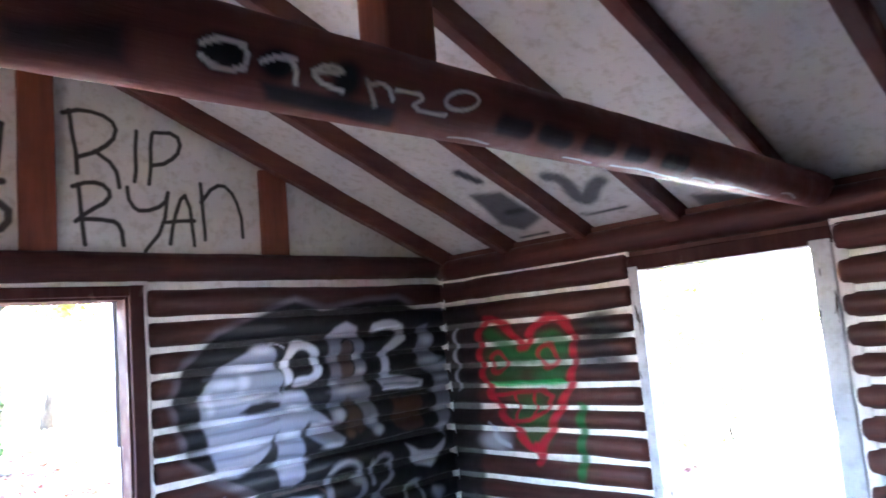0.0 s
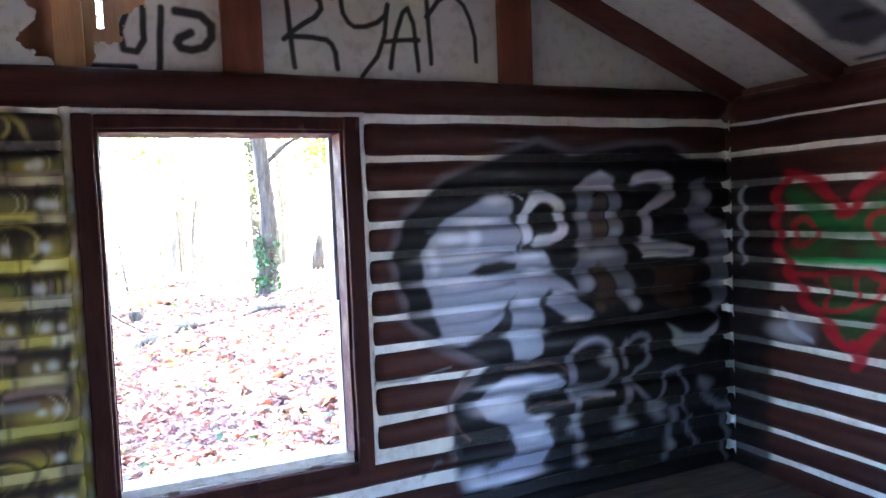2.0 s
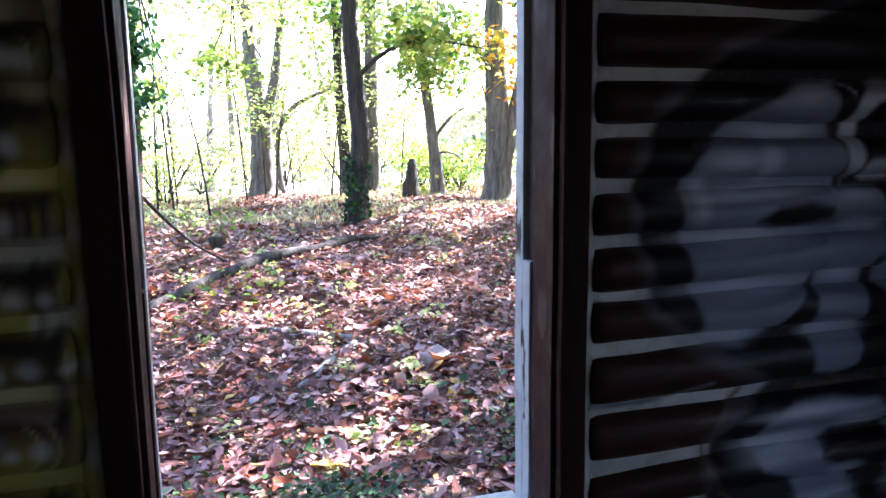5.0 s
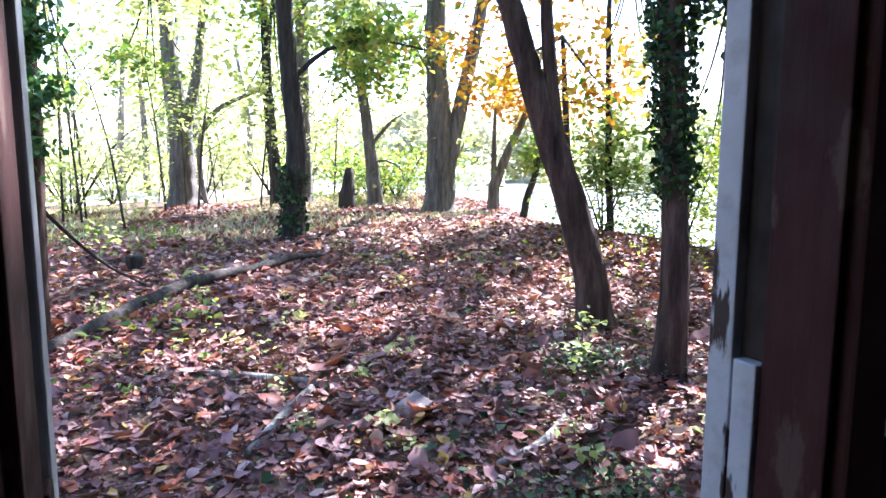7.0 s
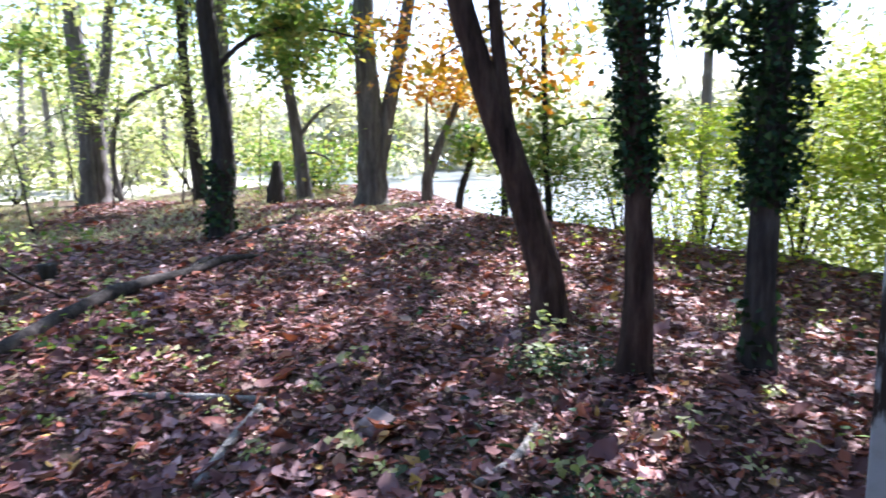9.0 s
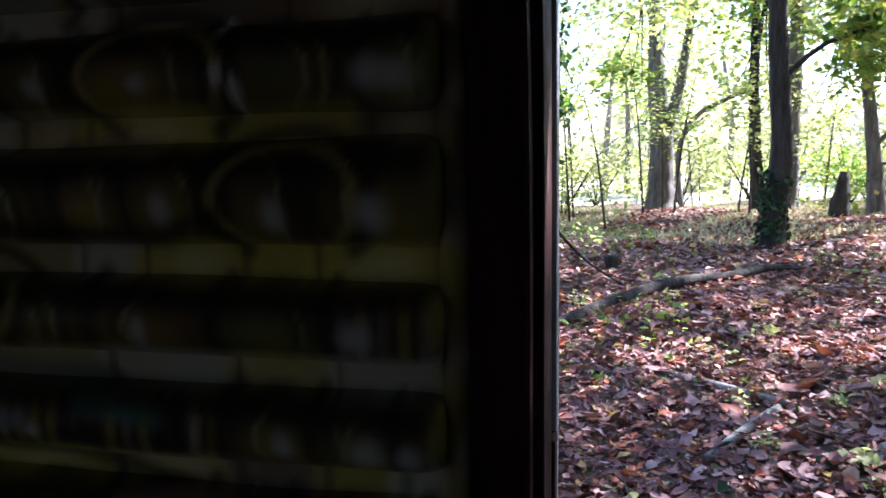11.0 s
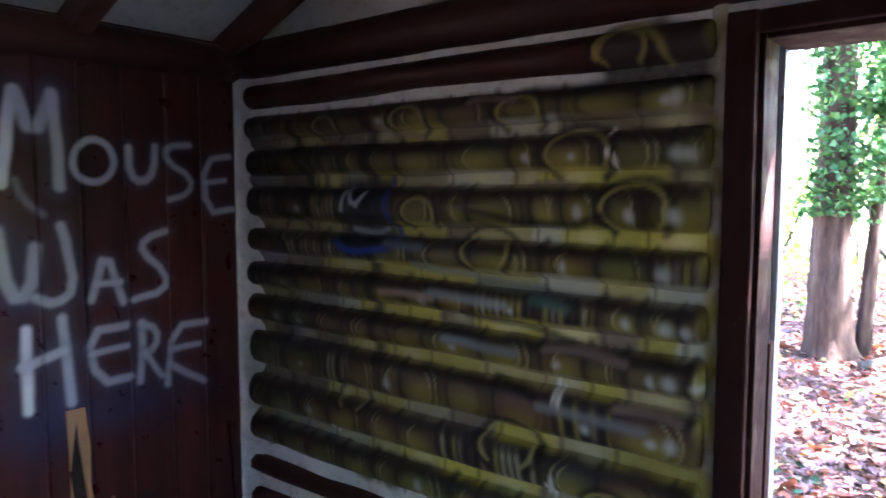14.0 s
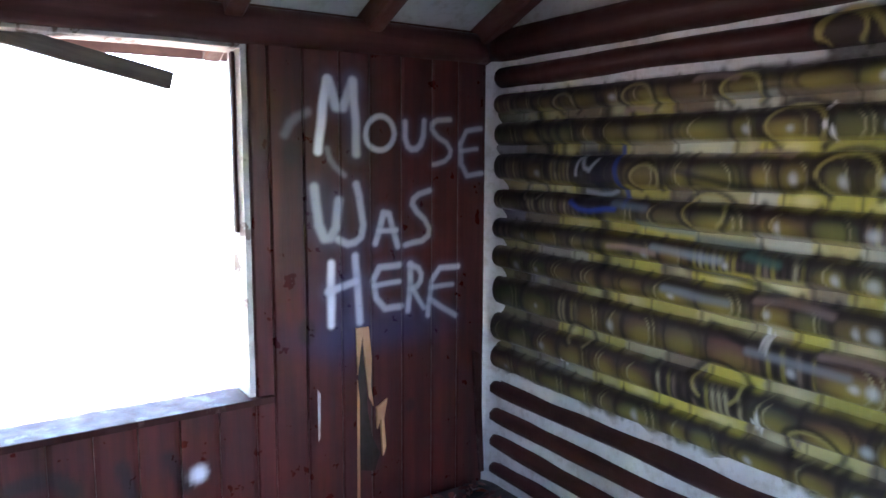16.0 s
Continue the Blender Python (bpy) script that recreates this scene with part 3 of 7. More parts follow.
ART_NORTH.fill(GREY, (2.858, 1.457), (2.905, 1.558), (2.961, 1.573), (2.993, 1.521), (2.984, 1.419), (3.034, 1.339), (3.127, 1.361), (3.152, 1.430), (3.172, 1.306), (3.132, 1.132), (3.082, 1.012), (3.033, 0.894), (2.989, 0.968), (2.984, 1.177), (2.964, 1.282), (2.855, 1.339), soft=0.012, alpha=0.95)
ART_NORTH.blob(CHALK, 2.936, 1.489, 0.038, 0.033, soft=0.8, alpha=0.8)
ART_NORTH.blob(CHALK, 2.955, 1.360, 0.081, 0.019, soft=0.8, alpha=0.8)
ART_NORTH.blob(CHALK, 3.067, 1.311, 0.072, 0.019, soft=0.8, alpha=0.8)
ART_NORTH.blob(CHALK, 3.041, 1.182, 0.062, 0.018, soft=0.8, alpha=0.8)
ART_NORTH.blob(CHALK, 3.038, 1.069, 0.062, 0.018, soft=0.8, alpha=0.8)
ART_NORTH.blob(CHALK, 3.043, 1.243, 0.057, 0.014, soft=0.8, alpha=0.8)
ART_NORTH.blob(CHALK, 3.023, 0.965, 0.044, 0.019, soft=0.8, alpha=0.8)
ART_NORTH.fill(CHALK, (2.722, 0.899), (2.807, 0.848), (2.918, 0.836), (3.021, 0.886), (2.996, 0.792), (2.892, 0.743), (2.783, 0.773), soft=0.012, alpha=0.95)
ART_NORTH.line(GREY, 0.02, (3.167, 1.552), (3.186, 1.376), (3.168, 1.129), (3.129, 0.991), (3.145, 0.704), soft=0.8, alpha=0.8)
ART_NORTH.line(CHALK, 0.016, (3.100, 1.657), (3.160, 1.726), soft=0.8, alpha=0.7)
ART_NORTH.fill(PALE, (1.717, 0.664), (1.755, 0.722), (1.842, 0.755), (1.960, 0.761), (2.096, 0.743), (2.141, 0.701), (2.124, 0.663), (1.986, 0.670), (1.940, 0.650), (1.931, 0.606), (2.042, 0.556), (2.078, 0.490), (2.067, 0.398), (2.018, 0.340), (1.897, 0.324), (1.794, 0.305), (1.626, 0.332), (1.622, 0.377), (1.671, 0.399), (1.797, 0.375), (1.886, 0.404), (1.897, 0.494), (1.863, 0.552), (1.750, 0.602), soft=0.01, alpha=0.94)
ART_NORTH.blob(WHITE, 1.809, 0.650, 0.103, 0.030, soft=0.8, alpha=0.75)
ART_NORTH.blob(WHITE, 1.900, 0.734, 0.150, 0.012, soft=0.8, alpha=0.75)
ART_NORTH.blob(WHITE, 1.994, 0.484, 0.070, 0.015, soft=0.8, alpha=0.75)
ART_NORTH.blob(WHITE, 1.854, 0.339, 0.135, 0.014, soft=0.8, alpha=0.75)
ART_NORTH.blob(WHITE, 2.012, 0.567, 0.048, 0.015, soft=0.8, alpha=0.75)
ART_NORTH.blob(WHITE, 1.711, 0.347, 0.058, 0.017, soft=0.8, alpha=0.75)
ART_NORTH.blob(WHITE, 2.048, 0.694, 0.063, 0.013, soft=0.8, alpha=0.75)
ART_NORTH.line(SLATE, 0.014, (1.754, 0.703), (1.913, 0.700), (2.125, 0.694), soft=0.9, alpha=0.5)
ART_NORTH.line(SLATE, 0.014, (1.895, 0.455), (2.069, 0.451), soft=0.9, alpha=0.5)
ART_NORTH.line(SLATE, 0.014, (1.656, 0.383), (1.768, 0.361), soft=0.9, alpha=0.5)
ART_NORTH.line((0.16, 0.10, 0.08), 0.012, (1.703, 0.805), (1.631, 0.752), (1.588, 0.696), (1.611, 0.593), (1.690, 0.516), soft=0.7, alpha=0.8)
ART_NORTH.line((0.14, 0.09, 0.075), 0.012, (1.939, 0.611), (1.984, 0.631), (2.137, 0.614), (2.330, 0.613), soft=0.7, alpha=0.8)
ART_NORTH.line((0.14, 0.09, 0.075), 0.014, (1.873, 0.789), (1.991, 0.787), (2.113, 0.791), (2.173, 0.730), soft=0.7, alpha=0.7)
ART_NORTH.line(SLATE, 0.012, (1.468, 0.394), (1.524, 0.470), (1.633, 0.488), soft=0.7, alpha=0.8)
ART_NORTH.blob(CHALK, 1.967, 0.933, 0.084, 0.020, soft=0.5, alpha=0.9)
ART_NORTH.line(GREY, 0.042, (2.178, 0.635), (2.183, 0.769), (2.201, 0.847), (2.275, 0.879), (2.372, 0.855), (2.411, 0.782), (2.399, 0.686), (2.331, 0.648), (2.203, 0.672), soft=0.5, alpha=0.9)
ART_NORTH.line(CHALK, 0.018, (2.193, 0.835), (2.250, 0.875), (2.340, 0.875), (2.404, 0.810), soft=0.7, alpha=0.7)
ART_NORTH.blob(CHALK, 2.377, 0.772, 0.039, 0.021, soft=0.8, alpha=0.7)
ART_NORTH.line(CHALK, 0.022, (2.186, 0.645), (2.397, 0.618), soft=0.7, alpha=0.6)
ART_NORTH.line(GREY, 0.036, (2.209, 0.631), (2.204, 0.496), (2.222, 0.329), soft=0.5, alpha=0.85)
ART_NORTH.blob(CHALK, 2.214, 0.542, 0.031, 0.017, soft=0.8, alpha=0.7)
ART_NORTH.blob(CHALK, 2.196, 0.484, 0.030, 0.017, soft=0.8, alpha=0.7)
ART_NORTH.blob(CHALK, 2.233, 0.396, 0.031, 0.017, soft=0.8, alpha=0.7)
ART_NORTH.blob(CHALK, 2.219, 0.330, 0.031, 0.017, soft=0.8, alpha=0.7)
ART_NORTH.line(GREY, 0.026, (2.468, 0.733), (2.490, 0.856), (2.576, 0.874), (2.627, 0.812), (2.598, 0.731), (2.501, 0.701), (2.533, 0.612), (2.635, 0.526), soft=0.7, alpha=0.95)
ART_NORTH.blob(CHALK, 2.475, 0.829, 0.016, 0.026, soft=0.8, alpha=0.6)
ART_NORTH.blob(CHALK, 2.601, 0.815, 0.023, 0.019, soft=0.8, alpha=0.5)
ART_NORTH.line(GREY, 0.042, (2.491, 0.660), (2.469, 0.509), soft=0.6)
ART_NORTH.blob(CHALK, 2.456, 0.472, 0.057, 0.019, soft=0.7, alpha=0.85)
ART_NORTH.blob(CHALK, 2.661, 0.501, 0.042, 0.039, soft=0.8, alpha=0.7)
ART_NORTH.line(SLATE, 0.01, (2.407, 0.435), (2.491, 0.393), (2.561, 0.424), soft=0.7)
ART_NORTH.line(GREY, 0.022, (2.635, 0.498), (2.702, 0.632), (2.731, 0.692), (2.785, 0.693), (2.820, 0.615), (2.826, 0.498), soft=0.6, alpha=0.95)
ART_NORTH.blob(CHALK, 2.758, 0.679, 0.045, 0.019, soft=0.8, alpha=0.6)
ART_NORTH.line(GREY, 0.016, (2.671, 0.514), (2.816, 0.477), soft=0.7)
ART_NORTH.line(GREY, 0.042, (2.742, 0.467), (2.730, 0.367), (2.708, 0.269), soft=0.6)
ART_NORTH.line(GREY, 0.028, (2.833, 0.438), (2.871, 0.299), soft=0.6)
ART_NORTH.blob(CHALK, 2.704, 0.313, 0.031, 0.022, soft=0.8, alpha=0.6)
ART_NORTH.line(GREY, 0.042, (2.914, 0.603), (2.987, 0.488), (3.084, 0.444), (3.135, 0.497), soft=0.6)
ART_NORTH.blob(GREY, 2.932, 0.593, 0.044, 0.029, soft=0.7, alpha=0.8)
ART_NORTH.line(CHALK, 0.024, (3.118, 0.613), (3.159, 0.638), (3.198, 0.587), (3.165, 0.493), (3.134, 0.451), soft=0.6, alpha=0.9)
ART_NORTH.line(GREY, 0.03, (3.073, 0.400), (3.062, 0.205), soft=0.6, alpha=0.9)
ART_NORTH.line((0.22, 0.17, 0.14), 0.012, (3.185, 0.474), (3.151, 0.342), (3.157, 0.188), soft=0.7, alpha=0.8)
# a heart on the east wall, sooty smears beside it
for x, z, w in ((2.09, 1.53, 0.10), (2.02, 1.43, 0.08), (2.08, 1.34, 0.10), (2.00, 1.25, 0.07)):
    ART_EAST.blob(BLACK, x, z, w, 0.030, soft=0.8, alpha=0.75)
ART_EAST.fill(BLACK, (3.209, 1.668), (2.928, 1.658), (2.903, 1.533), (2.973, 1.065), (3.001, 0.233), (3.335, -0.746), (3.321, 0.145), soft=0.03, alpha=0.9)
ART_EAST.line(CHALK, 0.03, (3.120, 1.516), (3.128, 1.170), soft=0.6, alpha=0.6)
ART_EAST.line(CHALK, 0.03, (2.896, 0.961), (2.852, 0.885), (2.754, 0.845), soft=0.6, alpha=0.7)
ART_EAST.line(GREEN, 0.09, (2.825, 1.475), (2.609, 1.289), (2.407, 1.457), (2.312, 1.384), soft=0.6, alpha=0.75)
ART_EAST.blob(GREEN, 2.418, 1.291, 0.126, 0.145, soft=0.5, alpha=0.7)
ART_EAST.blob(GREEN, 2.726, 1.314, 0.135, 0.132, soft=0.6, alpha=0.6)
ART_EAST.blob(GREEN, 2.573, 0.992, 0.137, 0.152, soft=0.5, alpha=0.6)
ART_EAST.line((0.015, 0.34, 0.09), 0.03, (2.862, 1.188), (2.349, 1.198), soft=0.6, alpha=0.9)
ART_EAST.line(RED, 0.05, (2.554, 0.802), (2.751, 0.975), (2.896, 1.178), (2.941, 1.397), (2.895, 1.560), (2.770, 1.557), (2.654, 1.468), (2.589, 1.365), (2.524, 1.487), (2.426, 1.549), (2.325, 1.542), (2.248, 1.451), (2.245, 1.315), (2.329, 1.130), (2.554, 0.802), soft=0.5)
ART_EAST.line(RED, 0.03, (2.732, 1.314), (2.739, 1.289), (2.756, 1.269), (2.780, 1.258), (2.805, 1.257), (2.828, 1.268), (2.842, 1.289), (2.846, 1.314), (2.839, 1.340), (2.821, 1.360), (2.797, 1.371), (2.771, 1.371), (2.750, 1.359), (2.736, 1.339), (2.732, 1.314), soft=0.5, alpha=0.8)
ART_EAST.line(RED, 0.03, (2.367, 1.338), (2.374, 1.312), (2.393, 1.290), (2.418, 1.278), (2.446, 1.278), (2.470, 1.290), (2.487, 1.312), (2.491, 1.339), (2.483, 1.366), (2.464, 1.388), (2.437, 1.399), (2.410, 1.399), (2.386, 1.386), (2.371, 1.365), (2.367, 1.338), soft=0.5, alpha=0.8)
ART_EAST.line(RED, 0.025, (2.834, 1.127), (2.376, 1.169), (2.518, 0.997), (2.766, 0.974), (2.834, 1.127), soft=0.5, alpha=0.85)
ART_EAST.line(RED, 0.02, (2.678, 1.135), (2.674, 0.995), soft=0.5)
ART_EAST.line(RED, 0.02, (2.535, 1.147), (2.558, 1.005), soft=0.5)
ART_EAST.line(RED, 0.06, (2.550, 0.846), (2.555, 0.777), soft=0.4)
ART_EAST.line(GREEN, 0.05, (2.251, 1.067), (2.274, 0.726), soft=0.6, alpha=0.85)
ART_EAST.blob(BLACK, 2.120, 1.497, 0.089, 0.042, soft=0.6, alpha=0.85)
ART_EAST.blob(BLACK, 2.042, 1.448, 0.087, 0.041, soft=0.6, alpha=0.85)
ART_EAST.blob(BLACK, 2.097, 1.409, 0.088, 0.042, soft=0.6, alpha=0.85)
ART_EAST.blob(BLACK, 2.046, 1.293, 0.087, 0.041, soft=0.6, alpha=0.85)
ART_EAST.blob(BLACK, 2.164, 1.297, 0.090, 0.042, soft=0.6, alpha=0.85)
ART_EAST.blob(BLACK, 2.166, 1.413, 0.091, 0.043, soft=0.6, alpha=0.85)
ART_EAST.blob(CHALK, 2.864, 0.868, 0.106, 0.060, soft=0.6, alpha=0.6)
ART_EAST.line(GREEN, 0.04, (2.240, 1.067), (2.290, 0.692), soft=0.7, alpha=0.7)
# lettering on the gable
ART_GABLE.line(INK, 0.02, (0.993, 2.624), (1.015, 2.475), (1.026, 2.345), soft=0.4)
ART_GABLE.line(INK, 0.02, (0.969, 2.610), (1.054, 2.638), (1.169, 2.616), (1.204, 2.540), (1.129, 2.460), (1.025, 2.414), soft=0.4)
ART_GABLE.line(INK, 0.02, (1.104, 2.453), (1.184, 2.389), (1.203, 2.291), soft=0.4)
ART_GABLE.line(INK, 0.02, (1.287, 2.567), (1.270, 2.325), soft=0.4)
ART_GABLE.line(INK, 0.02, (1.359, 2.563), (1.337, 2.318), soft=0.4)
ART_GABLE.line(INK, 0.02, (1.366, 2.574), (1.478, 2.584), (1.504, 2.503), (1.433, 2.425), (1.354, 2.410), soft=0.4)
ART_GABLE.line(INK, 0.02, (1.028, 2.293), (1.033, 2.150), (1.049, 2.026), soft=0.4)
ART_GABLE.line(INK, 0.02, (1.003, 2.282), (1.071, 2.309), (1.157, 2.289), (1.163, 2.231), (1.062, 2.169), (1.012, 2.126), soft=0.4)
ART_GABLE.line(INK, 0.02, (1.032, 2.134), (1.157, 2.143), (1.204, 2.105), (1.213, 2.027), soft=0.4)
ART_GABLE.line(INK, 0.02, (1.237, 2.293), (1.242, 2.214), (1.300, 2.180), (1.408, 2.230), (1.423, 2.285), soft=0.4)
ART_GABLE.line(INK, 0.02, (1.423, 2.285), (1.400, 2.118), (1.308, 1.997), soft=0.4)
ART_GABLE.line(INK, 0.02, (1.425, 2.038), (1.473, 2.242), (1.525, 2.286), (1.544, 2.034), soft=0.4)
ART_GABLE.line(INK, 0.02, (1.412, 2.143), (1.549, 2.152), soft=0.4)
ART_GABLE.line(INK, 0.02, (1.591, 2.341), (1.602, 2.064), soft=0.4)
ART_GABLE.line(INK, 0.02, (1.588, 2.247), (1.659, 2.344), (1.740, 2.338), (1.800, 2.222), (1.805, 2.083), soft=0.4)
ART_GABLE.line(INK, 0.022, (0.107, 2.512), (0.205, 2.514), (0.383, 2.517), (0.556, 2.529), (0.736, 2.527), soft=0.4)
ART_GABLE.line(INK, 0.03, (0.205, 2.514), (0.187, 2.386), soft=0.4)
ART_GABLE.line(INK, 0.022, (0.379, 2.513), (0.371, 2.425), soft=0.4)
ART_GABLE.line(INK, 0.022, (0.273, 2.452), (0.274, 2.409), soft=0.4)
ART_GABLE.line(INK, 0.022, (0.576, 2.549), (0.575, 2.414), soft=0.4)
ART_GABLE.line(INK, 0.022, (0.736, 2.527), (0.713, 2.296), soft=0.4)
ART_GABLE.fill(INK, (0.494, 2.396), (0.631, 2.395), (0.626, 2.283), (0.544, 2.288), (0.506, 2.312), soft=0.01)
ART_GABLE.line(INK, 0.03, (0.609, 2.282), (0.735, 2.279), soft=0.4)
ART_GABLE.line(INK, 0.022, (0.682, 2.404), (0.684, 2.286), soft=0.4)
ART_GABLE.line(INK, 0.022, (0.503, 2.259), (0.440, 2.062), (0.533, 2.053), (0.533, 2.207), soft=0.4)
ART_GABLE.line(INK, 0.022, (0.592, 2.210), (0.579, 2.001), soft=0.4)
ART_GABLE.line(INK, 0.03, (0.638, 2.202), (0.756, 2.188), (0.754, 2.088), (0.656, 2.065), (0.633, 2.104), (0.685, 2.132), soft=0.4)
ART_GABLE.line(INK, 0.022, (0.331, 2.000), (0.499, 2.004), soft=0.4)
ART_GABLE.line(INK, 0.03, (0.130, 2.374), (0.100, 2.289), soft=0.4)
# sprayed words on the boards
ART_WEST.blob((0.03, 0.035, 0.09), 2.689, 0.769, 0.300, 0.077, soft=0.8, alpha=0.6)
ART_WEST.blob((0.03, 0.035, 0.09), 2.509, 0.869, 0.095, 0.189, soft=0.8, alpha=0.55)
ART_WEST.blob((0.02, 0.022, 0.05), 2.469, 1.241, 0.061, 0.127, soft=0.8, alpha=0.5)
ART_WEST.line(WHITE, 0.034, (2.477, 1.742), (2.440, 1.482), soft=0.5)
ART_WEST.line((0.10, 0.11, 0.20), 0.078, (2.484, 1.739), (2.527, 1.605), (2.581, 1.737), soft=0.9, alpha=0.315)
ART_WEST.line(CHALK, 0.036, (2.484, 1.739), (2.527, 1.605), (2.581, 1.737), soft=0.55, alpha=0.9)
ART_WEST.line((0.10, 0.11, 0.20), 0.0728, (2.585, 1.748), (2.599, 1.472), soft=0.9, alpha=0.315)
ART_WEST.line(CHALK, 0.0336, (2.585, 1.748), (2.599, 1.472), soft=0.55, alpha=0.9)
ART_WEST.line(CHALK, 0.022, (2.765, 1.553), (2.758, 1.523), (2.739, 1.499), (2.713, 1.486), (2.684, 1.486), (2.659, 1.499), (2.642, 1.523), (2.637, 1.552), (2.644, 1.581), (2.662, 1.605), (2.688, 1.619), (2.716, 1.620), (2.742, 1.607), (2.759, 1.583), (2.765, 1.553), soft=0.55)
ART_WEST.line((0.10, 0.11, 0.20), 0.052000000000000005, (2.811, 1.598), (2.814, 1.510), (2.856, 1.481), (2.900, 1.518), (2.907, 1.604), soft=0.9, alpha=0.315)
ART_WEST.line(CHALK, 0.024, (2.811, 1.598), (2.814, 1.510), (2.856, 1.481), (2.900, 1.518), (2.907, 1.604), soft=0.55, alpha=0.9)
ART_WEST.line((0.10, 0.11, 0.20), 0.0468, (3.028, 1.617), (2.946, 1.608), (2.942, 1.555), (3.035, 1.503), (3.025, 1.449), (2.952, 1.430), soft=0.9, alpha=0.26249999999999996)
ART_WEST.line(CHALK, 0.021599999999999998, (3.028, 1.617), (2.946, 1.608), (2.942, 1.555), (3.035, 1.503), (3.025, 1.449), (2.952, 1.430), soft=0.55, alpha=0.75)
ART_WEST.line((0.10, 0.11, 0.20), 0.0468, (3.188, 1.582), (3.083, 1.568), (3.086, 1.379), (3.196, 1.389), soft=0.9, alpha=0.22749999999999998)
ART_WEST.line(CHALK, 0.021599999999999998, (3.188, 1.582), (3.083, 1.568), (3.086, 1.379), (3.196, 1.389), soft=0.55, alpha=0.65)
ART_WEST.line((0.10, 0.11, 0.20), 0.041600000000000005, (3.087, 1.488), (3.168, 1.495), soft=0.9, alpha=0.21)
ART_WEST.line(CHALK, 0.0192, (3.087, 1.488), (3.168, 1.495), soft=0.55, alpha=0.6)
ART_WEST.line((0.10, 0.11, 0.20), 0.078, (2.421, 1.347), (2.444, 1.153), (2.503, 1.155), (2.522, 1.294), soft=0.9, alpha=0.26249999999999996)
ART_WEST.line(CHALK, 0.036, (2.421, 1.347), (2.444, 1.153), (2.503, 1.155), (2.522, 1.294), soft=0.55, alpha=0.75)
ART_WEST.line((0.10, 0.11, 0.20), 0.062400000000000004, (2.596, 1.355), (2.614, 1.290), (2.626, 1.160), (2.570, 1.121), (2.518, 1.147), soft=0.9, alpha=0.26249999999999996)
ART_WEST.line(CHALK, 0.0288, (2.596, 1.355), (2.614, 1.290), (2.626, 1.160), (2.570, 1.121), (2.518, 1.147), soft=0.55, alpha=0.75)
ART_WEST.line((0.10, 0.11, 0.20), 0.0572, (2.678, 1.120), (2.726, 1.285), (2.777, 1.104), soft=0.9, alpha=0.315)
ART_WEST.line(CHALK, 0.026399999999999996, (2.678, 1.120), (2.726, 1.285), (2.777, 1.104), soft=0.55, alpha=0.9)
ART_WEST.line((0.10, 0.11, 0.20), 0.0468, (2.691, 1.170), (2.773, 1.172), soft=0.9, alpha=0.315)
ART_WEST.line(CHALK, 0.021599999999999998, (2.691, 1.170), (2.773, 1.172), soft=0.55, alpha=0.9)
ART_WEST.line((0.10, 0.11, 0.20), 0.052000000000000005, (2.932, 1.324), (2.853, 1.302), (2.843, 1.257), (2.930, 1.184), (2.920, 1.123), (2.814, 1.104), soft=0.9, alpha=0.27999999999999997)
ART_WEST.line(CHALK, 0.024, (2.932, 1.324), (2.853, 1.302), (2.843, 1.257), (2.930, 1.184), (2.920, 1.123), (2.814, 1.104), soft=0.55, alpha=0.8)
ART_WEST.line(WHITE, 0.03, (2.485, 1.058), (2.485, 0.815), soft=0.6, alpha=0.9)
ART_WEST.line((0.10, 0.11, 0.20), 0.0676, (2.588, 1.077), (2.606, 0.812), soft=0.9, alpha=0.315)
ART_WEST.line(CHALK, 0.0312, (2.588, 1.077), (2.606, 0.812), soft=0.55, alpha=0.9)
ART_WEST.line((0.10, 0.11, 0.20), 0.062400000000000004, (2.474, 0.946), (2.590, 0.975), soft=0.9, alpha=0.315)
ART_WEST.line(CHALK, 0.0288, (2.474, 0.946), (2.590, 0.975), soft=0.55, alpha=0.9)
ART_WEST.line((0.10, 0.11, 0.20), 0.0572, (2.787, 1.028), (2.655, 1.019), (2.691, 0.851), (2.792, 0.853), soft=0.9, alpha=0.315)
ART_WEST.line(CHALK, 0.026399999999999996, (2.787, 1.028), (2.655, 1.019), (2.691, 0.851), (2.792, 0.853), soft=0.55, alpha=0.9)
ART_WEST.line((0.10, 0.11, 0.20), 0.0468, (2.669, 0.948), (2.786, 0.960), soft=0.9, alpha=0.315)
ART_WEST.line(CHALK, 0.021599999999999998, (2.669, 0.948), (2.786, 0.960), soft=0.55, alpha=0.9)
ART_WEST.line((0.10, 0.11, 0.20), 0.0572, (2.839, 1.023), (2.826, 0.833), soft=0.9, alpha=0.315)
ART_WEST.line(CHALK, 0.026399999999999996, (2.839, 1.023), (2.826, 0.833), soft=0.55, alpha=0.9)
ART_WEST.line((0.10, 0.11, 0.20), 0.052000000000000005, (2.834, 1.023), (2.891, 0.995), (2.881, 0.934), (2.832, 0.924), soft=0.9, alpha=0.2975)
ART_WEST.line(CHALK, 0.024, (2.834, 1.023), (2.891, 0.995), (2.881, 0.934), (2.832, 0.924), soft=0.55, alpha=0.85)
ART_WEST.line((0.10, 0.11, 0.20), 0.0468, (2.846, 0.923), (2.906, 0.837), soft=0.9, alpha=0.27999999999999997)
ART_WEST.line(CHALK, 0.021599999999999998, (2.846, 0.923), (2.906, 0.837), soft=0.55, alpha=0.8)
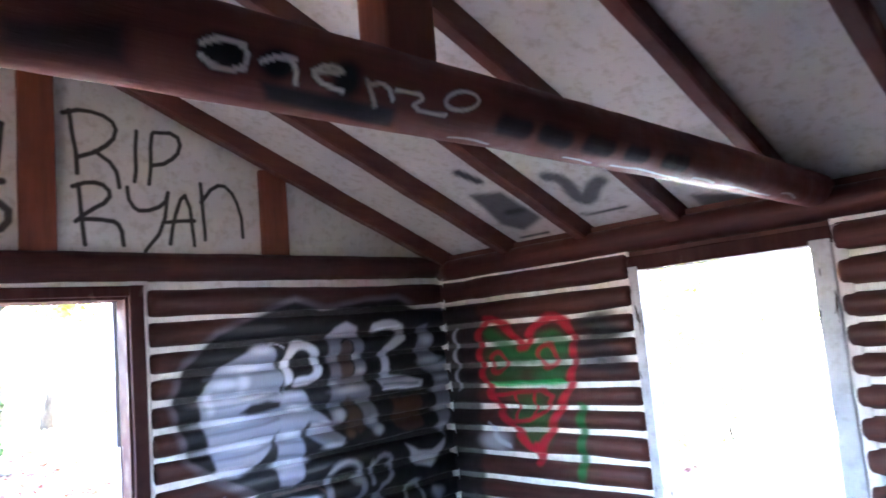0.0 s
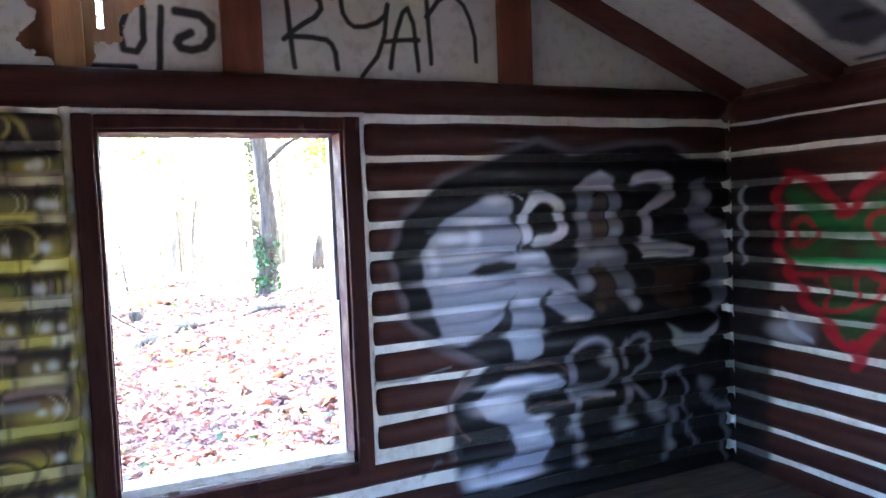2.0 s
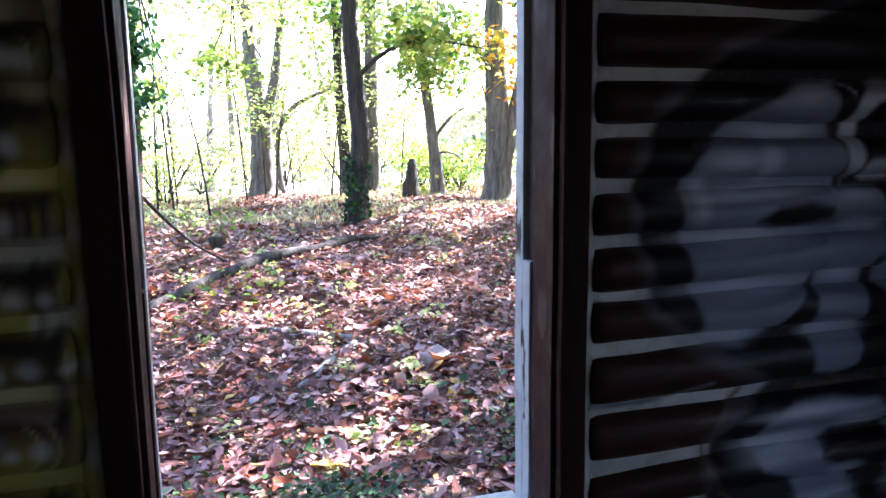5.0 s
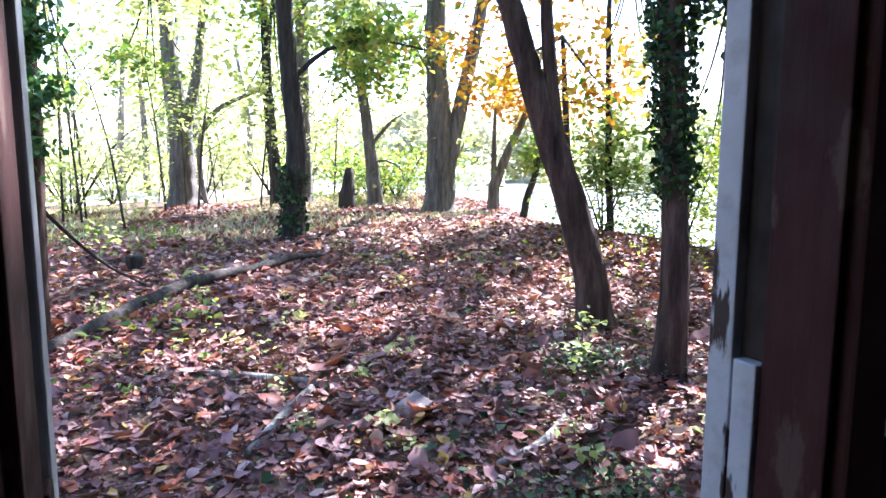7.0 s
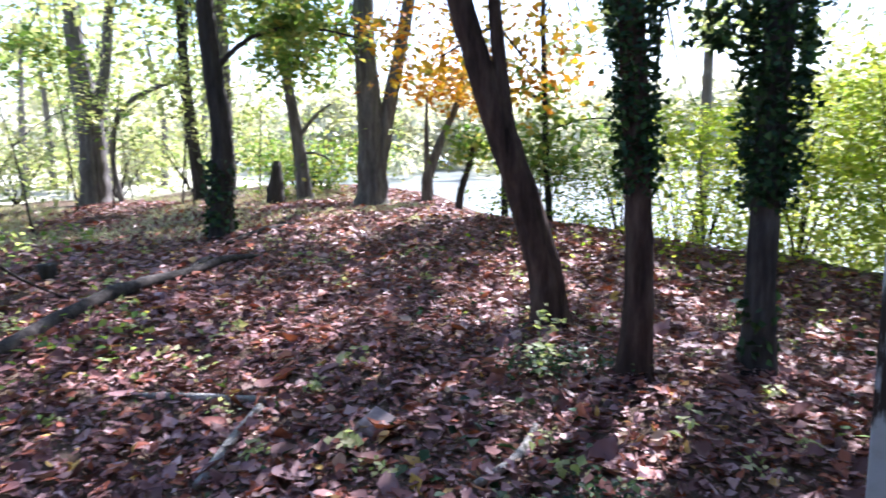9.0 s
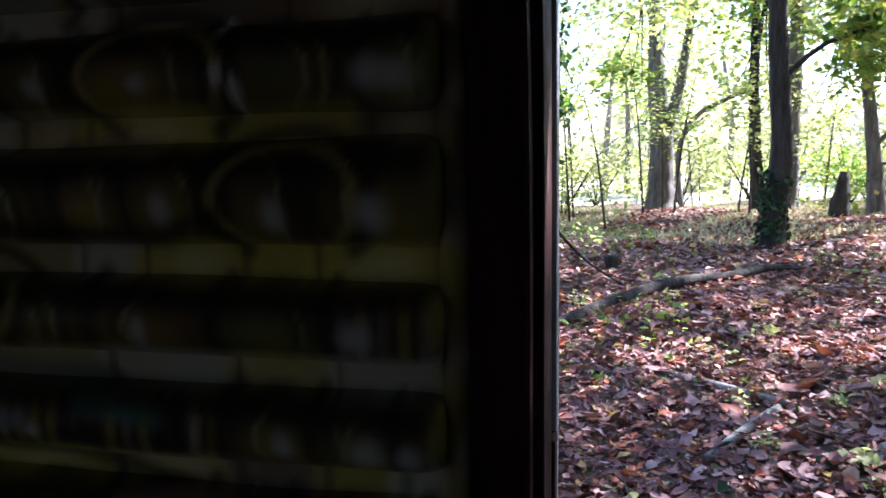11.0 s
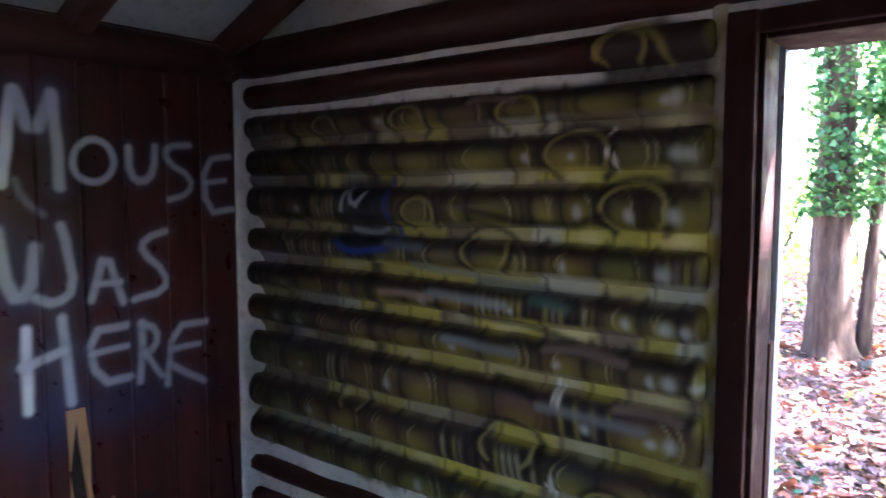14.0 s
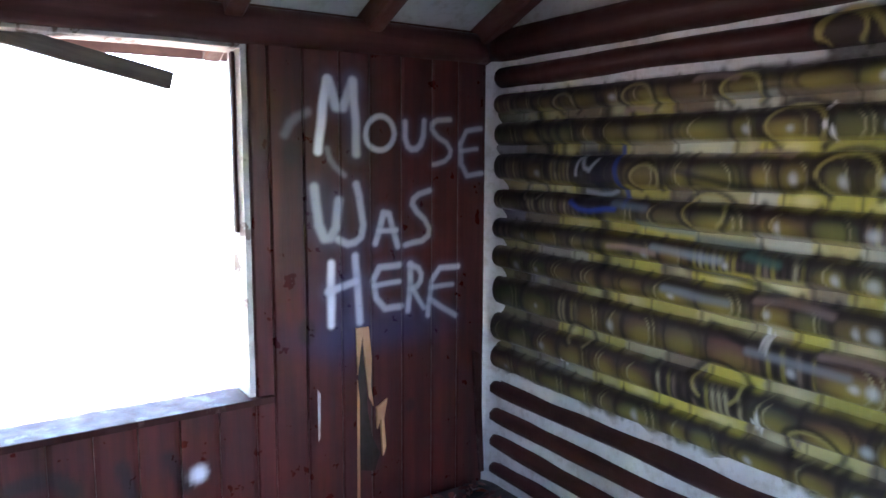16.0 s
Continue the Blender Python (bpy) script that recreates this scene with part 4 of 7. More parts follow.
ART_WEST.line((0.10, 0.11, 0.20), 0.052000000000000005, (3.076, 1.000), (2.945, 1.000), (2.924, 0.803), soft=0.9, alpha=0.27999999999999997)
ART_WEST.line(CHALK, 0.024, (3.076, 1.000), (2.945, 1.000), (2.924, 0.803), soft=0.55, alpha=0.8)
ART_WEST.line((0.10, 0.11, 0.20), 0.0468, (2.935, 0.920), (3.046, 0.923), soft=0.9, alpha=0.24499999999999997)
ART_WEST.line(CHALK, 0.021599999999999998, (2.935, 0.920), (3.046, 0.923), soft=0.55, alpha=0.7)
ART_WEST.line((0.10, 0.11, 0.20), 0.052000000000000005, (2.934, 0.873), (3.063, 0.783), soft=0.9, alpha=0.24499999999999997)
ART_WEST.line(CHALK, 0.024, (2.934, 0.873), (3.063, 0.783), soft=0.55, alpha=0.7)
ART_WEST.line((0.10, 0.11, 0.20), 0.0468, (2.476, 1.489), (2.489, 1.434), (2.548, 1.391), soft=0.9, alpha=0.105)
ART_WEST.line(CHALK, 0.021599999999999998, (2.476, 1.489), (2.489, 1.434), (2.548, 1.391), soft=0.8, alpha=0.3)
ART_WEST.line((0.10, 0.11, 0.20), 0.065, (2.310, 1.541), (2.339, 1.594), (2.402, 1.622), soft=0.9, alpha=0.0875)
ART_WEST.line(CHALK, 0.03, (2.310, 1.541), (2.339, 1.594), (2.402, 1.622), soft=0.8, alpha=0.25)
ART_WEST.blob((0.02, 0.008, 0.008), 2.337, 1.476, 0.030, 0.042, soft=0.4, alpha=0.85)
ART_WEST.blob((0.02, 0.008, 0.008), 2.381, 0.803, 0.034, 0.048, soft=0.4, alpha=0.85)
ART_WEST.blob((0.02, 0.008, 0.008), 2.836, 0.431, 0.023, 0.030, soft=0.4, alpha=0.85)
ART_WEST.line(BLACK, 0.05, (1.398, 0.428), (1.507, 0.446), (1.568, 0.383), soft=0.6, alpha=0.8)
ART_WEST.line(BLACK, 0.05, (1.714, 0.423), (1.753, 0.313), soft=0.6, alpha=0.8)
ART_WEST.line(BLACK, 0.05, (1.868, 0.426), (1.920, 0.310), soft=0.6, alpha=0.8)
ART_WEST.blob(WHITE, 1.964, 0.345, 0.029, 0.031, soft=0.6)
# marks on the beam
ART_BEAM.fill(BLACK, (0.211, -0.051), (0.356, -0.023), (0.371, -0.091), (0.218, -0.094), soft=0.02, alpha=0.85)
ART_BEAM.blob(BLACK, 0.500, -0.034, 0.042, 0.036, soft=0.3)
ART_BEAM.blob(BLACK, 0.596, -0.032, 0.032, 0.028, soft=0.4)
ART_BEAM.fill(BLACK, (0.572, -0.069), (0.843, -0.067), (0.866, -0.118), (0.595, -0.106), soft=0.01, alpha=0.95)
ART_BEAM.blob(BLACK, 0.727, -0.030, 0.031, 0.040, soft=0.5)
ART_BEAM.line((0.92, 0.88, 0.84), 0.010, (0.464, -0.026), (0.498, -0.010), (0.535, -0.010), soft=0.35)
ART_BEAM.line((0.92, 0.88, 0.84), 0.010, (0.489, -0.062), (0.517, -0.063), (0.542, -0.054), soft=0.35)
ART_BEAM.line((0.92, 0.88, 0.84), 0.010, (0.566, -0.033), (0.594, -0.017), (0.623, -0.018), soft=0.35)
ART_BEAM.line((0.92, 0.88, 0.84), 0.010, (0.658, -0.029), (0.720, -0.022), (0.702, -0.008), (0.663, -0.021), (0.663, -0.046), (0.723, -0.055), soft=0.35)
ART_BEAM.line((0.92, 0.88, 0.84), 0.010, (0.769, -0.022), (0.798, -0.069), soft=0.35)
ART_BEAM.line((0.92, 0.88, 0.84), 0.010, (0.776, -0.030), (0.813, -0.019), (0.832, -0.051), soft=0.35)
ART_BEAM.line((0.92, 0.88, 0.84), 0.010, (0.835, -0.030), (0.910, -0.025), (0.868, -0.062), (0.967, -0.057), soft=0.35)
ART_BEAM.line((0.92, 0.88, 0.84), 0.010, (1.049, -0.016), (1.046, -0.025), (1.034, -0.034), (1.017, -0.041), (0.997, -0.044), (0.978, -0.043), (0.963, -0.038), (0.956, -0.031), (0.959, -0.022), (0.971, -0.013), (0.990, -0.006), (1.011, -0.002), (1.031, -0.003), (1.044, -0.008), (1.049, -0.016), soft=0.4)
for x, w in ((1.14, 0.07), (1.28, 0.08), (1.45, 0.09), (1.63, 0.07), (1.82, 0.10)):
    ART_BEAM.line(BLACK, 0.05, (x, -0.052), (x + w, -0.054), soft=0.5, alpha=0.85)
ART_BEAM.line((0.92, 0.88, 0.84), 0.010, (0.464, -0.028), (0.490, -0.008), (0.532, -0.011), (0.548, -0.035), (0.530, -0.060), (0.490, -0.062), (0.464, -0.046), soft=0.35)
ART_BEAM.line((0.92, 0.88, 0.84), 0.010, (0.566, -0.033), (0.594, -0.017), (0.623, -0.020), (0.634, -0.062), soft=0.35)
for a, b, z in ((1.40, 1.52, -0.108), (1.60, 1.95, -0.104), (2.02, 2.16, -0.088), (2.22, 2.60, -0.098), (2.66, 2.80, -0.080), (1.02, 1.14, -0.112)):
    ART_BEAM.line((0.46, 0.42, 0.42), 0.008, (a, z), ((a + b) / 2, z + 0.006), (b, z - 0.002), soft=0.5, alpha=0.8)
# dark shapes on the ceiling
CHAR = (0.035, 0.042, 0.055)
ART_ROOF.line(CHAR, 0.06, (1.645, 2.384), (1.740, 2.351), soft=0.4)
ART_ROOF.fill(CHAR, (1.818, 2.495), (1.865, 2.314), (2.149, 2.290), (2.232, 2.482), (2.134, 2.560), soft=0.02, alpha=0.9)
ART_ROOF.blob(BLACK, 2.045, 2.383, 0.029, 0.072, soft=0.4, alpha=0.8)
ART_ROOF.line(CHAR, 0.02, (2.289, 2.564), (2.285, 2.370), soft=0.4)
ART_ROOF.line(CHAR, 0.08, (1.846, 2.005), (1.882, 1.946), (2.044, 1.992), (2.109, 1.964), (1.999, 1.864), (1.970, 1.798), soft=0.4, alpha=0.9)
ART_ROOF.line(CHAR, 0.02, (2.201, 2.081), (2.211, 1.822), soft=0.4)
ART_ROOF.fill(CHAR, (2.227, 1.502), (2.304, 1.253), (2.395, 1.220), (2.376, 1.501), soft=0.02, alpha=0.8)
ART_ROOF.fill(SLATE, (1.780, 1.295), (1.818, 1.175), (2.059, 1.159), (1.987, 1.266), soft=0.04, alpha=0.4)
# olive and yellow coils sprayed over the logs beside the window: chains of bulbs, darker above, paler below
DUN = (0.052, 0.040, 0.034)
coil = random.Random(11)
ART_YELLOW.fill(DUN, (-1.42, 1.69), (-0.9, 1.71), (-0.4, 1.70), (0.0, 1.72), (0.02, 1.83), (0.14, 1.86), (0.26, 1.80), (0.262, 0.60), (-0.2, 0.58), (-0.5, 0.63), (-0.95, 0.66), (-1.42, 0.63), soft=0.02, alpha=0.92)


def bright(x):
    """A factor that dims the coil colours towards the corner."""
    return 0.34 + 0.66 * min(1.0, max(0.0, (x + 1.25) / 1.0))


for row, (top, low) in enumerate(zip(J_LEFT[1:-1], J_LEFT[2:])):
    x = -1.40 + coil.random() * 0.05
    mid, tall = (top + low) / 2, top - low
    while x < 0.255:
        w = min(coil.uniform(0.085, 0.215), 0.275 - x)
        cx, k, kind = x + w / 2, bright(x + w / 2), coil.random()
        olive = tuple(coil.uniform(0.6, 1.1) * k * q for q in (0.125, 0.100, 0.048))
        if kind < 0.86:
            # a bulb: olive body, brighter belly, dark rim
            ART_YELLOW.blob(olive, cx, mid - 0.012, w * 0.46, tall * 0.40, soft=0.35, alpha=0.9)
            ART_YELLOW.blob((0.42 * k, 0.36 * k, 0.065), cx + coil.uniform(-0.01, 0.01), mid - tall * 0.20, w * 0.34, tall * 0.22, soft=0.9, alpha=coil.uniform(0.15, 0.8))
            side = coil.choice((-1, 1))
            for f in (0.40, 0.27):
                arc = [(cx + side * w * f * math.cos(a), mid - 0.008 + tall * (f + 0.04) * math.sin(a)) for a in (-1.2, -0.6, 0.0, 0.6, 1.2, 1.8)]
                ART_YELLOW.line((0.012, 0.010, 0.010), coil.uniform(0.009, 0.018), *arc, soft=0.95, alpha=coil.uniform(0.2, 0.65))
                if coil.random() < 0.6:
                    ART_YELLOW.line((0.42 * k, 0.38 * k, 0.20 * k), 0.006, *[(p - side * 0.012, q) for p, q in arc[:5]], soft=0.8, alpha=0.7)
        else:
            # a run of upright stripes
            for q in range(int(w / 0.022)):
                u = x + 0.012 + q * 0.022
                c = coil.choice(((0.30 * k, 0.27 * k, 0.06), (0.22 * k, 0.17 * k, 0.13 * k), (0.010, 0.009, 0.010), (0.44 * k, 0.40 * k, 0.24 * k)))
                ART_YELLOW.line(c, 0.013, (u, mid + tall * 0.28), (u + 0.012, mid), (u + 0.004, low + 0.02), soft=0.7, alpha=0.75)
        ART_YELLOW.line((0.014, 0.011, 0.011), coil.uniform(0.008, 0.022), (x, mid + tall * 0.4), (x + 0.012 * coil.uniform(-1, 1), mid), (x, low + 0.01), soft=0.95, alpha=0.6)
        # dark brown band along the top of the log
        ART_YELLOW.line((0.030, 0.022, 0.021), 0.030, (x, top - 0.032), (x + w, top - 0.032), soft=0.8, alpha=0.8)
        # a small pale dot on some bulbs
        if coil.random() < 0.25 + 0.3 * (cx > -0.2):
            ART_YELLOW.blob((0.66 * k, 0.68 * k, 0.70 * k), cx + coil.uniform(-0.02, 0.02), mid - 0.014, coil.uniform(0.007, 0.016), coil.uniform(0.008, 0.018), soft=0.95, alpha=0.7)
        # the joint under the bulb takes its own yellow
        if low > 0.60:
            t = k * coil.uniform(0.75, 1.1)
            tint = coil.random()
            c = (0.60 * t, 0.54 * t, 0.085) if tint < 0.5 else (0.52 * t, 0.47 * t, 0.19) if tint < 0.68 else (0.27 * t, 0.22 * t, 0.15 * t) if tint < 0.88 else (0.58 * t, 0.59 * t, 0.46 * t)
            ART_YELLOW.line(c, 0.054, (x + 0.008, low), (x + w - 0.008, low), soft=0.3, alpha=coil.uniform(0.8, 0.97))
            if coil.random() < 0.35:
                ART_YELLOW.blob((0.80 * t, 0.76 * t, 0.42 * t), cx, low, w * 0.25, 0.018, soft=0.9, alpha=0.6)
            ART_YELLOW.line((0.07, 0.055, 0.035), coil.uniform(0.006, 0.016), (x, low + 0.022), (x, low - 0.022), soft=0.9, alpha=0.6)
        x += w
# large loops that run over a joint and two logs
for x, z, r in ((0.06, 1.79, 0.075), (-0.05, 1.55, 0.10), (0.10, 1.42, 0.10), (-0.32, 1.30, 0.09), (-0.60, 1.66, 0.075), (-0.95, 1.66, 0.06), (-0.25, 0.78, 0.10), (-0.85, 0.80, 0.07), (0.05, 0.68, 0.08), (-1.12, 1.33, 0.06), (-0.55, 1.40, 0.07), (-0.22, 1.66, 0.075)):
    arc = [(x + r * 1.05 * math.cos(a), z + r * 0.72 * math.sin(a)) for a in (-0.9, -0.3, 0.4, 1.0, 1.6, 2.2, 2.9, 3.5, 4.1)]
    k = bright(x)
    ART_YELLOW.line((0.016, 0.013, 0.012), 0.020, *arc, soft=0.8, alpha=0.75)
    ART_YELLOW.line((0.42 * k, 0.37 * k, 0.12), 0.011, *[(x + (p - x) * 0.82, z + (q - z) * 0.82) for p, q in arc], soft=0.8, alpha=0.65)
# black drips and smears
ART_YELLOW.line(BLACK, 0.045, (-0.755, 1.66), (-0.765, 1.40), (-0.745, 1.20), (-0.74, 0.95), soft=0.9, alpha=0.85)
ART_YELLOW.line(BLACK, 0.035, (-1.12, 1.64), (-1.06, 1.50), (-1.03, 1.40), soft=0.9, alpha=0.8)
ART_YELLOW.line(BLACK, 0.028, (-0.98, 1.58), (-0.97, 1.42), soft=0.9, alpha=0.7)
ART_YELLOW.line(BLACK, 0.03, (-1.17, 1.20), (-1.16, 0.80), soft=0.9, alpha=0.45)
ART_YELLOW.line(BLACK, 0.020, (-0.42, 1.42), (-0.1, 1.36), (0.02, 1.40), soft=0.9, alpha=0.7)
ART_YELLOW.line(BLACK, 0.022, (-0.40, 1.12), (-0.18, 1.11), (-0.05, 1.07), soft=0.8, alpha=0.75)
ART_YELLOW.line(BLACK, 0.016, (-0.30, 0.96), (-0.15, 0.93), soft=0.8, alpha=0.7)
# a dark patch with blue edges and chalky scribble
ART_YELLOW.fill((0.012, 0.014, 0.026), (-0.90, 1.50), (-0.68, 1.50), (-0.66, 1.27), (-0.90, 1.26), soft=0.03, alpha=0.9)
ART_YELLOW.line((0.015, 0.045, 0.25), 0.020, (-0.68, 1.50), (-0.675, 1.40), (-0.64, 1.30), soft=0.7, alpha=0.85)
ART_YELLOW.line((0.02, 0.05, 0.30), 0.018, (-0.90, 1.30), (-0.84, 1.27), (-0.68, 1.285), soft=0.7, alpha=0.9)
ART_YELLOW.line((0.42, 0.46, 0.52), 0.014, (-0.87, 1.40), (-0.86, 1.48), (-0.81, 1.40), (-0.77, 1.45), soft=0.8, alpha=0.85)
ART_YELLOW.line((0.30, 0.34, 0.40), 0.016, (-0.85, 1.34), (-0.74, 1.33), (-0.70, 1.345), soft=0.8, alpha=0.7)
# blue-grey haze over the middle
for x, z, w, c in ((-0.48, 1.235, 0.10, (0.20, 0.26, 0.27)), (-0.38, 1.165, 0.13, (0.26, 0.31, 0.34)), (-0.26, 1.21, 0.10, (0.14, 0.19, 0.18)), (-0.34, 1.04, 0.12, (0.20, 0.24, 0.27)), (-0.12, 1.175, 0.05, (0.08, 0.16, 0.13)), (-0.62, 1.30, 0.07, (0.13, 0.18, 0.24)), (0.0, 0.905, 0.14, (0.22, 0.23, 0.24))):
    ART_YELLOW.line(c, 0.024, (x - w, z + 0.006), (x, z), (x + w, z - 0.004), soft=0.9, alpha=0.75)
# rosy bare streaks
for x, z, w in ((-0.02, 1.06, 0.11), (-0.60, 1.155, 0.10), (-0.12, 1.475, 0.06), (-0.62, 1.62, 0.05), (-0.30, 1.70, 0.07), (0.14, 0.94, 0.08)):
    ART_YELLOW.line((0.30, 0.215, 0.185), 0.020, (x - w, z), (x, z + 0.008), (x + w, z - 0.004), soft=0.8, alpha=0.75)
# small upright pale dots
for x, z, h in ((-0.10, 0.955, 0.034), (-0.085, 0.94, 0.026), (-0.11, 0.70, 0.036), (-0.125, 0.69, 0.02), (-0.93, 0.68, 0.015), (0.03, 1.55, 0.012), (0.05, 1.53, 0.018), (0.03, 1.60, 0.010)):
    ART_YELLOW.blob((0.75, 0.75, 0.72), x, z, 0.007, h, soft=0.5)
# one pale dot on each log near the window
for top, low in zip(J_LEFT[1:-1], J_LEFT[2:]):
    ART_YELLOW.blob((0.62, 0.66, 0.66), 0.195 + coil.uniform(-0.015, 0.01), (top + low) / 2 - 0.012, 0.015, 0.016, soft=0.95, alpha=0.75)
for row, z in enumerate(J_LEFT):
    ART_YELLOW.blob((0.42, 0.38, 0.06), 0.278, z - 0.03, 0.02, 0.05, soft=0.8, alpha=0.4 if row < 4 else 0.85)
ART_YELLOW.line((0.34, 0.29, 0.10), 0.018, (0.00, 1.77), (0.02, 1.82), (0.08, 1.85), (0.15, 1.81), (0.17, 1.75), soft=0.7, alpha=0.8)


# ---- ground, water, far land ----
def step(a, b, v):
    k = np.clip((v - a) / (b - a), 0, 1)
    return k * k * (3 - 2 * k)


def bank(y):
    return np.interp(y, [-40, 4, 7, 10, 13, 16, 30, 80], [14, 8.4, 6.9, 5.5, 5.6, 6.6, 9.0, 14])


def ground_z(x, y):
    x, y = np.asarray(x, float), np.asarray(y, float)
    z = -0.07 + 0.34 * step(5.0, 11.5, y) + 0.10 * step(1.5, 4.0, x) * step(4, 6, y)
    z = z - 1.0 * step(17, 34, y) - 1.9 * step(0, 6, x - bank(y))
    z = z + 0.045 * np.sin(1.3 * x + 0.7 * y) * step(4, 6, y) + 0.03 * np.sin(2.9 * x - 1.7 * y) * step(4, 6, y)
    z = z + 2.2 * step(70, 120, np.hypot(x - 10, y))
    return z


def ground_mesh():
    def axis(lo, mid0, mid1, hi, fine):
        near = np.arange(mid0, mid1, fine)
        far = 1.22 ** np.arange(1, 34)
        far = far / far[-1]
        return np.concatenate([(mid0 + (lo - mid0) * far)[::-1], near, mid1 + (hi - mid1) * far])
    xs, ys = axis(-1500, -7, 12, 1500, 0.13), axis(-1500, 2.0, 20, 1500, 0.13)
    gx, gy = np.meshgrid(xs, ys, indexing="ij")
    gz = ground_z(gx, gy)
    rough = np.array([[0.035 * noise.noise((a * 1.9, b * 1.9, 0)) + 0.02 * noise.noise((a * 5, b * 5, 3)) for b in ys] for a in xs])
    gz = gz + rough * ((gy > 3.6) & (np.hypot(gx, gy) < 40))
    inside = (gx > WEST - 0.3) & (gx < EAST + 0.3) & (gy > SOUTH - 0.3) & (gy < NORTH + 0.4)
    gz = np.where(inside, -0.14, gz)
    w = len(ys)
    verts = np.stack([gx, gy, gz], -1).reshape(-1, 3).tolist()
    faces = [(i * w + j, (i + 1) * w + j, (i + 1) * w + j + 1, i * w + j + 1) for i in range(len(xs) - 1) for j in range(w - 1)]
    return mesh_of("ground", verts, faces, M_SOIL, True)


thing("ground", "brown woodland soil strewn with fallen autumn leaves", "ground", kind="structure", data=ground_mesh())
lake_me = mesh_of("water", [(4, -60, -1.35), (90, -60, -1.35), (90, 90, -1.35), (4, 90, -1.35)], [(0, 1, 2, 3)], M_WATER)
thing("water", "pale lake water glinting beyond the bank", "water", kind="structure", data=lake_me)

# ---- the cabin: floor, walls, roof ----
floor = thing("floor", "worn grey wooden floor boards, dusty", "floor", kind="structure")
for i in range(24):
    x0 = WEST - 0.05 + i * 0.196
    part("plank", box_mesh("plank", (x0, SOUTH - 0.05, -0.04), (x0 + 0.190, NORTH + 0.05, 0.0), M_FLOOR, 0.004, 0.002), floor)
part("subfloor", box_mesh("subfloor", (WEST - 0.1, SOUTH - 0.1, -0.10), (EAST + 0.1, NORTH + 0.1, -0.045), M_CORE), floor)

wx0, wx1 = WIN_X
NB = NORTH + 0.012
wall_north = wall_core("wall_north", "maroon half-log wall with white mortar joints and spray-painted lettering", [
    ((WEST - THICK, NB, -0.1), (wx0 - 0.03, NORTH + THICK, PLATE[1])),
    ((wx1 + 0.03, NB, -0.1), (EAST + THICK, NORTH + THICK, PLATE[1])),
    ((wx0 - 0.03, NB, -0.1), (wx1 + 0.03, NORTH + THICK, WIN_Z[0] - 0.03)),
    ((wx0 - 0.03, NB, WIN_Z[1] + 0.03), (wx1 + 0.03, NORTH + THICK, PLATE[1]))])
log_wall(wall_north, north_place, 1.285, EAST, J_RIGHT, ART_NORTH, ends=(True, False), seed=1)
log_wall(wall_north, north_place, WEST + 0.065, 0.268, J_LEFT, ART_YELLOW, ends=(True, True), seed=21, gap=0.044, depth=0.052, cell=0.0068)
log_wall(wall_north, north_place, WEST + 0.05, EAST, J_BASE, ART_NORTH, cell=0.02, ends=(True, False), seed=41, depth=0.046, gap=0.064)

wall_east = wall_core("wall_east", "maroon half-log wall with white mortar joints", [
    ((EAST + 0.012, SOUTH - THICK, -0.1), (EAST + THICK, EW_Y[0] - 0.03, PLATE[1])),
    ((EAST + 0.012, EW_Y[1] + 0.03, -0.1), (EAST + THICK, NORTH - 0.001 + 0.012, PLATE[1])),
    ((EAST + 0.012, EW_Y[0] - 0.03, -0.1), (EAST + THICK, EW_Y[1] + 0.03, EW_Z[0] - 0.03)),
    ((EAST + 0.012, EW_Y[0] - 0.03, EW_Z[1] + 0.03), (EAST + THICK, EW_Y[1] + 0.03, PLATE[1]))])
log_wall(wall_east, east_place, EW_Y[1] + 0.06, NORTH, J_RIGHT + J_BASE[1:], ART_EAST, ends=(True, False), seed=61)
log_wall(wall_east, east_place, SOUTH, EW_Y[0] - 0.09, J_RIGHT + J_BASE[1:], ART_EAST, ends=(False, True), seed=81, cell=0.02)
log_wall(wall_east, east_place, EW_Y[0] - 0.09, EW_Y[1] + 0.06, [EW_Z[0] - 0.04] + J_BASE[1:], ART_EAST, ends=(False, False), seed=101, cell=0.02)

wall_west = wall_core("wall_west", "dark red vertical board wall with sprayed lettering", [
    ((WEST - THICK, SOUTH - THICK, -0.1), (WEST - 0.012, WW_Y[0] - 0.03, PLATE[1])),
    ((WEST - THICK, WW_Y[1] + 0.03, -0.1), (WEST - 0.012, NORTH + 0.01, PLATE[1])),
    ((WEST - THICK, WW_Y[0] - 0.03, -0.1), (WEST - 0.012, WW_Y[1] + 0.03, WW_Z[0] - 0.03)),
    ((WEST - THICK, WW_Y[0] - 0.03, WW_Z[1] + 0.03), (WEST - 0.012, WW_Y[1] + 0.03, PLATE[1]))])

wall_south = wall_core("wall_south", "plain maroon half-log wall", [
    ((WEST - THICK, SOUTH - THICK, -0.1), (EAST + THICK, SOUTH - 0.012, PLATE[1]))])
log_wall(wall_south, south_place, WEST, EAST, J_RIGHT + J_BASE[1:], None, ends=(False, False), seed=121, cell=0.03)

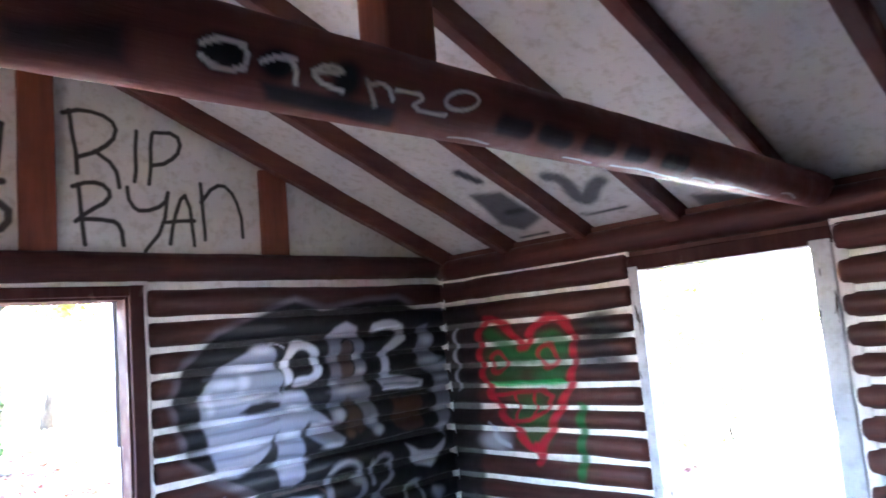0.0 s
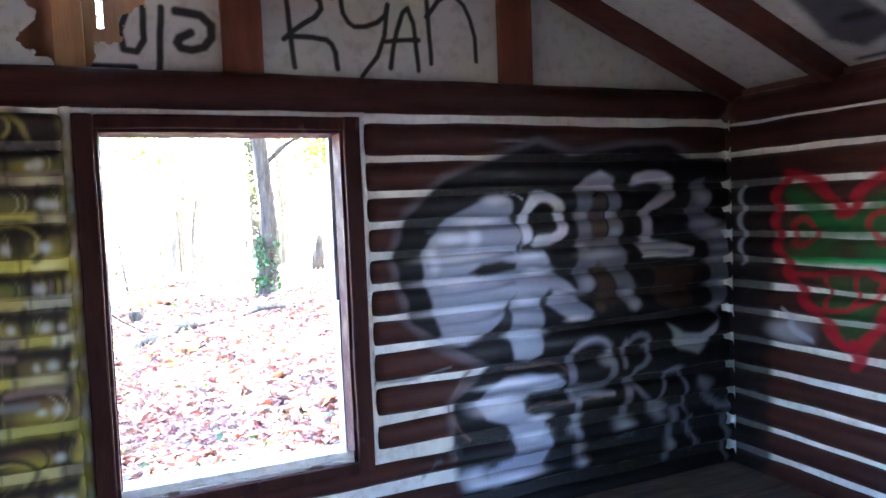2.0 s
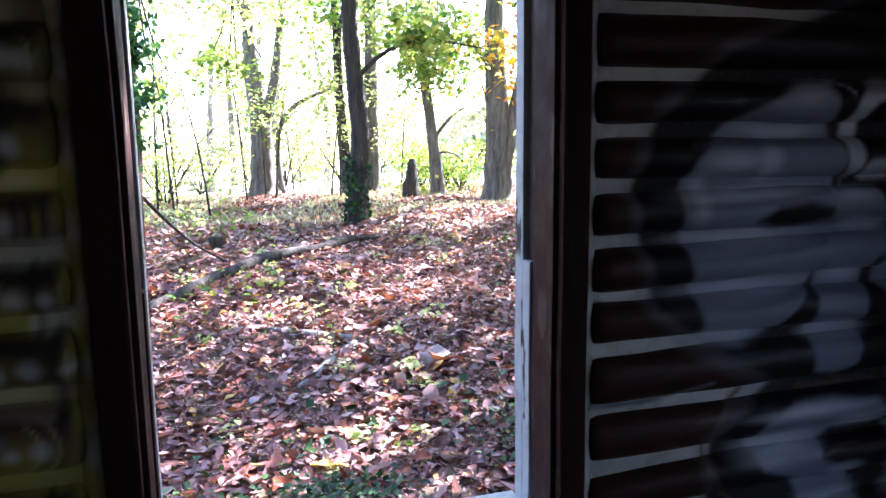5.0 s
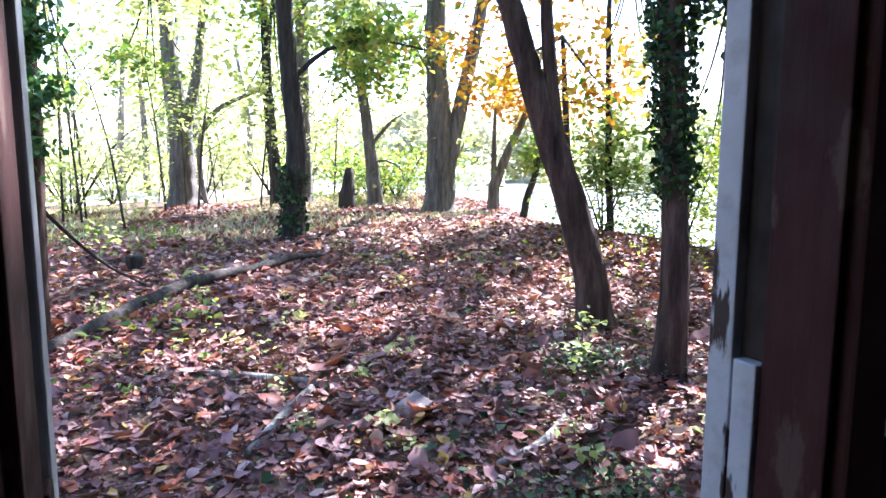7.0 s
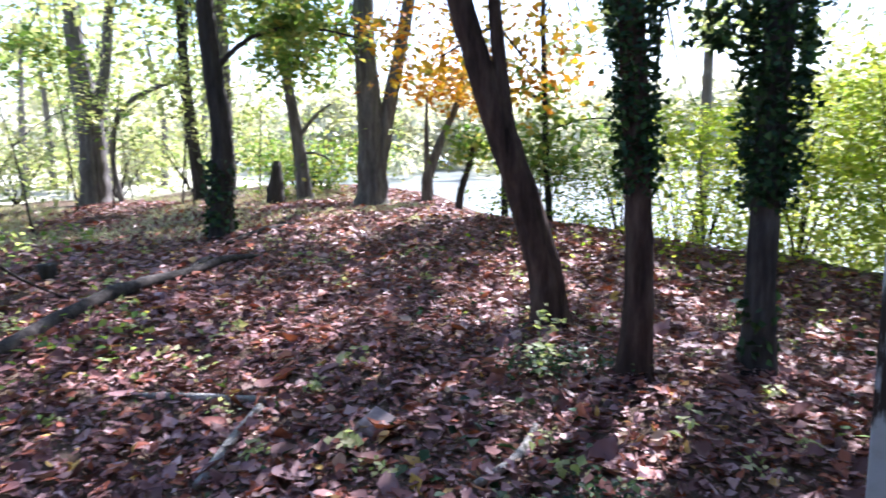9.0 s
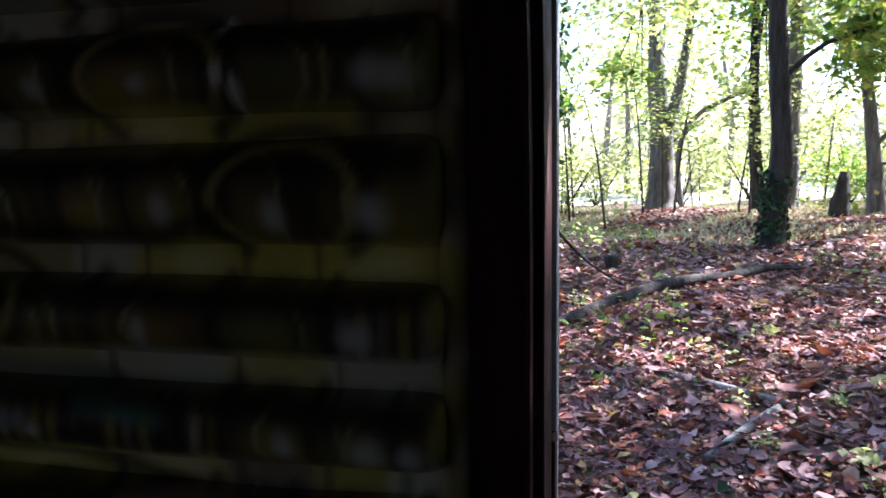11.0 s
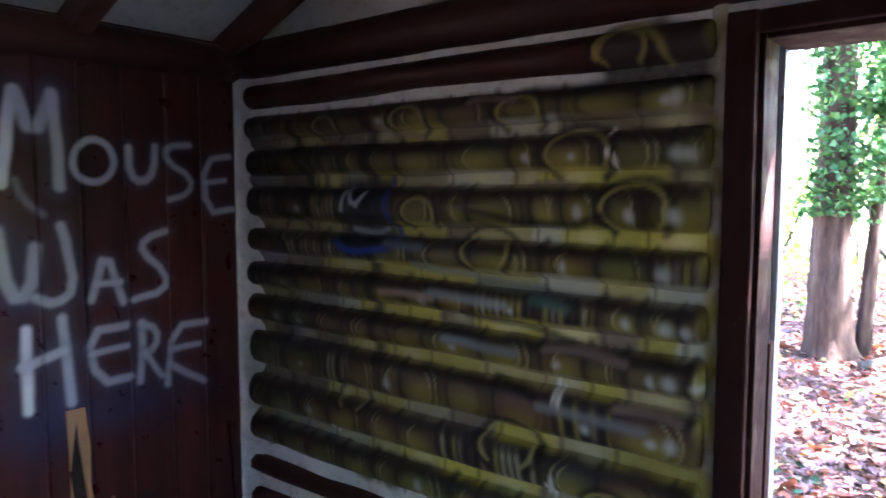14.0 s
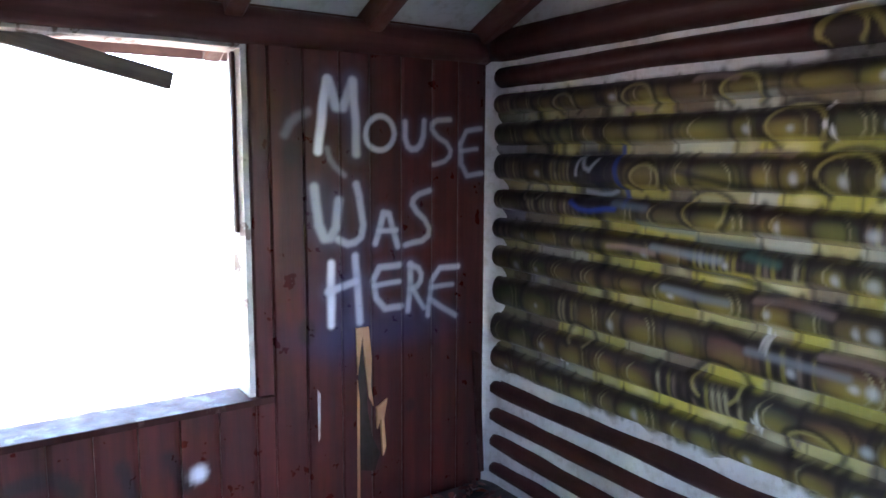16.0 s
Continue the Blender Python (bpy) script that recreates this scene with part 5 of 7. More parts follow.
# mortar in the corners, uneven at its edges
def corner_mortar(x, sign, wall, wide, back, art=None):
    verts, faces = [], []
    n = 150
    for i in range(n + 1):
        z = 1.90 * i / n
        w = wide * (1 + 0.35 * noise.noise((z * 9, x, 1)) + 0.25 * math.cos(2 * math.pi * (z - 1.83) / 0.125))
        for k in range(7):
            f = k / 6
            dent = 0.012 + 0.006 * noise.noise((z * 14, f * 3, x))
            px = x + sign * (back * (1 - f) ** 1.6 + w * max(0, f - 0.35) / 0.65)
            py = NORTH - (dent + 0.055 * (1 - f) ** 2)
            verts.append((px, py, z))
    for i in range(n):
        for k in range(6):
            a = i * 7 + k
            faces.append((a, a + 1, a + 8, a + 7))
    me = mesh_of("corner_mortar", verts, faces, M_CHINK, True)
    co = np.array(verts)
    painted(me, art.over(co[:, 0], co[:, 2]) if art else np.zeros((len(verts), 4)))
    return part("corner_mortar", me, wall, "white corner mortar")


corner_mortar(WEST, 1, wall_north, 0.105, 0.012)
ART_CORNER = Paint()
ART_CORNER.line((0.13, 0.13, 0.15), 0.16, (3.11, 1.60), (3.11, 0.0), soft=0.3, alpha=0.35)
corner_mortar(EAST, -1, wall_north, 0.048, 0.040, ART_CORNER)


# upright mortar beside the window casing
def edge_mortar(wall, place, u, width, z0, z1, paint, seed):
    def f(a, b, fu, fv):
        wob = np.array([[noise.noise((q * 11, seed, 0.2)) for q in row] for row in b])
        return u + (a - u) * (1 + 0.35 * wob), b, 0.014 + 0.006 * np.sqrt(np.clip(1 - (2 * fu - 1) ** 2, 0, 1)) + 0.003 * wob
    part("edge_mortar", sheet_mesh("edge_mortar", place, u - width / 2, u + width / 2, z0, z1, M_CHINK, paint, 0.009, f, 0.004), wall, "grey-white upright mortar")


edge_mortar(wall_north, north_place, 0.278, 0.034, 0.50, 1.87, ART_YELLOW, 1)
edge_mortar(wall_north, north_place, 1.279, 0.026, 0.50, 1.85, ART_NORTH, 2)
head = sheet_mesh("head_mortar", north_place, 0.262, 1.292, 1.828, 1.858, M_CHINK, None, 0.011, strip_relief(0.016, 77), 0.004)
part("head_mortar", head, wall_north, "white mortar over the window")
edge_mortar(wall_east, east_place, EW_Y[0] - 0.115, 0.06, 0.46, 1.80, None, 3)

# wall plates: long rounded logs under the roof
def plate_log(wall, a, b, r, name="plate_log", mat=M_LOG, sides=16):
    me = tube_mesh(name, [a, Vector(a).lerp(Vector(b), 0.5), b], [r, r * 1.04, r], mat, sides, 0.05, 0, 0.1)
    painted(me, np.zeros((len(me.vertices), 4)))
    return part(name, me, wall)


pz, pr = (PLATE[0] + PLATE[1]) / 2, 0.066
plate_log(wall_north, (WEST, NORTH, pz), (EAST, NORTH, pz), pr)
plate_log(wall_east, (EAST + 0.01, SOUTH, pz - 0.03), (EAST + 0.01, NORTH - 0.02, pz - 0.03), pr)
plate_log(wall_west, (WEST - 0.01, SOUTH, pz - 0.01), (WEST - 0.01, NORTH - 0.02, pz - 0.01), pr)
plate_log(wall_south, (WEST, SOUTH, pz), (EAST, SOUTH, pz), pr)


# gables
def gable(name, y, sign, label, paint, holes):
    ob = thing(name, label, "wall", kind="structure")
    half = EAST - RIDGE_X
    nx, nz = 330, 60
    xs = np.linspace(RIDGE_X - half, RIDGE_X + half, nx + 1)
    if holes:
        xs = np.unique(np.concatenate([xs[(xs < 0.07) | (xs > 1.92)], np.arange(0.07, 1.92, 0.0045)]))
        nx = len(xs) - 1
    verts, faces, uv = [], [], []
    cell = {}
    zs = np.arange(PLATE[1] - 0.02, 2.99, 0.0135)
    if holes:
        zs = np.concatenate([np.arange(PLATE[1] - 0.02, 2.66, 0.0045), np.arange(2.66, 2.99, 0.0135)])
    for i, x in enumerate(xs):
        top = underside(x) + 0.10
        for j, z in enumerate(zs):
            cell[i, j] = len(verts)
            zz = min(z, top)
            verts.append((x, y, zz))
            uv.append((x, zz))
    for i in range(nx):
        for j in range(len(zs) - 1):
            cx, cz = xs[i], zs[j]
            if zs[j] > underside(xs[i]) + 0.10 and zs[j] > underside(xs[i + 1]) + 0.10:
                continue
            if any(hole(cx, cz) for hole in holes):
                continue
            q = (cell[i, j], cell[i + 1, j], cell[i + 1, j + 1], cell[i, j + 1])
            faces.append(q if sign > 0 else q[::-1])
    me = mesh_of("panel", verts, faces, M_PANEL)
    uv = np.array(uv)
    painted(me, paint.over(uv[:, 0], uv[:, 1]) if paint else np.zeros((len(verts), 4)))
    part("panel", me, ob)
    return ob


def torn(x, z):
    """The ragged hole broken through the gable panel."""
    dx, dz = x - 0.32, z - 2.19
    a = math.atan2(dz, dx)
    r = 0.165 + 0.035 * math.sin(3 * a + 1.0) + 0.022 * math.sin(7 * a) + 0.03 * noise.noise((dx * 14, dz * 14, 2)) + 0.022 * noise.noise((dx * 45, dz * 45, 5))
    return math.hypot(dx * 1.0, dz * 0.84) < r and z > 1.99


gable_north = gable("gable_north", NORTH + 0.03, 1, "white gable panels with black sprayed lettering and a torn hole", ART_GABLE, [torn])
gable_south = gable("gable_south", SOUTH - 0.03, -1, "plain white gable panel", None, [])
gy = NORTH + 0.026
for x0, x1 in ((0.785, 0.93), (1.90, 2.055), (-0.345, -0.19)):
    ztop = underside((x0 + x1) / 2) + 0.01
    part("stud", box_mesh("stud", (x0, gy - 0.035, PLATE[1] - 0.03), (x1, gy + 0.002, ztop + 0.03), M_POST, 0.008, 0.006), gable_north, "red-brown wooden stud")
# outer cladding with a small broken gap, behind the torn hole
# it stops at 2.46, an unseen opening added to let daylight into the cavity
verts, faces = [], []
for lo, hi in (((-1.6, 1.9), (0.388, 2.46)), ((0.408, 1.9), (3.3, 2.46)), ((0.388, 1.9), (0.408, 2.15)), ((0.388, 2.31), (0.408, 2.46))):
    b = len(verts)
    yy = NORTH + 0.13
    def clip(x, z):
        return (x, yy, min(z, underside(x) + 0.09))
    xs = np.linspace(lo[0], hi[0], 12)
    for x in xs:
        verts += [(x, yy, lo[1]), clip(x, hi[1]), (x, yy + 0.02, lo[1]), (x, yy + 0.02, clip(x, hi[1])[2])]
    for k in range(11):
        a = b + 4 * k
        faces += [(a, a + 4, a + 5, a + 1), (a + 6, a + 2, a + 3, a + 7)]
part("cladding", mesh_of("cladding", verts, faces, M_RAW), gable_north, "raw pale outer boards")
liner = []
for i in range(12):
    f = i / 11
    liner.append((0.10 + 0.155 * f, NORTH + 0.05 + 0.06 * math.sin(math.pi * f) ** 0.7))
verts = [(x, y, z) for z in (1.96, 2.5) for x, y in liner] + [(x, y + 0.006, z) for z in (1.96, 2.5) for x, y in liner]
faces = [(i, i + 1, i + 13, i + 12) for i in range(11)] + [(i + 25, i + 24, i + 36, i + 37) for i in range(11)]
M_LINER = wood("liner_paper", (0.46, 0.22, 0.14), (0.60, 0.32, 0.22), (2, 2, 1), 0.7, 5)
part("liner", mesh_of("liner", verts, faces, M_LINER, True), gable_north, "curled pinkish-brown backing board")
part("inner_stud", box_mesh("inner_stud", (0.255, NORTH + 0.045, 1.95), (0.345, NORTH + 0.125, 2.6), M_RAW, 0.004, 0.002), gable_north, "raw pale stud")

# roof: white ceiling sheets, rafters, ridge
ceiling = thing("ceiling", "white sloping ceiling with dark sprayed marks", "ceiling", kind="structure")
DEPTH = 0.10
slope_len = (EAST + 0.25 - RIDGE_X)


def roof_sheet(sign, paint):
    def place(u, v, d):
        x = RIDGE_X + sign * u
        return (x, v, underside(x) + DEPTH - d)
    me = sheet_mesh("ceiling_sheet", place, 0, slope_len, SOUTH - 0.2, NORTH + 0.2, M_CEIL, paint, 0.02, None, 0.03, False)
    return me


east_roof = roof_sheet(1, ART_ROOF)
west_roof = roof_sheet(-1, None)
part("ceiling_sheet", east_roof, ceiling)
part("ceiling_sheet", west_roof, ceiling)
roof_over = thing("roof", "dark outer roof boards", "roof", kind="structure")
for sign in (1, -1):
    x1 = RIDGE_X + sign * (slope_len + 0.25)
    verts = []
    for x in (RIDGE_X, x1):
        for y in (SOUTH - 0.4, NORTH + 0.45):
            for h in (0.14, 0.18):
                verts.append((x, y, underside(x) + h))
    part("roof_slope", mesh_of("roof_slope", verts, [(0, 4, 6, 2), (1, 3, 7, 5), (0, 1, 5, 4), (2, 6, 7, 3), (4, 5, 7, 6), (0, 2, 3, 1)], M_CORE), roof_over)


def rafter_mesh(sign, width=0.066):
    bm = bmesh.new()
    n = 30
    rows = []
    for i in range(n + 1):
        x = RIDGE_X + sign * slope_len * i / n
        w = width / 2 * (1 + 0.06 * noise.noise((i * 0.4, sign, 1)))
        z = underside(x) + 0.004 * noise.noise((i * 0.3, 5, sign))
        c = 0.008
        rows.append([bm.verts.new(p) for p in ((x, -w, z + DEPTH), (x, -w, z + c), (x, -w + c, z), (x, w - c, z), (x, w, z + c), (x, w, z + DEPTH))])
    for a, b in zip(rows[:-1], rows[1:]):
        for k in range(5):
            bm.faces.new((a[k], b[k], b[k + 1], a[k + 1]))
    bm.faces.new(rows[0])
    bm.faces.new(rows[-1][::-1])
    bmesh.ops.recalc_face_normals(bm, faces=bm.faces)
    me = bpy.data.meshes.new("rafter")
    bm.to_mesh(me)
    bm.free()
    me.materials.append(M_RAFTER)
    return me


rafters = {1: rafter_mesh(1), -1: rafter_mesh(-1)}
rafter_root = thing("roof_frame", "red-brown stained roof rafters", "roof frame", kind="structure")
for y in (3.19, 2.66, 2.13, 1.60, 1.07, 0.54, 0.01, -0.52, -1.05, -1.58):
    for sign in (1, -1):
        part("rafter", rafters[sign], rafter_root, at=Matrix.Translation((0, y, 0)))
part("ridge_board", box_mesh("ridge_board", (RIDGE_X - 0.02, SOUTH, 2.84), (RIDGE_X + 0.02, NORTH, 2.97), M_RAFTER, 0.004), rafter_root)

# tie beam: a thick round log across the room, with a king post
tie = thing("tie_beam", "round red-brown log tie beam with scratched white lettering", "beam", kind="structure")
bm_pts = [(WEST - 0.02, 1.03, 1.972), (0.0, 1.015, 1.976), (1.2, 1.0, 1.974), (2.4, 0.99, 1.962), (EAST + 0.02, 0.985, 1.95)]
me = tube_mesh("log", bm_pts, [0.084, 0.08, 0.076, 0.074, 0.072], M_BEAM, 112, 0.022, 0, 0.0052)
co = np.array([v.co[:] for v in me.vertices])
ang = np.arctan2(co[:, 2] - 1.973, -(co[:, 1] - 1.0))
painted(me, ART_BEAM.over(co[:, 0], ang * 0.078))
part("log", me, tie)
part("king_post", box_mesh("king_post", (0.845, 0.955, 2.03), (0.975, 1.045, 2.90), M_POST, 0.01, 0.006), tie, "red-brown square king post")

# ---- north window: maroon inner casing, jambs, white outer stop ----
window_1 = thing("window_1", "open window hole with chipped maroon casing", "window", kind="structure")
z0, z1 = WIN_Z
yi = NORTH - 0.042
cas = 0.075
part("casing", box_mesh("casing", (wx0 - cas, yi, z0 - 0.05), (wx0 - 0.012, NORTH + 0.02, z1 + 0.06), M_TRIM, 0.006, 0.003), window_1)
part("casing", box_mesh("casing", (wx1 + 0.012, yi, z0 - 0.05), (wx1 + cas, NORTH + 0.02, z1 + 0.06), M_TRIM, 0.006, 0.003), window_1)
part("casing", box_mesh("casing", (wx0 - 0.011, yi + 0.002, z1 + 0.012), (wx1 + 0.011, NORTH + 0.02, z1 + 0.058), M_TRIM, 0.006, 0.003), window_1)
part("sill", box_mesh("sill", (wx0 - 0.011, yi + 0.002, z0 - 0.055), (wx1 + 0.011, NORTH + 0.02, z0 - 0.012), M_TRIM, 0.006, 0.003), window_1)
for name, lo, hi, mat in (
        ("jamb", (wx0 - 0.02, NORTH - 0.02, z0 - 0.02), (wx0, NORTH + 0.080, z1 + 0.02), M_TRIM),
        ("jamb", (wx1, NORTH - 0.02, z0 - 0.02), (wx1 + 0.02, NORTH + 0.080, z1 + 0.02), M_TRIM),
        ("head_jamb", (wx0 + 0.001, NORTH - 0.018, z1), (wx1 - 0.001, NORTH + 0.165, z1 + 0.02), M_TRIM),
        ("sill_board", (wx0 + 0.001, NORTH - 0.018, z0 - 0.02), (wx1 - 0.001, NORTH + 0.19, z0), M_SILL),
        ("outer_jamb", (wx0 - 0.03, NORTH + 0.126, z0 - 0.02), (wx0 + 0.003, NORTH + 0.168, z1 + 0.02), M_JAMB),
        ("outer_jamb", (wx1 - 0.004, NORTH + 0.126, z0 - 0.02), (wx1 + 0.03, NORTH + 0.168, z1 + 0.02), M_JAMB),
        ("rebate", (wx0 - 0.03, NORTH + 0.082, 1.121), (wx0 - 0.010, NORTH + 0.124, z1 + 0.02), M_VOID),
        ("rebate", (wx1 + 0.010, NORTH + 0.082, 1.131), (wx1 + 0.03, NORTH + 0.124, z1 + 0.02), M_VOID),
        ("stop_remnant", (wx1 - 0.006, NORTH + 0.083, z0), (wx1 + 0.03, NORTH + 0.121, 1.13), M_JAMB),
        ("stop_remnant", (wx0 - 0.03, NORTH + 0.083, z0), (wx0 + 0.004, NORTH + 0.121, 1.12), M_TRIM)):
    part(name, box_mesh(name, lo, hi, mat, 0.003, 0.002), window_1, "white flaking paint" if mat in (M_JAMB, M_SILL) else "")

# ---- east window ----
window_2 = thing("window_2", "open window hole with white painted jambs", "window", kind="structure")
y0, y1 = EW_Y
z0, z1 = EW_Z
for name, lo, hi, mat in (
        ("jamb", (EAST - 0.03, y1, z0 - 0.02), (EAST + 0.16, y1 + 0.055, z1 + 0.02), M_JAMB),
        ("jamb", (EAST - 0.03, y0 - 0.085, z0 - 0.02), (EAST + 0.16, y0, z1 + 0.02), M_JAMB),
        ("lintel", (EAST - 0.028, y0 - 0.09, z1), (EAST + 0.158, y1 + 0.06, z1 + 0.07), M_TRIM),
        ("sill_board", (EAST - 0.04, y0 - 0.08, z0 - 0.045), (EAST + 0.17, y1 + 0.05, z0), M_SILL)):
    part(name, box_mesh(name, lo, hi, mat, 0.006, 0.004), window_2)

# ---- west window and boards ----
window_3 = thing("window_3", "open window hole with worn white edge and a hanging slat", "window", kind="structure")
y0, y1 = WW_Y
z0, z1 = WW_Z
for name, lo, hi, mat in (
        ("jamb", (WEST - 0.14, y1, z0 - 0.01), (WEST + 0.004, y1 + 0.022, z1 + 0.02), M_SILL),
        ("jamb", (WEST - 0.14, y0 - 0.022, z0 - 0.01), (WEST + 0.004, y0, z1 + 0.02), M_SILL),
        ("head_jamb", (WEST - 0.14, y0, z1), (WEST + 0.004, y1, z1 + 0.022), M_SILL),
        ("sill", (WEST - 0.15, y0 - 0.09, z0 - 0.028), (WEST + 0.035, y1 + 0.085, z0 - 0.002), M_TRIM),
        ("stop", (WEST - 0.075, y1 - 0.014, z0 + 0.60), (WEST - 0.05, y1 - 0.001, z1 - 0.005), M_TRIM)):
    part(name, box_mesh(name, lo, hi, mat, 0.004, 0.003), window_3)
me = box_mesh("slat", (-0.28, -0.018, -0.03), (0.28, 0.018, 0.03), M_GREYWOOD, 0.004, 0.004)
part("slat", me, window_3, "weathered grey loose slat", at=pose(WEST - 0.09, 1.68, 1.775, 0, 13, 90))


def west_boards():
    """Vertical tongue-and-groove boards round the window."""
    edges = [3.215, 3.075, 2.945, 2.80, 2.66, 2.53, 2.385, 2.255, WW_Y[1] + 0.022]
    def groove(seed):
        def f(u, v, fu, fv):
            length = abs(u[-1, 0] - u[0, 0])
            e = np.minimum(fu, 1 - fu) * length
            return 0.007 + 0.005 * np.clip(e / 0.005, 0, 1) + 0.0008 * math.sin(seed * 7)
        return f
    for i, (a, b) in enumerate(zip(edges[:-1], edges[1:])):
        part("board", sheet_mesh("board", west_place, b + 0.001, a - 0.001, 0.0, 1.93, M_BOARD, ART_WEST, 0.0065, groove(i), 0.010, False), wall_west)
    y = WW_Y[1] + 0.02
    i = 0
    while y > WW_Y[0] - 0.02:
        part("board", sheet_mesh("board", west_place, max(y - 0.135, WW_Y[0] - 0.022) + 0.001, y - 0.001, 0.0, WW_Z[0] - 0.03, M_BOARD, ART_WEST, 0.015, groove(i), 0.010, False), wall_west)
        part("board", sheet_mesh("board", west_place, max(y - 0.135, WW_Y[0] - 0.022) + 0.001, y - 0.001, WW_Z[1] + 0.022, 1.93, M_BOARD, None, 0.03, groove(i), 0.010, False), wall_west)
        y -= 0.137
        i += 1
    y = WW_Y[0] - 0.023
    while y > SOUTH:
        part("board", sheet_mesh("board", west_place, max(y - 0.135, SOUTH) + 0.001, y - 0.001, 0.0, 1.93, M_BOARD, None, 0.04, groove(i), 0.010, False), wall_west)
        y -= 0.137
        i += 1


west_boards()


# splintered gap broken through the boards
def splinter(name, pts, d0, d1, mat, label):
    """A sharp-edged sliver between two depths, outlined on the wall's own plane."""
    n = len(pts)
    verts = [west_place(u, z, d0) for u, z in pts] + [west_place(u, z, d1) for u, z in pts]
    faces = [tuple(range(n, 2 * n)), tuple(range(n - 1, -1, -1))] + [(i, (i + 1) % n, n + (i + 1) % n, n + i) for i in range(n)]
    return part(name, mesh_of(name, verts, faces, mat), wall_west, label)


# the split's shade is a near-black sheet laid on the boards
splinter("split", [(2.600, 0.78), (2.628, 0.60), (2.635, 0.44), (2.655, 0.33), (2.690, 0.25), (2.665, 0.18), (2.600, 0.20), (2.592, 0.45)], 0.002, 0.0152, M_VOID, "dark sheet standing in for the shaded split in the board")
splinter("sliver", [(2.585, 0.79), (2.640, 0.79), (2.652, 0.66), (2.648, 0.55), (2.660, 0.46), (2.640, 0.50), (2.626, 0.62), (2.612, 0.76), (2.598, 0.66), (2.590, 0.60)], 0.003, 0.021, M_RAW, "raw pale splintered wood")
splinter("sliver", [(2.672, 0.45), (2.722, 0.48), (2.705, 0.40), (2.715, 0.28), (2.700, 0.24), (2.690, 0.40), (2.676, 0.36)], 0.003, 0.024, M_RAW, "raw pale splintered wood")
splinter("sliver", [(2.590, 0.58), (2.598, 0.50), (2.596, 0.02), (2.585, 0.02)], 0.003, 0.019, M_RAW, "raw pale splintered wood")
splinter("sliver", [(2.420, 0.57), (2.432, 0.55), (2.428, 0.38), (2.421, 0.36)], 0.003, 0.0165, M_SILL, "pale scraped sliver")
splinter("torn_strip", [(3.150, 0.62), (3.185, 0.60), (3.200, 0.30), (3.215, 0.05), (3.195, 0.05), (3.170, 0.32)], 0.005, 0.030, M_TRIM, "loose torn trim strip")

# low grey ledge along the foot of the walls by the corner
ledge = thing("low_ledge", "low worn grey board ledge in the log corner", "ledge", kind="structure")
part("top_board", box_mesh("top_board", (1.35, NORTH - 0.36, 0.145), (EAST - 0.005, NORTH - 0.015, 0.178), M_GREYWOOD, 0.006, 0.004), ledge)
part("top_board", box_mesh("top_board", (EAST - 0.36, 1.2, 0.145), (EAST - 0.015, NORTH - 0.366, 0.176), M_GREYWOOD, 0.006, 0.004), ledge)
part("riser", box_mesh("riser", (1.37, NORTH - 0.35, 0.0), (EAST - 0.02, NORTH - 0.325, 0.145), M_GREYWOOD, 0.004, 0.003), ledge)
part("riser", box_mesh("riser", (EAST - 0.35, 1.22, 0.0), (EAST - 0.325, NORTH - 0.37, 0.145), M_GREYWOOD, 0.004, 0.003), ledge)

# ---- woods ----
RNG = np.random.default_rng(7)


def gz(x, y):
    return float(ground_z(x, y))


def ivy_on(points, radii, n, spread, rng):
    pts, out = [Vector(p) for p in points], []
    lens = np.array([(b - a).length for a, b in zip(pts[:-1], pts[1:])])
    for _ in range(n):
        i = rng.choice(len(lens), p=lens / lens.sum())
        f = rng.random()
        p = pts[i].lerp(pts[i + 1], f)
        r = radii[i] + (radii[i + 1] - radii[i]) * f
        a = rng.random() * 6.283
        d = r + abs(rng.normal()) * spread
        out.append((p.x + math.cos(a) * d, p.y + math.sin(a) * d, p.z + rng.normal() * 0.05))
    return out


def clumps(n, centre, size, per, spread, rng):
    c = np.array(centre) + rng.uniform(-1, 1, (n, 3)) * np.array(size) * rng.uniform(0.3, 1, (n, 1))
    return (c[:, None, :] + rng.normal(size=(n, per, 3)) * spread * np.array((1, 1, 0.6))).reshape(-1, 3)


def tree(label, line, radii, mat, limbs=(), crown=None, ivy=None, ridges=7, leaf=M_LEAF_GREEN, leaf_size=0.07, group=""):
    """line: points of the trunk above its foot, given as offsets; limbs: (start index fraction, points, radii)."""
    foot = Vector(line[0])
    root = thing("tree", label, "tree", group)
    root.location = foot
    rel = [Vector(p) - foot for p in line]
    rel[0] = rel[0] - Vector((0, 0, 0.12))
    part("trunk", tube_mesh("trunk", rel, radii, mat, 24, 0.12, ridges, 0.07, 0.55), root)
    for pts, rr in limbs:
        part("limb", tube_mesh("limb", [Vector(p) - foot for p in pts], rr, mat, 8, 0.12, 0, 0.2), root)
    if ivy:
        pts, rr, n, spread, size = ivy
        c = np.array(ivy_on([Vector(p) - foot for p in pts], rr, n, spread, RNG))
        part("ivy", leaf_mesh("ivy", c, RNG.uniform(0.6, 1.2, len(c)) * size, M_LEAF_IVY, RNG, 0.0, "diamond", 0.6), root, "dark green climbing ivy")
    if crown:
        c = np.concatenate([clumps(n, Vector(p) - foot, s, per, sp, RNG) for n, p, s, per, sp in crown])
        part("crown", leaf_mesh("crown", c, RNG.uniform(0.6, 1.25, len(c)) * leaf_size, leaf, RNG, 0.15, "diamond", 0.5), root, "thin autumn crown")
    return root


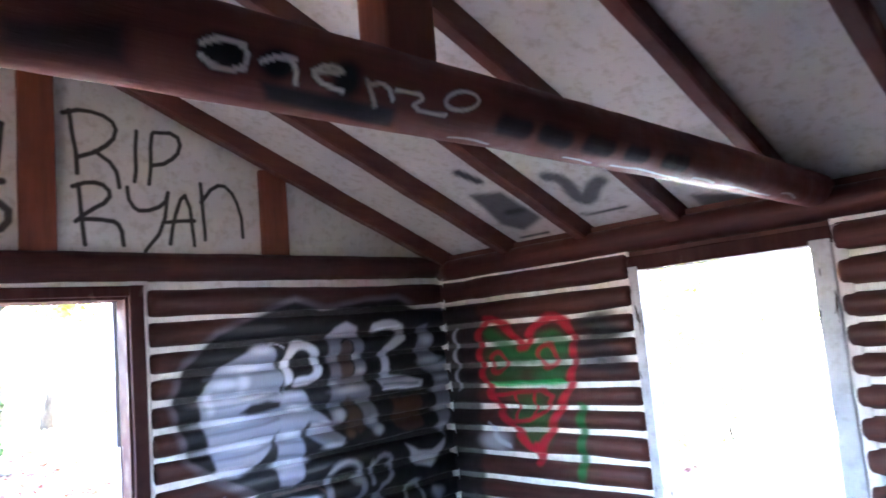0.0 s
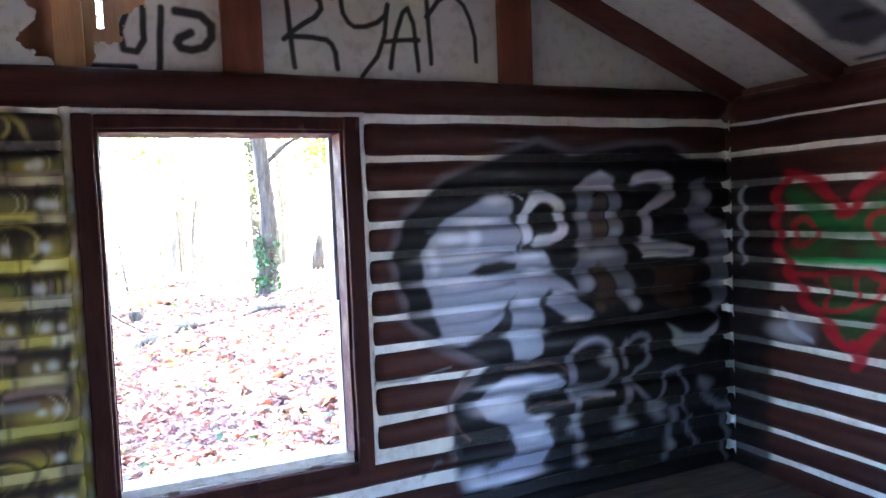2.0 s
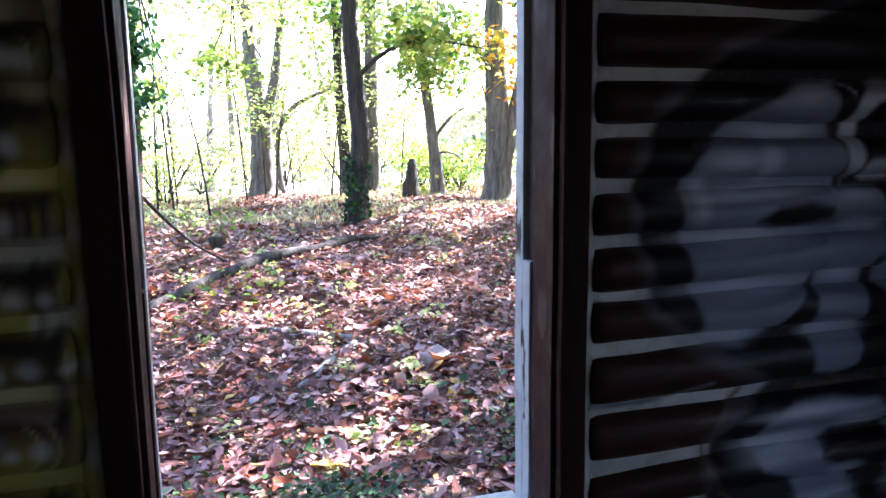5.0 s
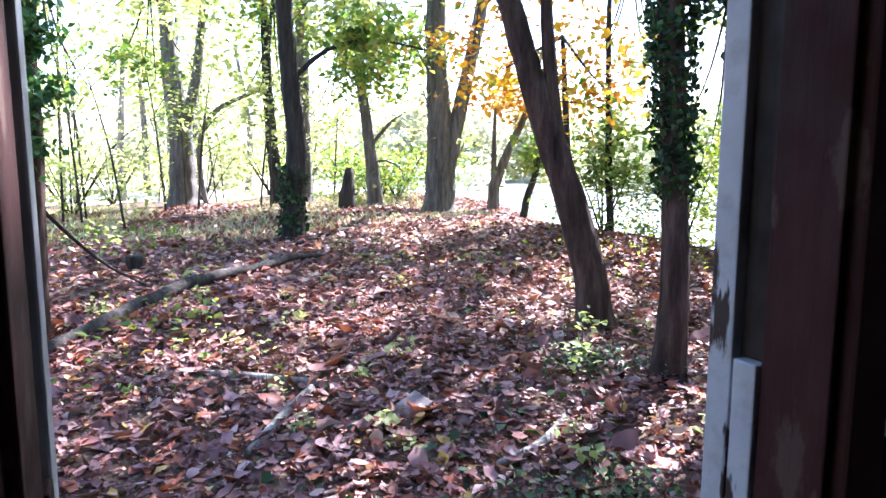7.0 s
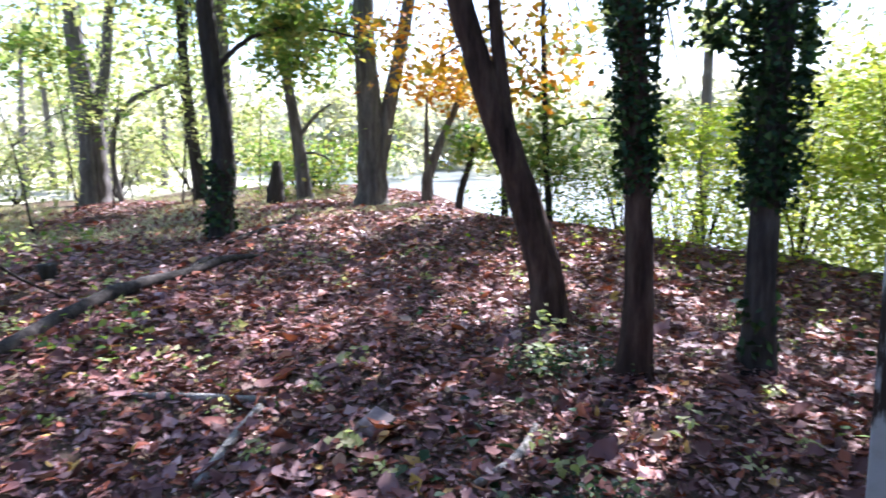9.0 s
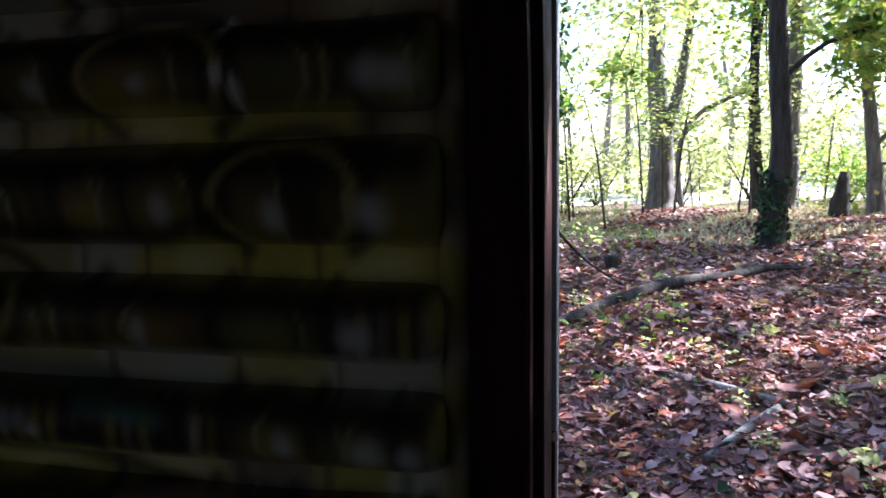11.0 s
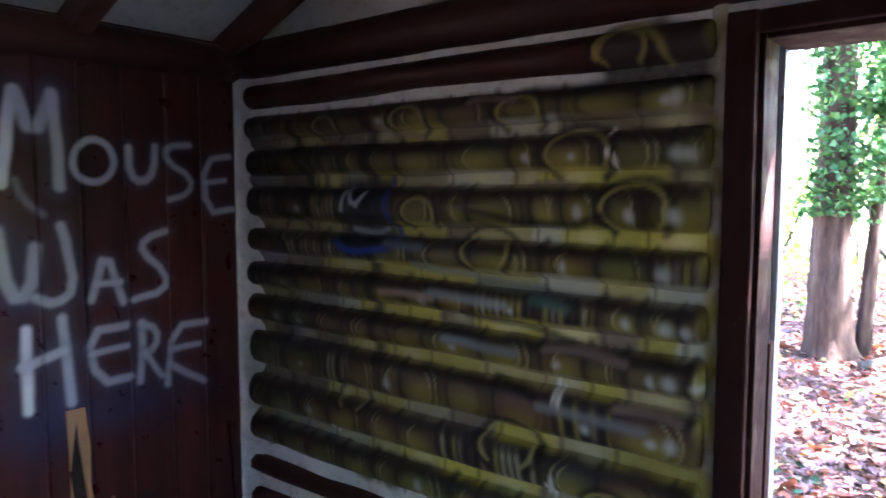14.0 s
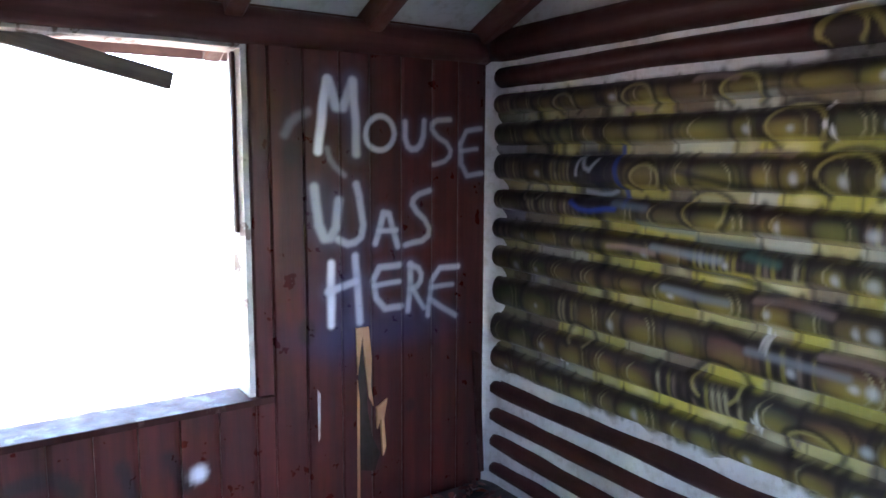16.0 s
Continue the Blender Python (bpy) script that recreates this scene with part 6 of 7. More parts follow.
def stem(x, y, pts, z=None):
    base = gz(x, y) if z is None else z
    return [(x, y, base)] + [(x + a, y + b, base + c) for a, b, c in pts]


LEANER = stem(3.66, 7.0, [(-0.06, 0.04, 0.41), (-0.21, 0.14, 1.03), (-0.41, 0.27, 1.70), (-0.55, 0.36, 2.25), (-0.8, 0.5, 3.2), (-1.0, 0.6, 4.6), (-1.1, 0.7, 6.0)])
tree("leaning tree with grey-brown furrowed bark and a second stem", LEANER, [0.14, 0.125, 0.112, 0.098, 0.088, 0.075, 0.055, 0.03], M_BARK_RED,
     [([(3.42, 7.14, 1.15), (3.36, 7.2, 1.55), (3.30, 7.25, 2.3), (3.28, 7.3, 3.4), (3.2, 7.3, 4.6)], [0.06, 0.055, 0.048, 0.04, 0.02])],
     [(26, (2.9, 7.4, 5.2), (1.7, 1.5, 1.0), 60, 0.28)], ridges=9, group="trees outside the window")
RED_LINE = stem(3.37, 5.92, [(0.03, 0, 0.5), (0.0, 0.01, 1.17), (-0.05, 0.05, 2.1), (-0.1, 0.1, 3.4), (-0.1, 0.1, 5.0)])
tree("reddish-barked tree wrapped in dark ivy above head height", RED_LINE, [0.105, 0.082, 0.072, 0.075, 0.06, 0.03], M_BARK_RED, [],
     [(16, (3.4, 6.0, 4.8), (1.3, 1.2, 0.8), 60, 0.26)], ([(3.37, 5.93, 1.15), (3.33, 5.96, 2.1), (3.27, 6.0, 3.6)], [0.07, 0.10, 0.12], 3600, 0.035, 0.026), ridges=8, group="trees outside the window")
# its offset crown towards the bank is out of view, added to shade the ground
IVY_LINE = stem(4.02, 5.58, [(-0.01, 0, 0.5), (0.0, 0, 1.18), (0.03, -0.01, 2.1), (0.06, 0, 3.4), (0.06, 0, 5.0)])
tree("dark-barked tree thickly covered with glossy ivy", IVY_LINE, [0.105, 0.085, 0.08, 0.085, 0.07, 0.03], M_BARK, [],
     [(16, (5.4, 6.8, 5.0), (1.7, 1.5, 0.8), 60, 0.3), (22, (4.3, 5.5, 5.3), (1.0, 1.0, 0.7), 70, 0.25)], ([(4.02, 5.58, 1.05), (4.03, 5.57, 1.5), (4.06, 5.57, 2.3), (4.08, 5.58, 3.8)], [0.07, 0.11, 0.14, 0.16], 5600, 0.055, 0.028), ridges=8, group="trees outside the window")
# ivy sprays that stand away from the stem
spray = np.concatenate([clumps(5, (3.72, 5.72, 2.0), (0.22, 0.12, 0.10), 26, 0.06, RNG), clumps(4, (4.45, 5.35, 2.25), (0.22, 0.12, 0.12), 22, 0.06, RNG), clumps(5, (3.5, 5.85, 2.2), (0.2, 0.12, 0.12), 20, 0.06, RNG)])
thing("ivy_spray", "overhanging dark ivy sprays by the trunk", "ivy", kind="stuff", data=leaf_mesh("ivy_spray", spray, RNG.uniform(0.022, 0.04, len(spray)), M_LEAF_IVY, RNG, 0, "diamond", 0.5))
low = np.array(ivy_on([(4.0, 5.58, 0.1), (4.0, 5.59, 0.55)], [0.10, 0.09], 60, 0.02, RNG))
thing("ivy_foot", "a few ivy leaves at a tree foot", "ivy", kind="stuff", data=leaf_mesh("ivy_foot", low, RNG.uniform(0.025, 0.045, len(low)), M_LEAF_IVY, RNG, 0, "diamond", 0.5))

tree("dark straight tree with ivy about its foot", stem(2.44, 12.02, [(0.08, -0.05, 1.28), (-0.01, 0.01, 2.55), (-0.05, 0, 4.2), (-0.1, 0, 7.0)]), [0.145, 0.125, 0.11, 0.10, 0.05], M_BARK_DARK,
     [([(2.42, 12.0, 2.2), (2.9, 11.9, 2.75), (3.6, 11.8, 2.85), (4.3, 11.7, 2.7)], [0.04, 0.03, 0.02, 0.01])],
     [(30, (2.5, 12, 5.6), (2.4, 2.2, 1.6), 60, 0.33), (9, (3.5, 11.8, 2.9), (0.9, 0.4, 0.35), 45, 0.16)], ([(2.44, 12.02, 0.25), (2.47, 12.0, 1.2)], [0.15, 0.13], 260, 0.04, 0.05), group="trees outside the window")
FAR1 = stem(1.5, 17.78, [(0.03, -0.02, 1.42), (-0.06, 0.03, 2.3), (-0.14, 0.09, 3.4), (-0.2, 0.1, 6.0)])
tree("grey forked tree with a wide low limb", FAR1, [0.27, 0.22, 0.20, 0.13, 0.06], M_BARK_PALE,
     [([(1.56, 17.72, 1.7), (1.84, 17.55, 2.7), (1.96, 17.48, 3.6), (2.1, 17.4, 5)], [0.13, 0.10, 0.08, 0.04]),
      ([(1.95, 17.5, 0.2), (1.80, 17.6, 1.1), (1.88, 17.53, 1.84), (2.0, 17.45, 2.14), (2.44, 17.17, 2.33), (3.1, 16.8, 2.6)], [0.055, 0.05, 0.05, 0.05, 0.045, 0.025])],
     [(40, (1.4, 17.8, 4.6), (3.0, 2.5, 1.9), 60, 0.38)], leaf=M_LEAF_LIGHT, group="trees outside the window")
tree("slim dark tree beyond the leafy rise", stem(3.11, 16.13, [(-0.09, 0.06, 0.8), (-0.16, 0.1, 2.1), (-0.16, 0.1, 3.1), (-0.3, 0.1, 6)]), [0.13, 0.11, 0.09, 0.08, 0.04], M_BARK_DARK, [],
     [(16, (3.0, 16, 4.4), (1.6, 1.6, 1.4), 60, 0.35)], group="trees outside the window")
tree("pale grey straight tree", stem(3.62, 16.4, [(0.01, 0, 1.5), (0.04, 0, 3.2), (0.0, 0, 6.5)]), [0.16, 0.14, 0.12, 0.05], M_BARK_PALE, [],
     [(22, (3.9, 16.2, 4.2), (1.8, 1.6, 1.7), 60, 0.35)], leaf=M_LEAF_LIGHT, group="trees outside the window")
tree("thin grey bare-limbed tree", stem(4.66, 15.12, [(-0.08, 0.06, 1.0), (-0.2, 0.14, 2.1), (-0.3, 0.2, 3.6), (-0.3, 0.2, 6)]), [0.15, 0.11, 0.09, 0.07, 0.03], M_BARK_PALE,
     [([(4.55, 15.2, 1.4), (4.85, 15.0, 1.9), (5.2, 14.9, 2.1)], [0.04, 0.03, 0.012]), ([(4.6, 15.15, 1.2), (4.9, 15, 1.35), (5.1, 14.9, 1.0)], [0.03, 0.02, 0.01])],
     [(26, (4.5, 14.6, 3.0), (1.2, 1.0, 0.8), 60, 0.26), (22, (4.3, 15, 5), (2, 2, 1.2), 60, 0.35)], group="trees outside the window")
BIG = stem(5.43, 14.03, [(0.03, -0.02, 1.2), (-0.03, 0.02, 2.5), (-0.04, 0.03, 3.3), (-0.1, 0, 6.5)])
tree("large grey twin-stemmed tree with a scorched foot", BIG, [0.28, 0.23, 0.175, 0.165, 0.09], M_BARK_PALE,
     [([(5.52, 13.95, 0.9), (5.61, 13.91, 1.46), (5.75, 13.82, 2.18), (5.98, 13.67, 3.43), (6.3, 13.5, 5.6)], [0.16, 0.15, 0.13, 0.11, 0.06]),
      ([(5.40, 14.0, 2.5), (5.1, 14.0, 2.9), (4.8, 14.0, 3.3)], [0.03, 0.022, 0.012]), ([(5.42, 14.0, 1.75), (5.2, 14.0, 2.1), (5.12, 14.0, 2.4)], [0.025, 0.018, 0.01])],
     [(30, (5.6, 13.9, 5.6), (2.4, 2, 1.6), 60, 0.36)], group="trees outside the window")
tree("small pale tree leaning over the bank", stem(6.46, 13.96, [(0, 0, 0.75), (0.2, -0.13, 1.35), (0.46, -0.3, 2.0), (0.8, -0.4, 3.4)], 0.0), [0.12, 0.10, 0.07, 0.055, 0.02], M_BARK_PALE,
     [([(6.46, 13.95, 0.75), (6.42, 13.9, 1.3), (6.45, 13.9, 2.2)], [0.06, 0.05, 0.02])], [(14, (6.7, 13.6, 2.3), (0.9, 0.8, 0.5), 60, 0.25)], leaf=M_LEAF_GOLD, group="trees outside the window")
tree("slim dark leaning sapling", stem(6.6, 13.27, [(0.09, -0.06, 0.65), (0.21, -0.14, 1.05), (0.3, -0.2, 1.6)], -0.08), [0.075, 0.06, 0.05, 0.02], M_BARK_DARK, [],
     [(9, (6.9, 13.1, 1.3), (0.5, 0.4, 0.3), 50, 0.18)], group="trees outside the window")
# its wide high crown is out of view, enlarged to shade the ground
tree("thin dark sapling on the bank", stem(6.39, 10.42, [(-0.07, 0.05, 1.2), (-0.12, 0.08, 3.0), (-0.1, 0.1, 5.6)], -0.1), [0.05, 0.045, 0.035, 0.012], M_BARK_DARK,
     [([(6.3, 10.47, 1.9), (5.8, 10.5, 2.05), (5.3, 10.5, 2.0)], [0.018, 0.012, 0.006]), ([(6.32, 10.47, 1.5), (6.9, 10.3, 1.7), (7.3, 10.2, 1.65)], [0.016, 0.012, 0.006])],
     [(10, (6.3, 10.4, 1.5), (0.6, 0.5, 0.8), 50, 0.22), (26, (6.2, 9.6, 5.6), (2.4, 2.4, 0.8), 60, 0.34)], leaf_size=0.06, group="trees outside the window")
tree("pale thin tree by the water", stem(13.21, 13.74, [(0.03, -0.02, 2.3), (0.07, 0, 5.0), (0.0, 0, 8)], -1.2), [0.15, 0.12, 0.10, 0.05], M_BARK_PALE, [],
     [(16, (13.2, 13.6, 5), (2, 2, 1.5), 50, 0.4)], leaf=M_LEAF_LIGHT, group="trees outside the window")
# the ivied tree seen past the window's other side
IVL = stem(-0.38, 8.3, [(-0.03, 0, 0.9), (-0.01, 0, 1.9), (-0.02, 0, 2.9), (0, 0, 4.2), (0, 0, 6)])
tree("red-brown tree with shaggy bark, hung with bright ivy", IVL, [0.19, 0.155, 0.14, 0.13, 0.11, 0.05], M_BARK_RED,
     [([(-0.16, 8.4, 0.0), (-0.13, 8.42, 0.8), (-0.08, 8.42, 1.6), (-0.1, 8.42, 2.6)], [0.07, 0.055, 0.045, 0.03])],
     [(16, (-0.4, 8.3, 4.6), (1.5, 1.4, 0.9), 60, 0.28)], ridges=10, group="trees outside the window")
iv = np.concatenate([np.array(ivy_on([(-0.38, 8.25, 1.25), (-0.30, 8.2, 2.0), (-0.25, 8.2, 3.4)], [0.12, 0.17, 0.2], 2600, 0.09, RNG)), clumps(16, (-0.08, 8.15, 2.0), (0.18, 0.12, 0.75), 40, 0.08, RNG)])
thing("ivy_mantle", "bright green ivy hanging about a trunk", "ivy", kind="stuff", data=leaf_mesh("ivy_mantle", iv, RNG.uniform(0.022, 0.042, len(iv)), M_LEAF_MANTLE, RNG, 0, "diamond", 0.5))
# golden boughs over the bank
gold = thing("golden_bough", "boughs of yellow and rust autumn leaves", "bough")
twigs = [([(5.9, 11.0, 2.9), (5.2, 10.6, 2.6), (4.6, 10.2, 2.35)], [0.03, 0.02, 0.008]), ([(5.9, 11.0, 2.9), (5.6, 10.0, 2.35), (5.4, 9.4, 2.1)], [0.025, 0.015, 0.006]), ([(5.9, 11.0, 2.9), (6.1, 11.1, 1.2), (6.1, 11.1, -0.3)], [0.03, 0.05, 0.06])]
for p, r in twigs:
    part("twig", tube_mesh("twig", p, r, M_BARK_DARK, 6, 0.1, 0, 0.2), gold)
c = np.concatenate([clumps(26, (5.5, 10.5, 2.6), (1.5, 1.0, 0.75), 18, 0.20, RNG), clumps(12, (4.5, 10.6, 2.2), (0.7, 0.5, 0.45), 12, 0.18, RNG), clumps(16, (6.1, 10.0, 2.1), (1.0, 0.7, 0.6), 16, 0.2, RNG)])
part("leaves", leaf_mesh("leaves", c, RNG.uniform(0.03, 0.075, len(c)), M_LEAF_GOLD, RNG, 0.1, "diamond", 0.6), gold)

# leafy sprays that hang into view from the crowns
for x, y, z, n, mat, size, gr in ((0.4, 12.6, 3.6, 14, M_LEAF_LIGHT, 0.06, 0.9), (1.4, 13.5, 3.4, 16, M_LEAF_LIGHT, 0.065, 1.0), (2.6, 14.2, 3.6, 14, M_LEAF_GREEN, 0.065, 0.9), (3.5, 13.0, 3.3, 16, M_LEAF_LIGHT, 0.065, 0.8), (4.1, 13.2, 2.9, 18, M_LEAF_GREEN, 0.065, 0.6),
                                  (1.0, 15.5, 2.6, 12, M_LEAF_GREEN, 0.07, 0.9), (2.9, 15.2, 2.3, 10, M_LEAF_LIGHT, 0.07, 0.8), (4.4, 16.5, 2.0, 12, M_LEAF_LIGHT, 0.07, 0.9), (-0.9, 14.5, 3.4, 14, M_LEAF_LIGHT, 0.07, 1.0), (-0.4, 13.5, 2.2, 10, M_LEAF_GREEN, 0.06, 0.7),
                                  (5.0, 11.6, 2.9, 10, M_LEAF_GOLD, 0.06, 0.6), (7.4, 11.5, 2.6, 12, M_LEAF_LIGHT, 0.06, 0.9), (8.4, 9.6, 2.7, 12, M_LEAF_LIGHT, 0.06, 0.9), (7.0, 9.2, 1.6, 9, M_LEAF_GREEN, 0.05, 0.7), (2.0, 11.6, 3.7, 10, M_LEAF_GREEN, 0.06, 0.7),
                                  (6.0, 16.0, 2.4, 10, M_LEAF_LIGHT, 0.07, 0.9), (9.6, 8.2, 2.3, 14, M_LEAF_LIGHT, 0.06, 1.1), (10.5, 10.5, 3.0, 16, M_LEAF_LIGHT, 0.07, 1.2), (8.8, 11.8, 3.2, 14, M_LEAF_LIGHT, 0.07, 1.1), (7.6, 8.0, 2.6, 8, M_LEAF_GREEN, 0.05, 0.8), (11, 7.6, 3.2, 14, M_LEAF_LIGHT, 0.07, 1.2), (0.3, 10.4, 3.3, 9, M_LEAF_LIGHT, 0.055, 0.6)):
    root = thing("leafy_bough", "thin bough with sparse yellow-green autumn leaves", "bough", "boughs over the rise")
    root.location = (x, y, z)
    for k in range(4):
        a = k * 1.7 + x * 3
        part("twig", tube_mesh("twig", [(0, 0, 1.6), (math.cos(a) * gr * 0.3, math.sin(a) * gr * 0.3, 0.5), (math.cos(a) * gr, math.sin(a) * gr * 0.8, -0.15)], [0.018, 0.012, 0.004], M_BARK_DARK, 5, 0.1, 0, 0.25), root)
    c = clumps(n, (0, 0, 0.05), (gr * 1.1, gr * 0.9, 0.5), 22, 0.17, RNG)
    part("leaves", leaf_mesh("leaves", c, RNG.uniform(0.6, 1.2, len(c)) * size, mat, RNG, 0.3, "diamond", 0.4), root)

# broken stump, cut stump, fallen branch, sticks, block
stump = thing("broken_stump", "tall dark broken tree stump with a splintered top", "stump")
me = tube_mesh("stump", stem(3.9, 14.43, [(0.0, 0, 0.45), (0.05, 0, 0.9)], 0.2), [0.16, 0.13, 0.06], M_BARK_DARK, 14, 0.2, 6, 0.1, 0.25)
part("stump", me, stump)
me = tube_mesh("cut_stump", [(0, 0, -0.08), (0, 0, 0.13)], [0.085, 0.08], M_BARK_DARK, 14, 0.08, 5, 0.05)
tagged(part("cut_stump", me, None, at=Matrix.Translation((0.50, 10.05, gz(0.5, 10.05)))), "short dark cut tree stump among leaves", "stump")


def fallen(name, label, pts, radii, mat, lift=0.02, sides=10):
    line = [(x, y, gz(x, y) + lift + h) for x, y, h in pts]
    return thing(name, label, "branch", data=tube_mesh(name, line, radii, mat, sides, 0.16, 0, 0.08))


fallen("fallen_branch", "long weathered grey fallen branch on the leaves", [(-0.1, 8.05, 0), (0.47, 8.66, 0.03), (0.97, 9.09, 0.05), (1.3, 9.3, 0.03), (1.65, 9.54, 0.02), (1.95, 9.85, 0.05), (2.35, 10.04, 0.02)], [0.05, 0.055, 0.06, 0.05, 0.04, 0.04, 0.02], M_BARK, 0.03)
fallen("side_branch", "forked end of a weathered branch", [(1.55, 9.5, 0.0), (1.75, 9.95, 0.03), (2.0, 10.35, 0.02)], [0.035, 0.03, 0.012], M_BARK)
fallen("stick", "pale barkless stick lying on leaves", [(0.95, 6.16, 0), (1.17, 6.45, 0.02), (1.4, 6.74, 0.01)], [0.028, 0.026, 0.02], M_PALEWOOD)
fallen("mossy_stick", "greenish lichen-covered stick on leaves", [(0.80, 7.2, 0), (1.12, 7.02, 0.015), (1.5, 6.78, 0)], [0.018, 0.024, 0.02], M_PALEWOOD)
fallen("short_stick", "short broken pale stick", [(1.95, 5.42, 0), (2.25, 5.5, 0.01), (2.5, 5.72, 0)], [0.02, 0.022, 0.016], M_PALEWOOD)
fallen("thin_stick", "thin dry dark stick", [(1.3, 5.0, 0), (1.8, 5.25, 0.02)], [0.008, 0.005], M_DEADWOOD)
fallen("dark_branch", "dark rotten branch by a tree foot", [(2.3, 11.2, 0), (2.75, 11.5, 0.02), (3.3, 11.75, 0)], [0.03, 0.035, 0.02], M_BARK_DARK)
me = box_mesh("block", (-0.085, -0.065, -0.06), (0.085, 0.065, 0.085), M_STONE, 0.012, 0.024)
tagged(part("block", me, None, at=pose(1.79, 6.12, gz(1.79, 6.12), 22, -10, 32)), "broken pinkish-grey masonry block in the leaves", "rubble")
# the block's shaded hollow, put on as a dark plate
part("shaded_end", box_mesh("shaded_end", (0.01, -0.080, -0.05), (0.080, -0.067, 0.085), M_BARK_DARK, 0.004, 0.004), bpy.data.objects["block"], "dark plate standing in for the block's shaded hollow")

# leaf litter
def litter(name, label, n, xr, yr, size, power, mat, shape, flat, lift, seed, keep=None):
    rng = np.random.default_rng(seed)
    x = rng.uniform(*xr, n)
    y = yr[0] + (yr[1] - yr[0]) * rng.random(n) ** power
    ok = x < bank(y) + 2.5
    if keep is not None:
        ok &= keep(x, y)
    x, y = x[ok], y[ok]
    z = ground_z(x, y) + rng.uniform(0.0, lift, len(x))
    s = rng.uniform(*size, len(x)) * rng.choice([0.7, 1.0, 1.0, 1.35], len(x))
    thing(name, label, "leaves", kind="stuff", data=leaf_mesh(name, np.stack([x, y, z], 1), s, mat, rng, flat, shape))


def spots(seed, scale, cut):
    def keep(x, y):
        return np.array([noise.noise((a * scale, b * scale, seed)) > cut for a, b in zip(x, y)])
    return keep


litter("leaf_litter", "dense brown, tan and rust fallen leaves", 34000, (-2.2, 6.8), (3.6, 9.0), (0.017, 0.040), 1.0, M_LITTER, "curl", 0.45, 0.05, 1)
litter("large_leaves", "large curled brown and rust fallen leaves", 2600, (-2.2, 6.0), (3.6, 8.6), (0.042, 0.068), 1.15, M_LITTER, "curl", 0.55, 0.05, 14)
litter("leaf_crumbs", "small crumbled leaf scraps and bits of bark", 30000, (-2.2, 6.5), (3.6, 8.5), (0.006, 0.016), 1.0, M_LITTER, "diamond", 0.3, 0.05, 12)
litter("leaf_litter_far", "brown and rust fallen leaves up the rise", 36000, (-4, 7), (8.5, 17), (0.024, 0.048), 1.4, M_LITTER, "diamond", 0.5, 0.045, 2)
litter("ground_ivy", "low green ivy and seedlings among leaves", 2600, (-3, 7), (3.5, 10), (0.018, 0.036), 1.0, M_LEAF_GREEN, "diamond", 0.25, 0.10, 3, spots(3, 0.9, 0.22))
litter("ground_ivy_dark", "dark ivy leaves trailing over the ground", 2600, (-3, 6), (3.5, 9), (0.022, 0.042), 1.0, M_LEAF_IVY, "diamond", 0.4, 0.07, 4, spots(9, 0.8, 0.18))
litter("bank_ivy", "green ivy covering the ground by the bank", 3000, (-5, 1.0), (7.5, 14), (0.02, 0.042), 1.0, M_LEAF_GREEN, "diamond", 0.2, 0.30, 5, spots(5, 0.5, 0.12))


litter("bank_undergrowth", "low yellow-green seedlings along the bank", 3600, (4.4, 8.6), (4.2, 9.5), (0.018, 0.036), 1.0, M_LEAF_LIME, "diamond", 0.4, 0.16, 15,
       lambda x, y: (x > bank(y) - 2.2 * np.random.default_rng(8).random(len(x)) ** 1.6) & (x < bank(y) + 0.9))


def grass(n, xr, yr, seed, h):
    rng = np.random.default_rng(seed)
    x, y = rng.uniform(*xr, n), rng.uniform(*yr, n)
    ok = spots(seed, 0.4, -0.25)(x, y) & (x < bank(y))
    x, y = x[ok], y[ok]
    z = ground_z(x, y)
    verts, faces = [], []
    for a, b, c in zip(x, y, z):
        k = len(verts)
        t, hh = rng.random() * 6.28, h * rng.uniform(0.5, 1.2)
        lx, ly = rng.normal() * hh * 0.5, rng.normal() * hh * 0.5
        dx, dy = math.cos(t) * 0.006, math.sin(t) * 0.006
        verts += [(a - dx, b - dy, c), (a + dx, b + dy, c), (a + lx * 0.4 + dx * 0.7, b + ly * 0.4 + dy * 0.7, c + hh * 0.6), (a + lx, b + ly, c + hh)]
        faces += [(k, k + 1, k + 2), (k, k + 2, k + 3)]
    return mesh_of("grass", verts, faces, M_GRASS)


thing("dry_grass", "pale dry grass tufts on the crest", "grass", kind="stuff", data=grass(13000, (-4, 6), (12.0, 17.8), 6, 0.10))

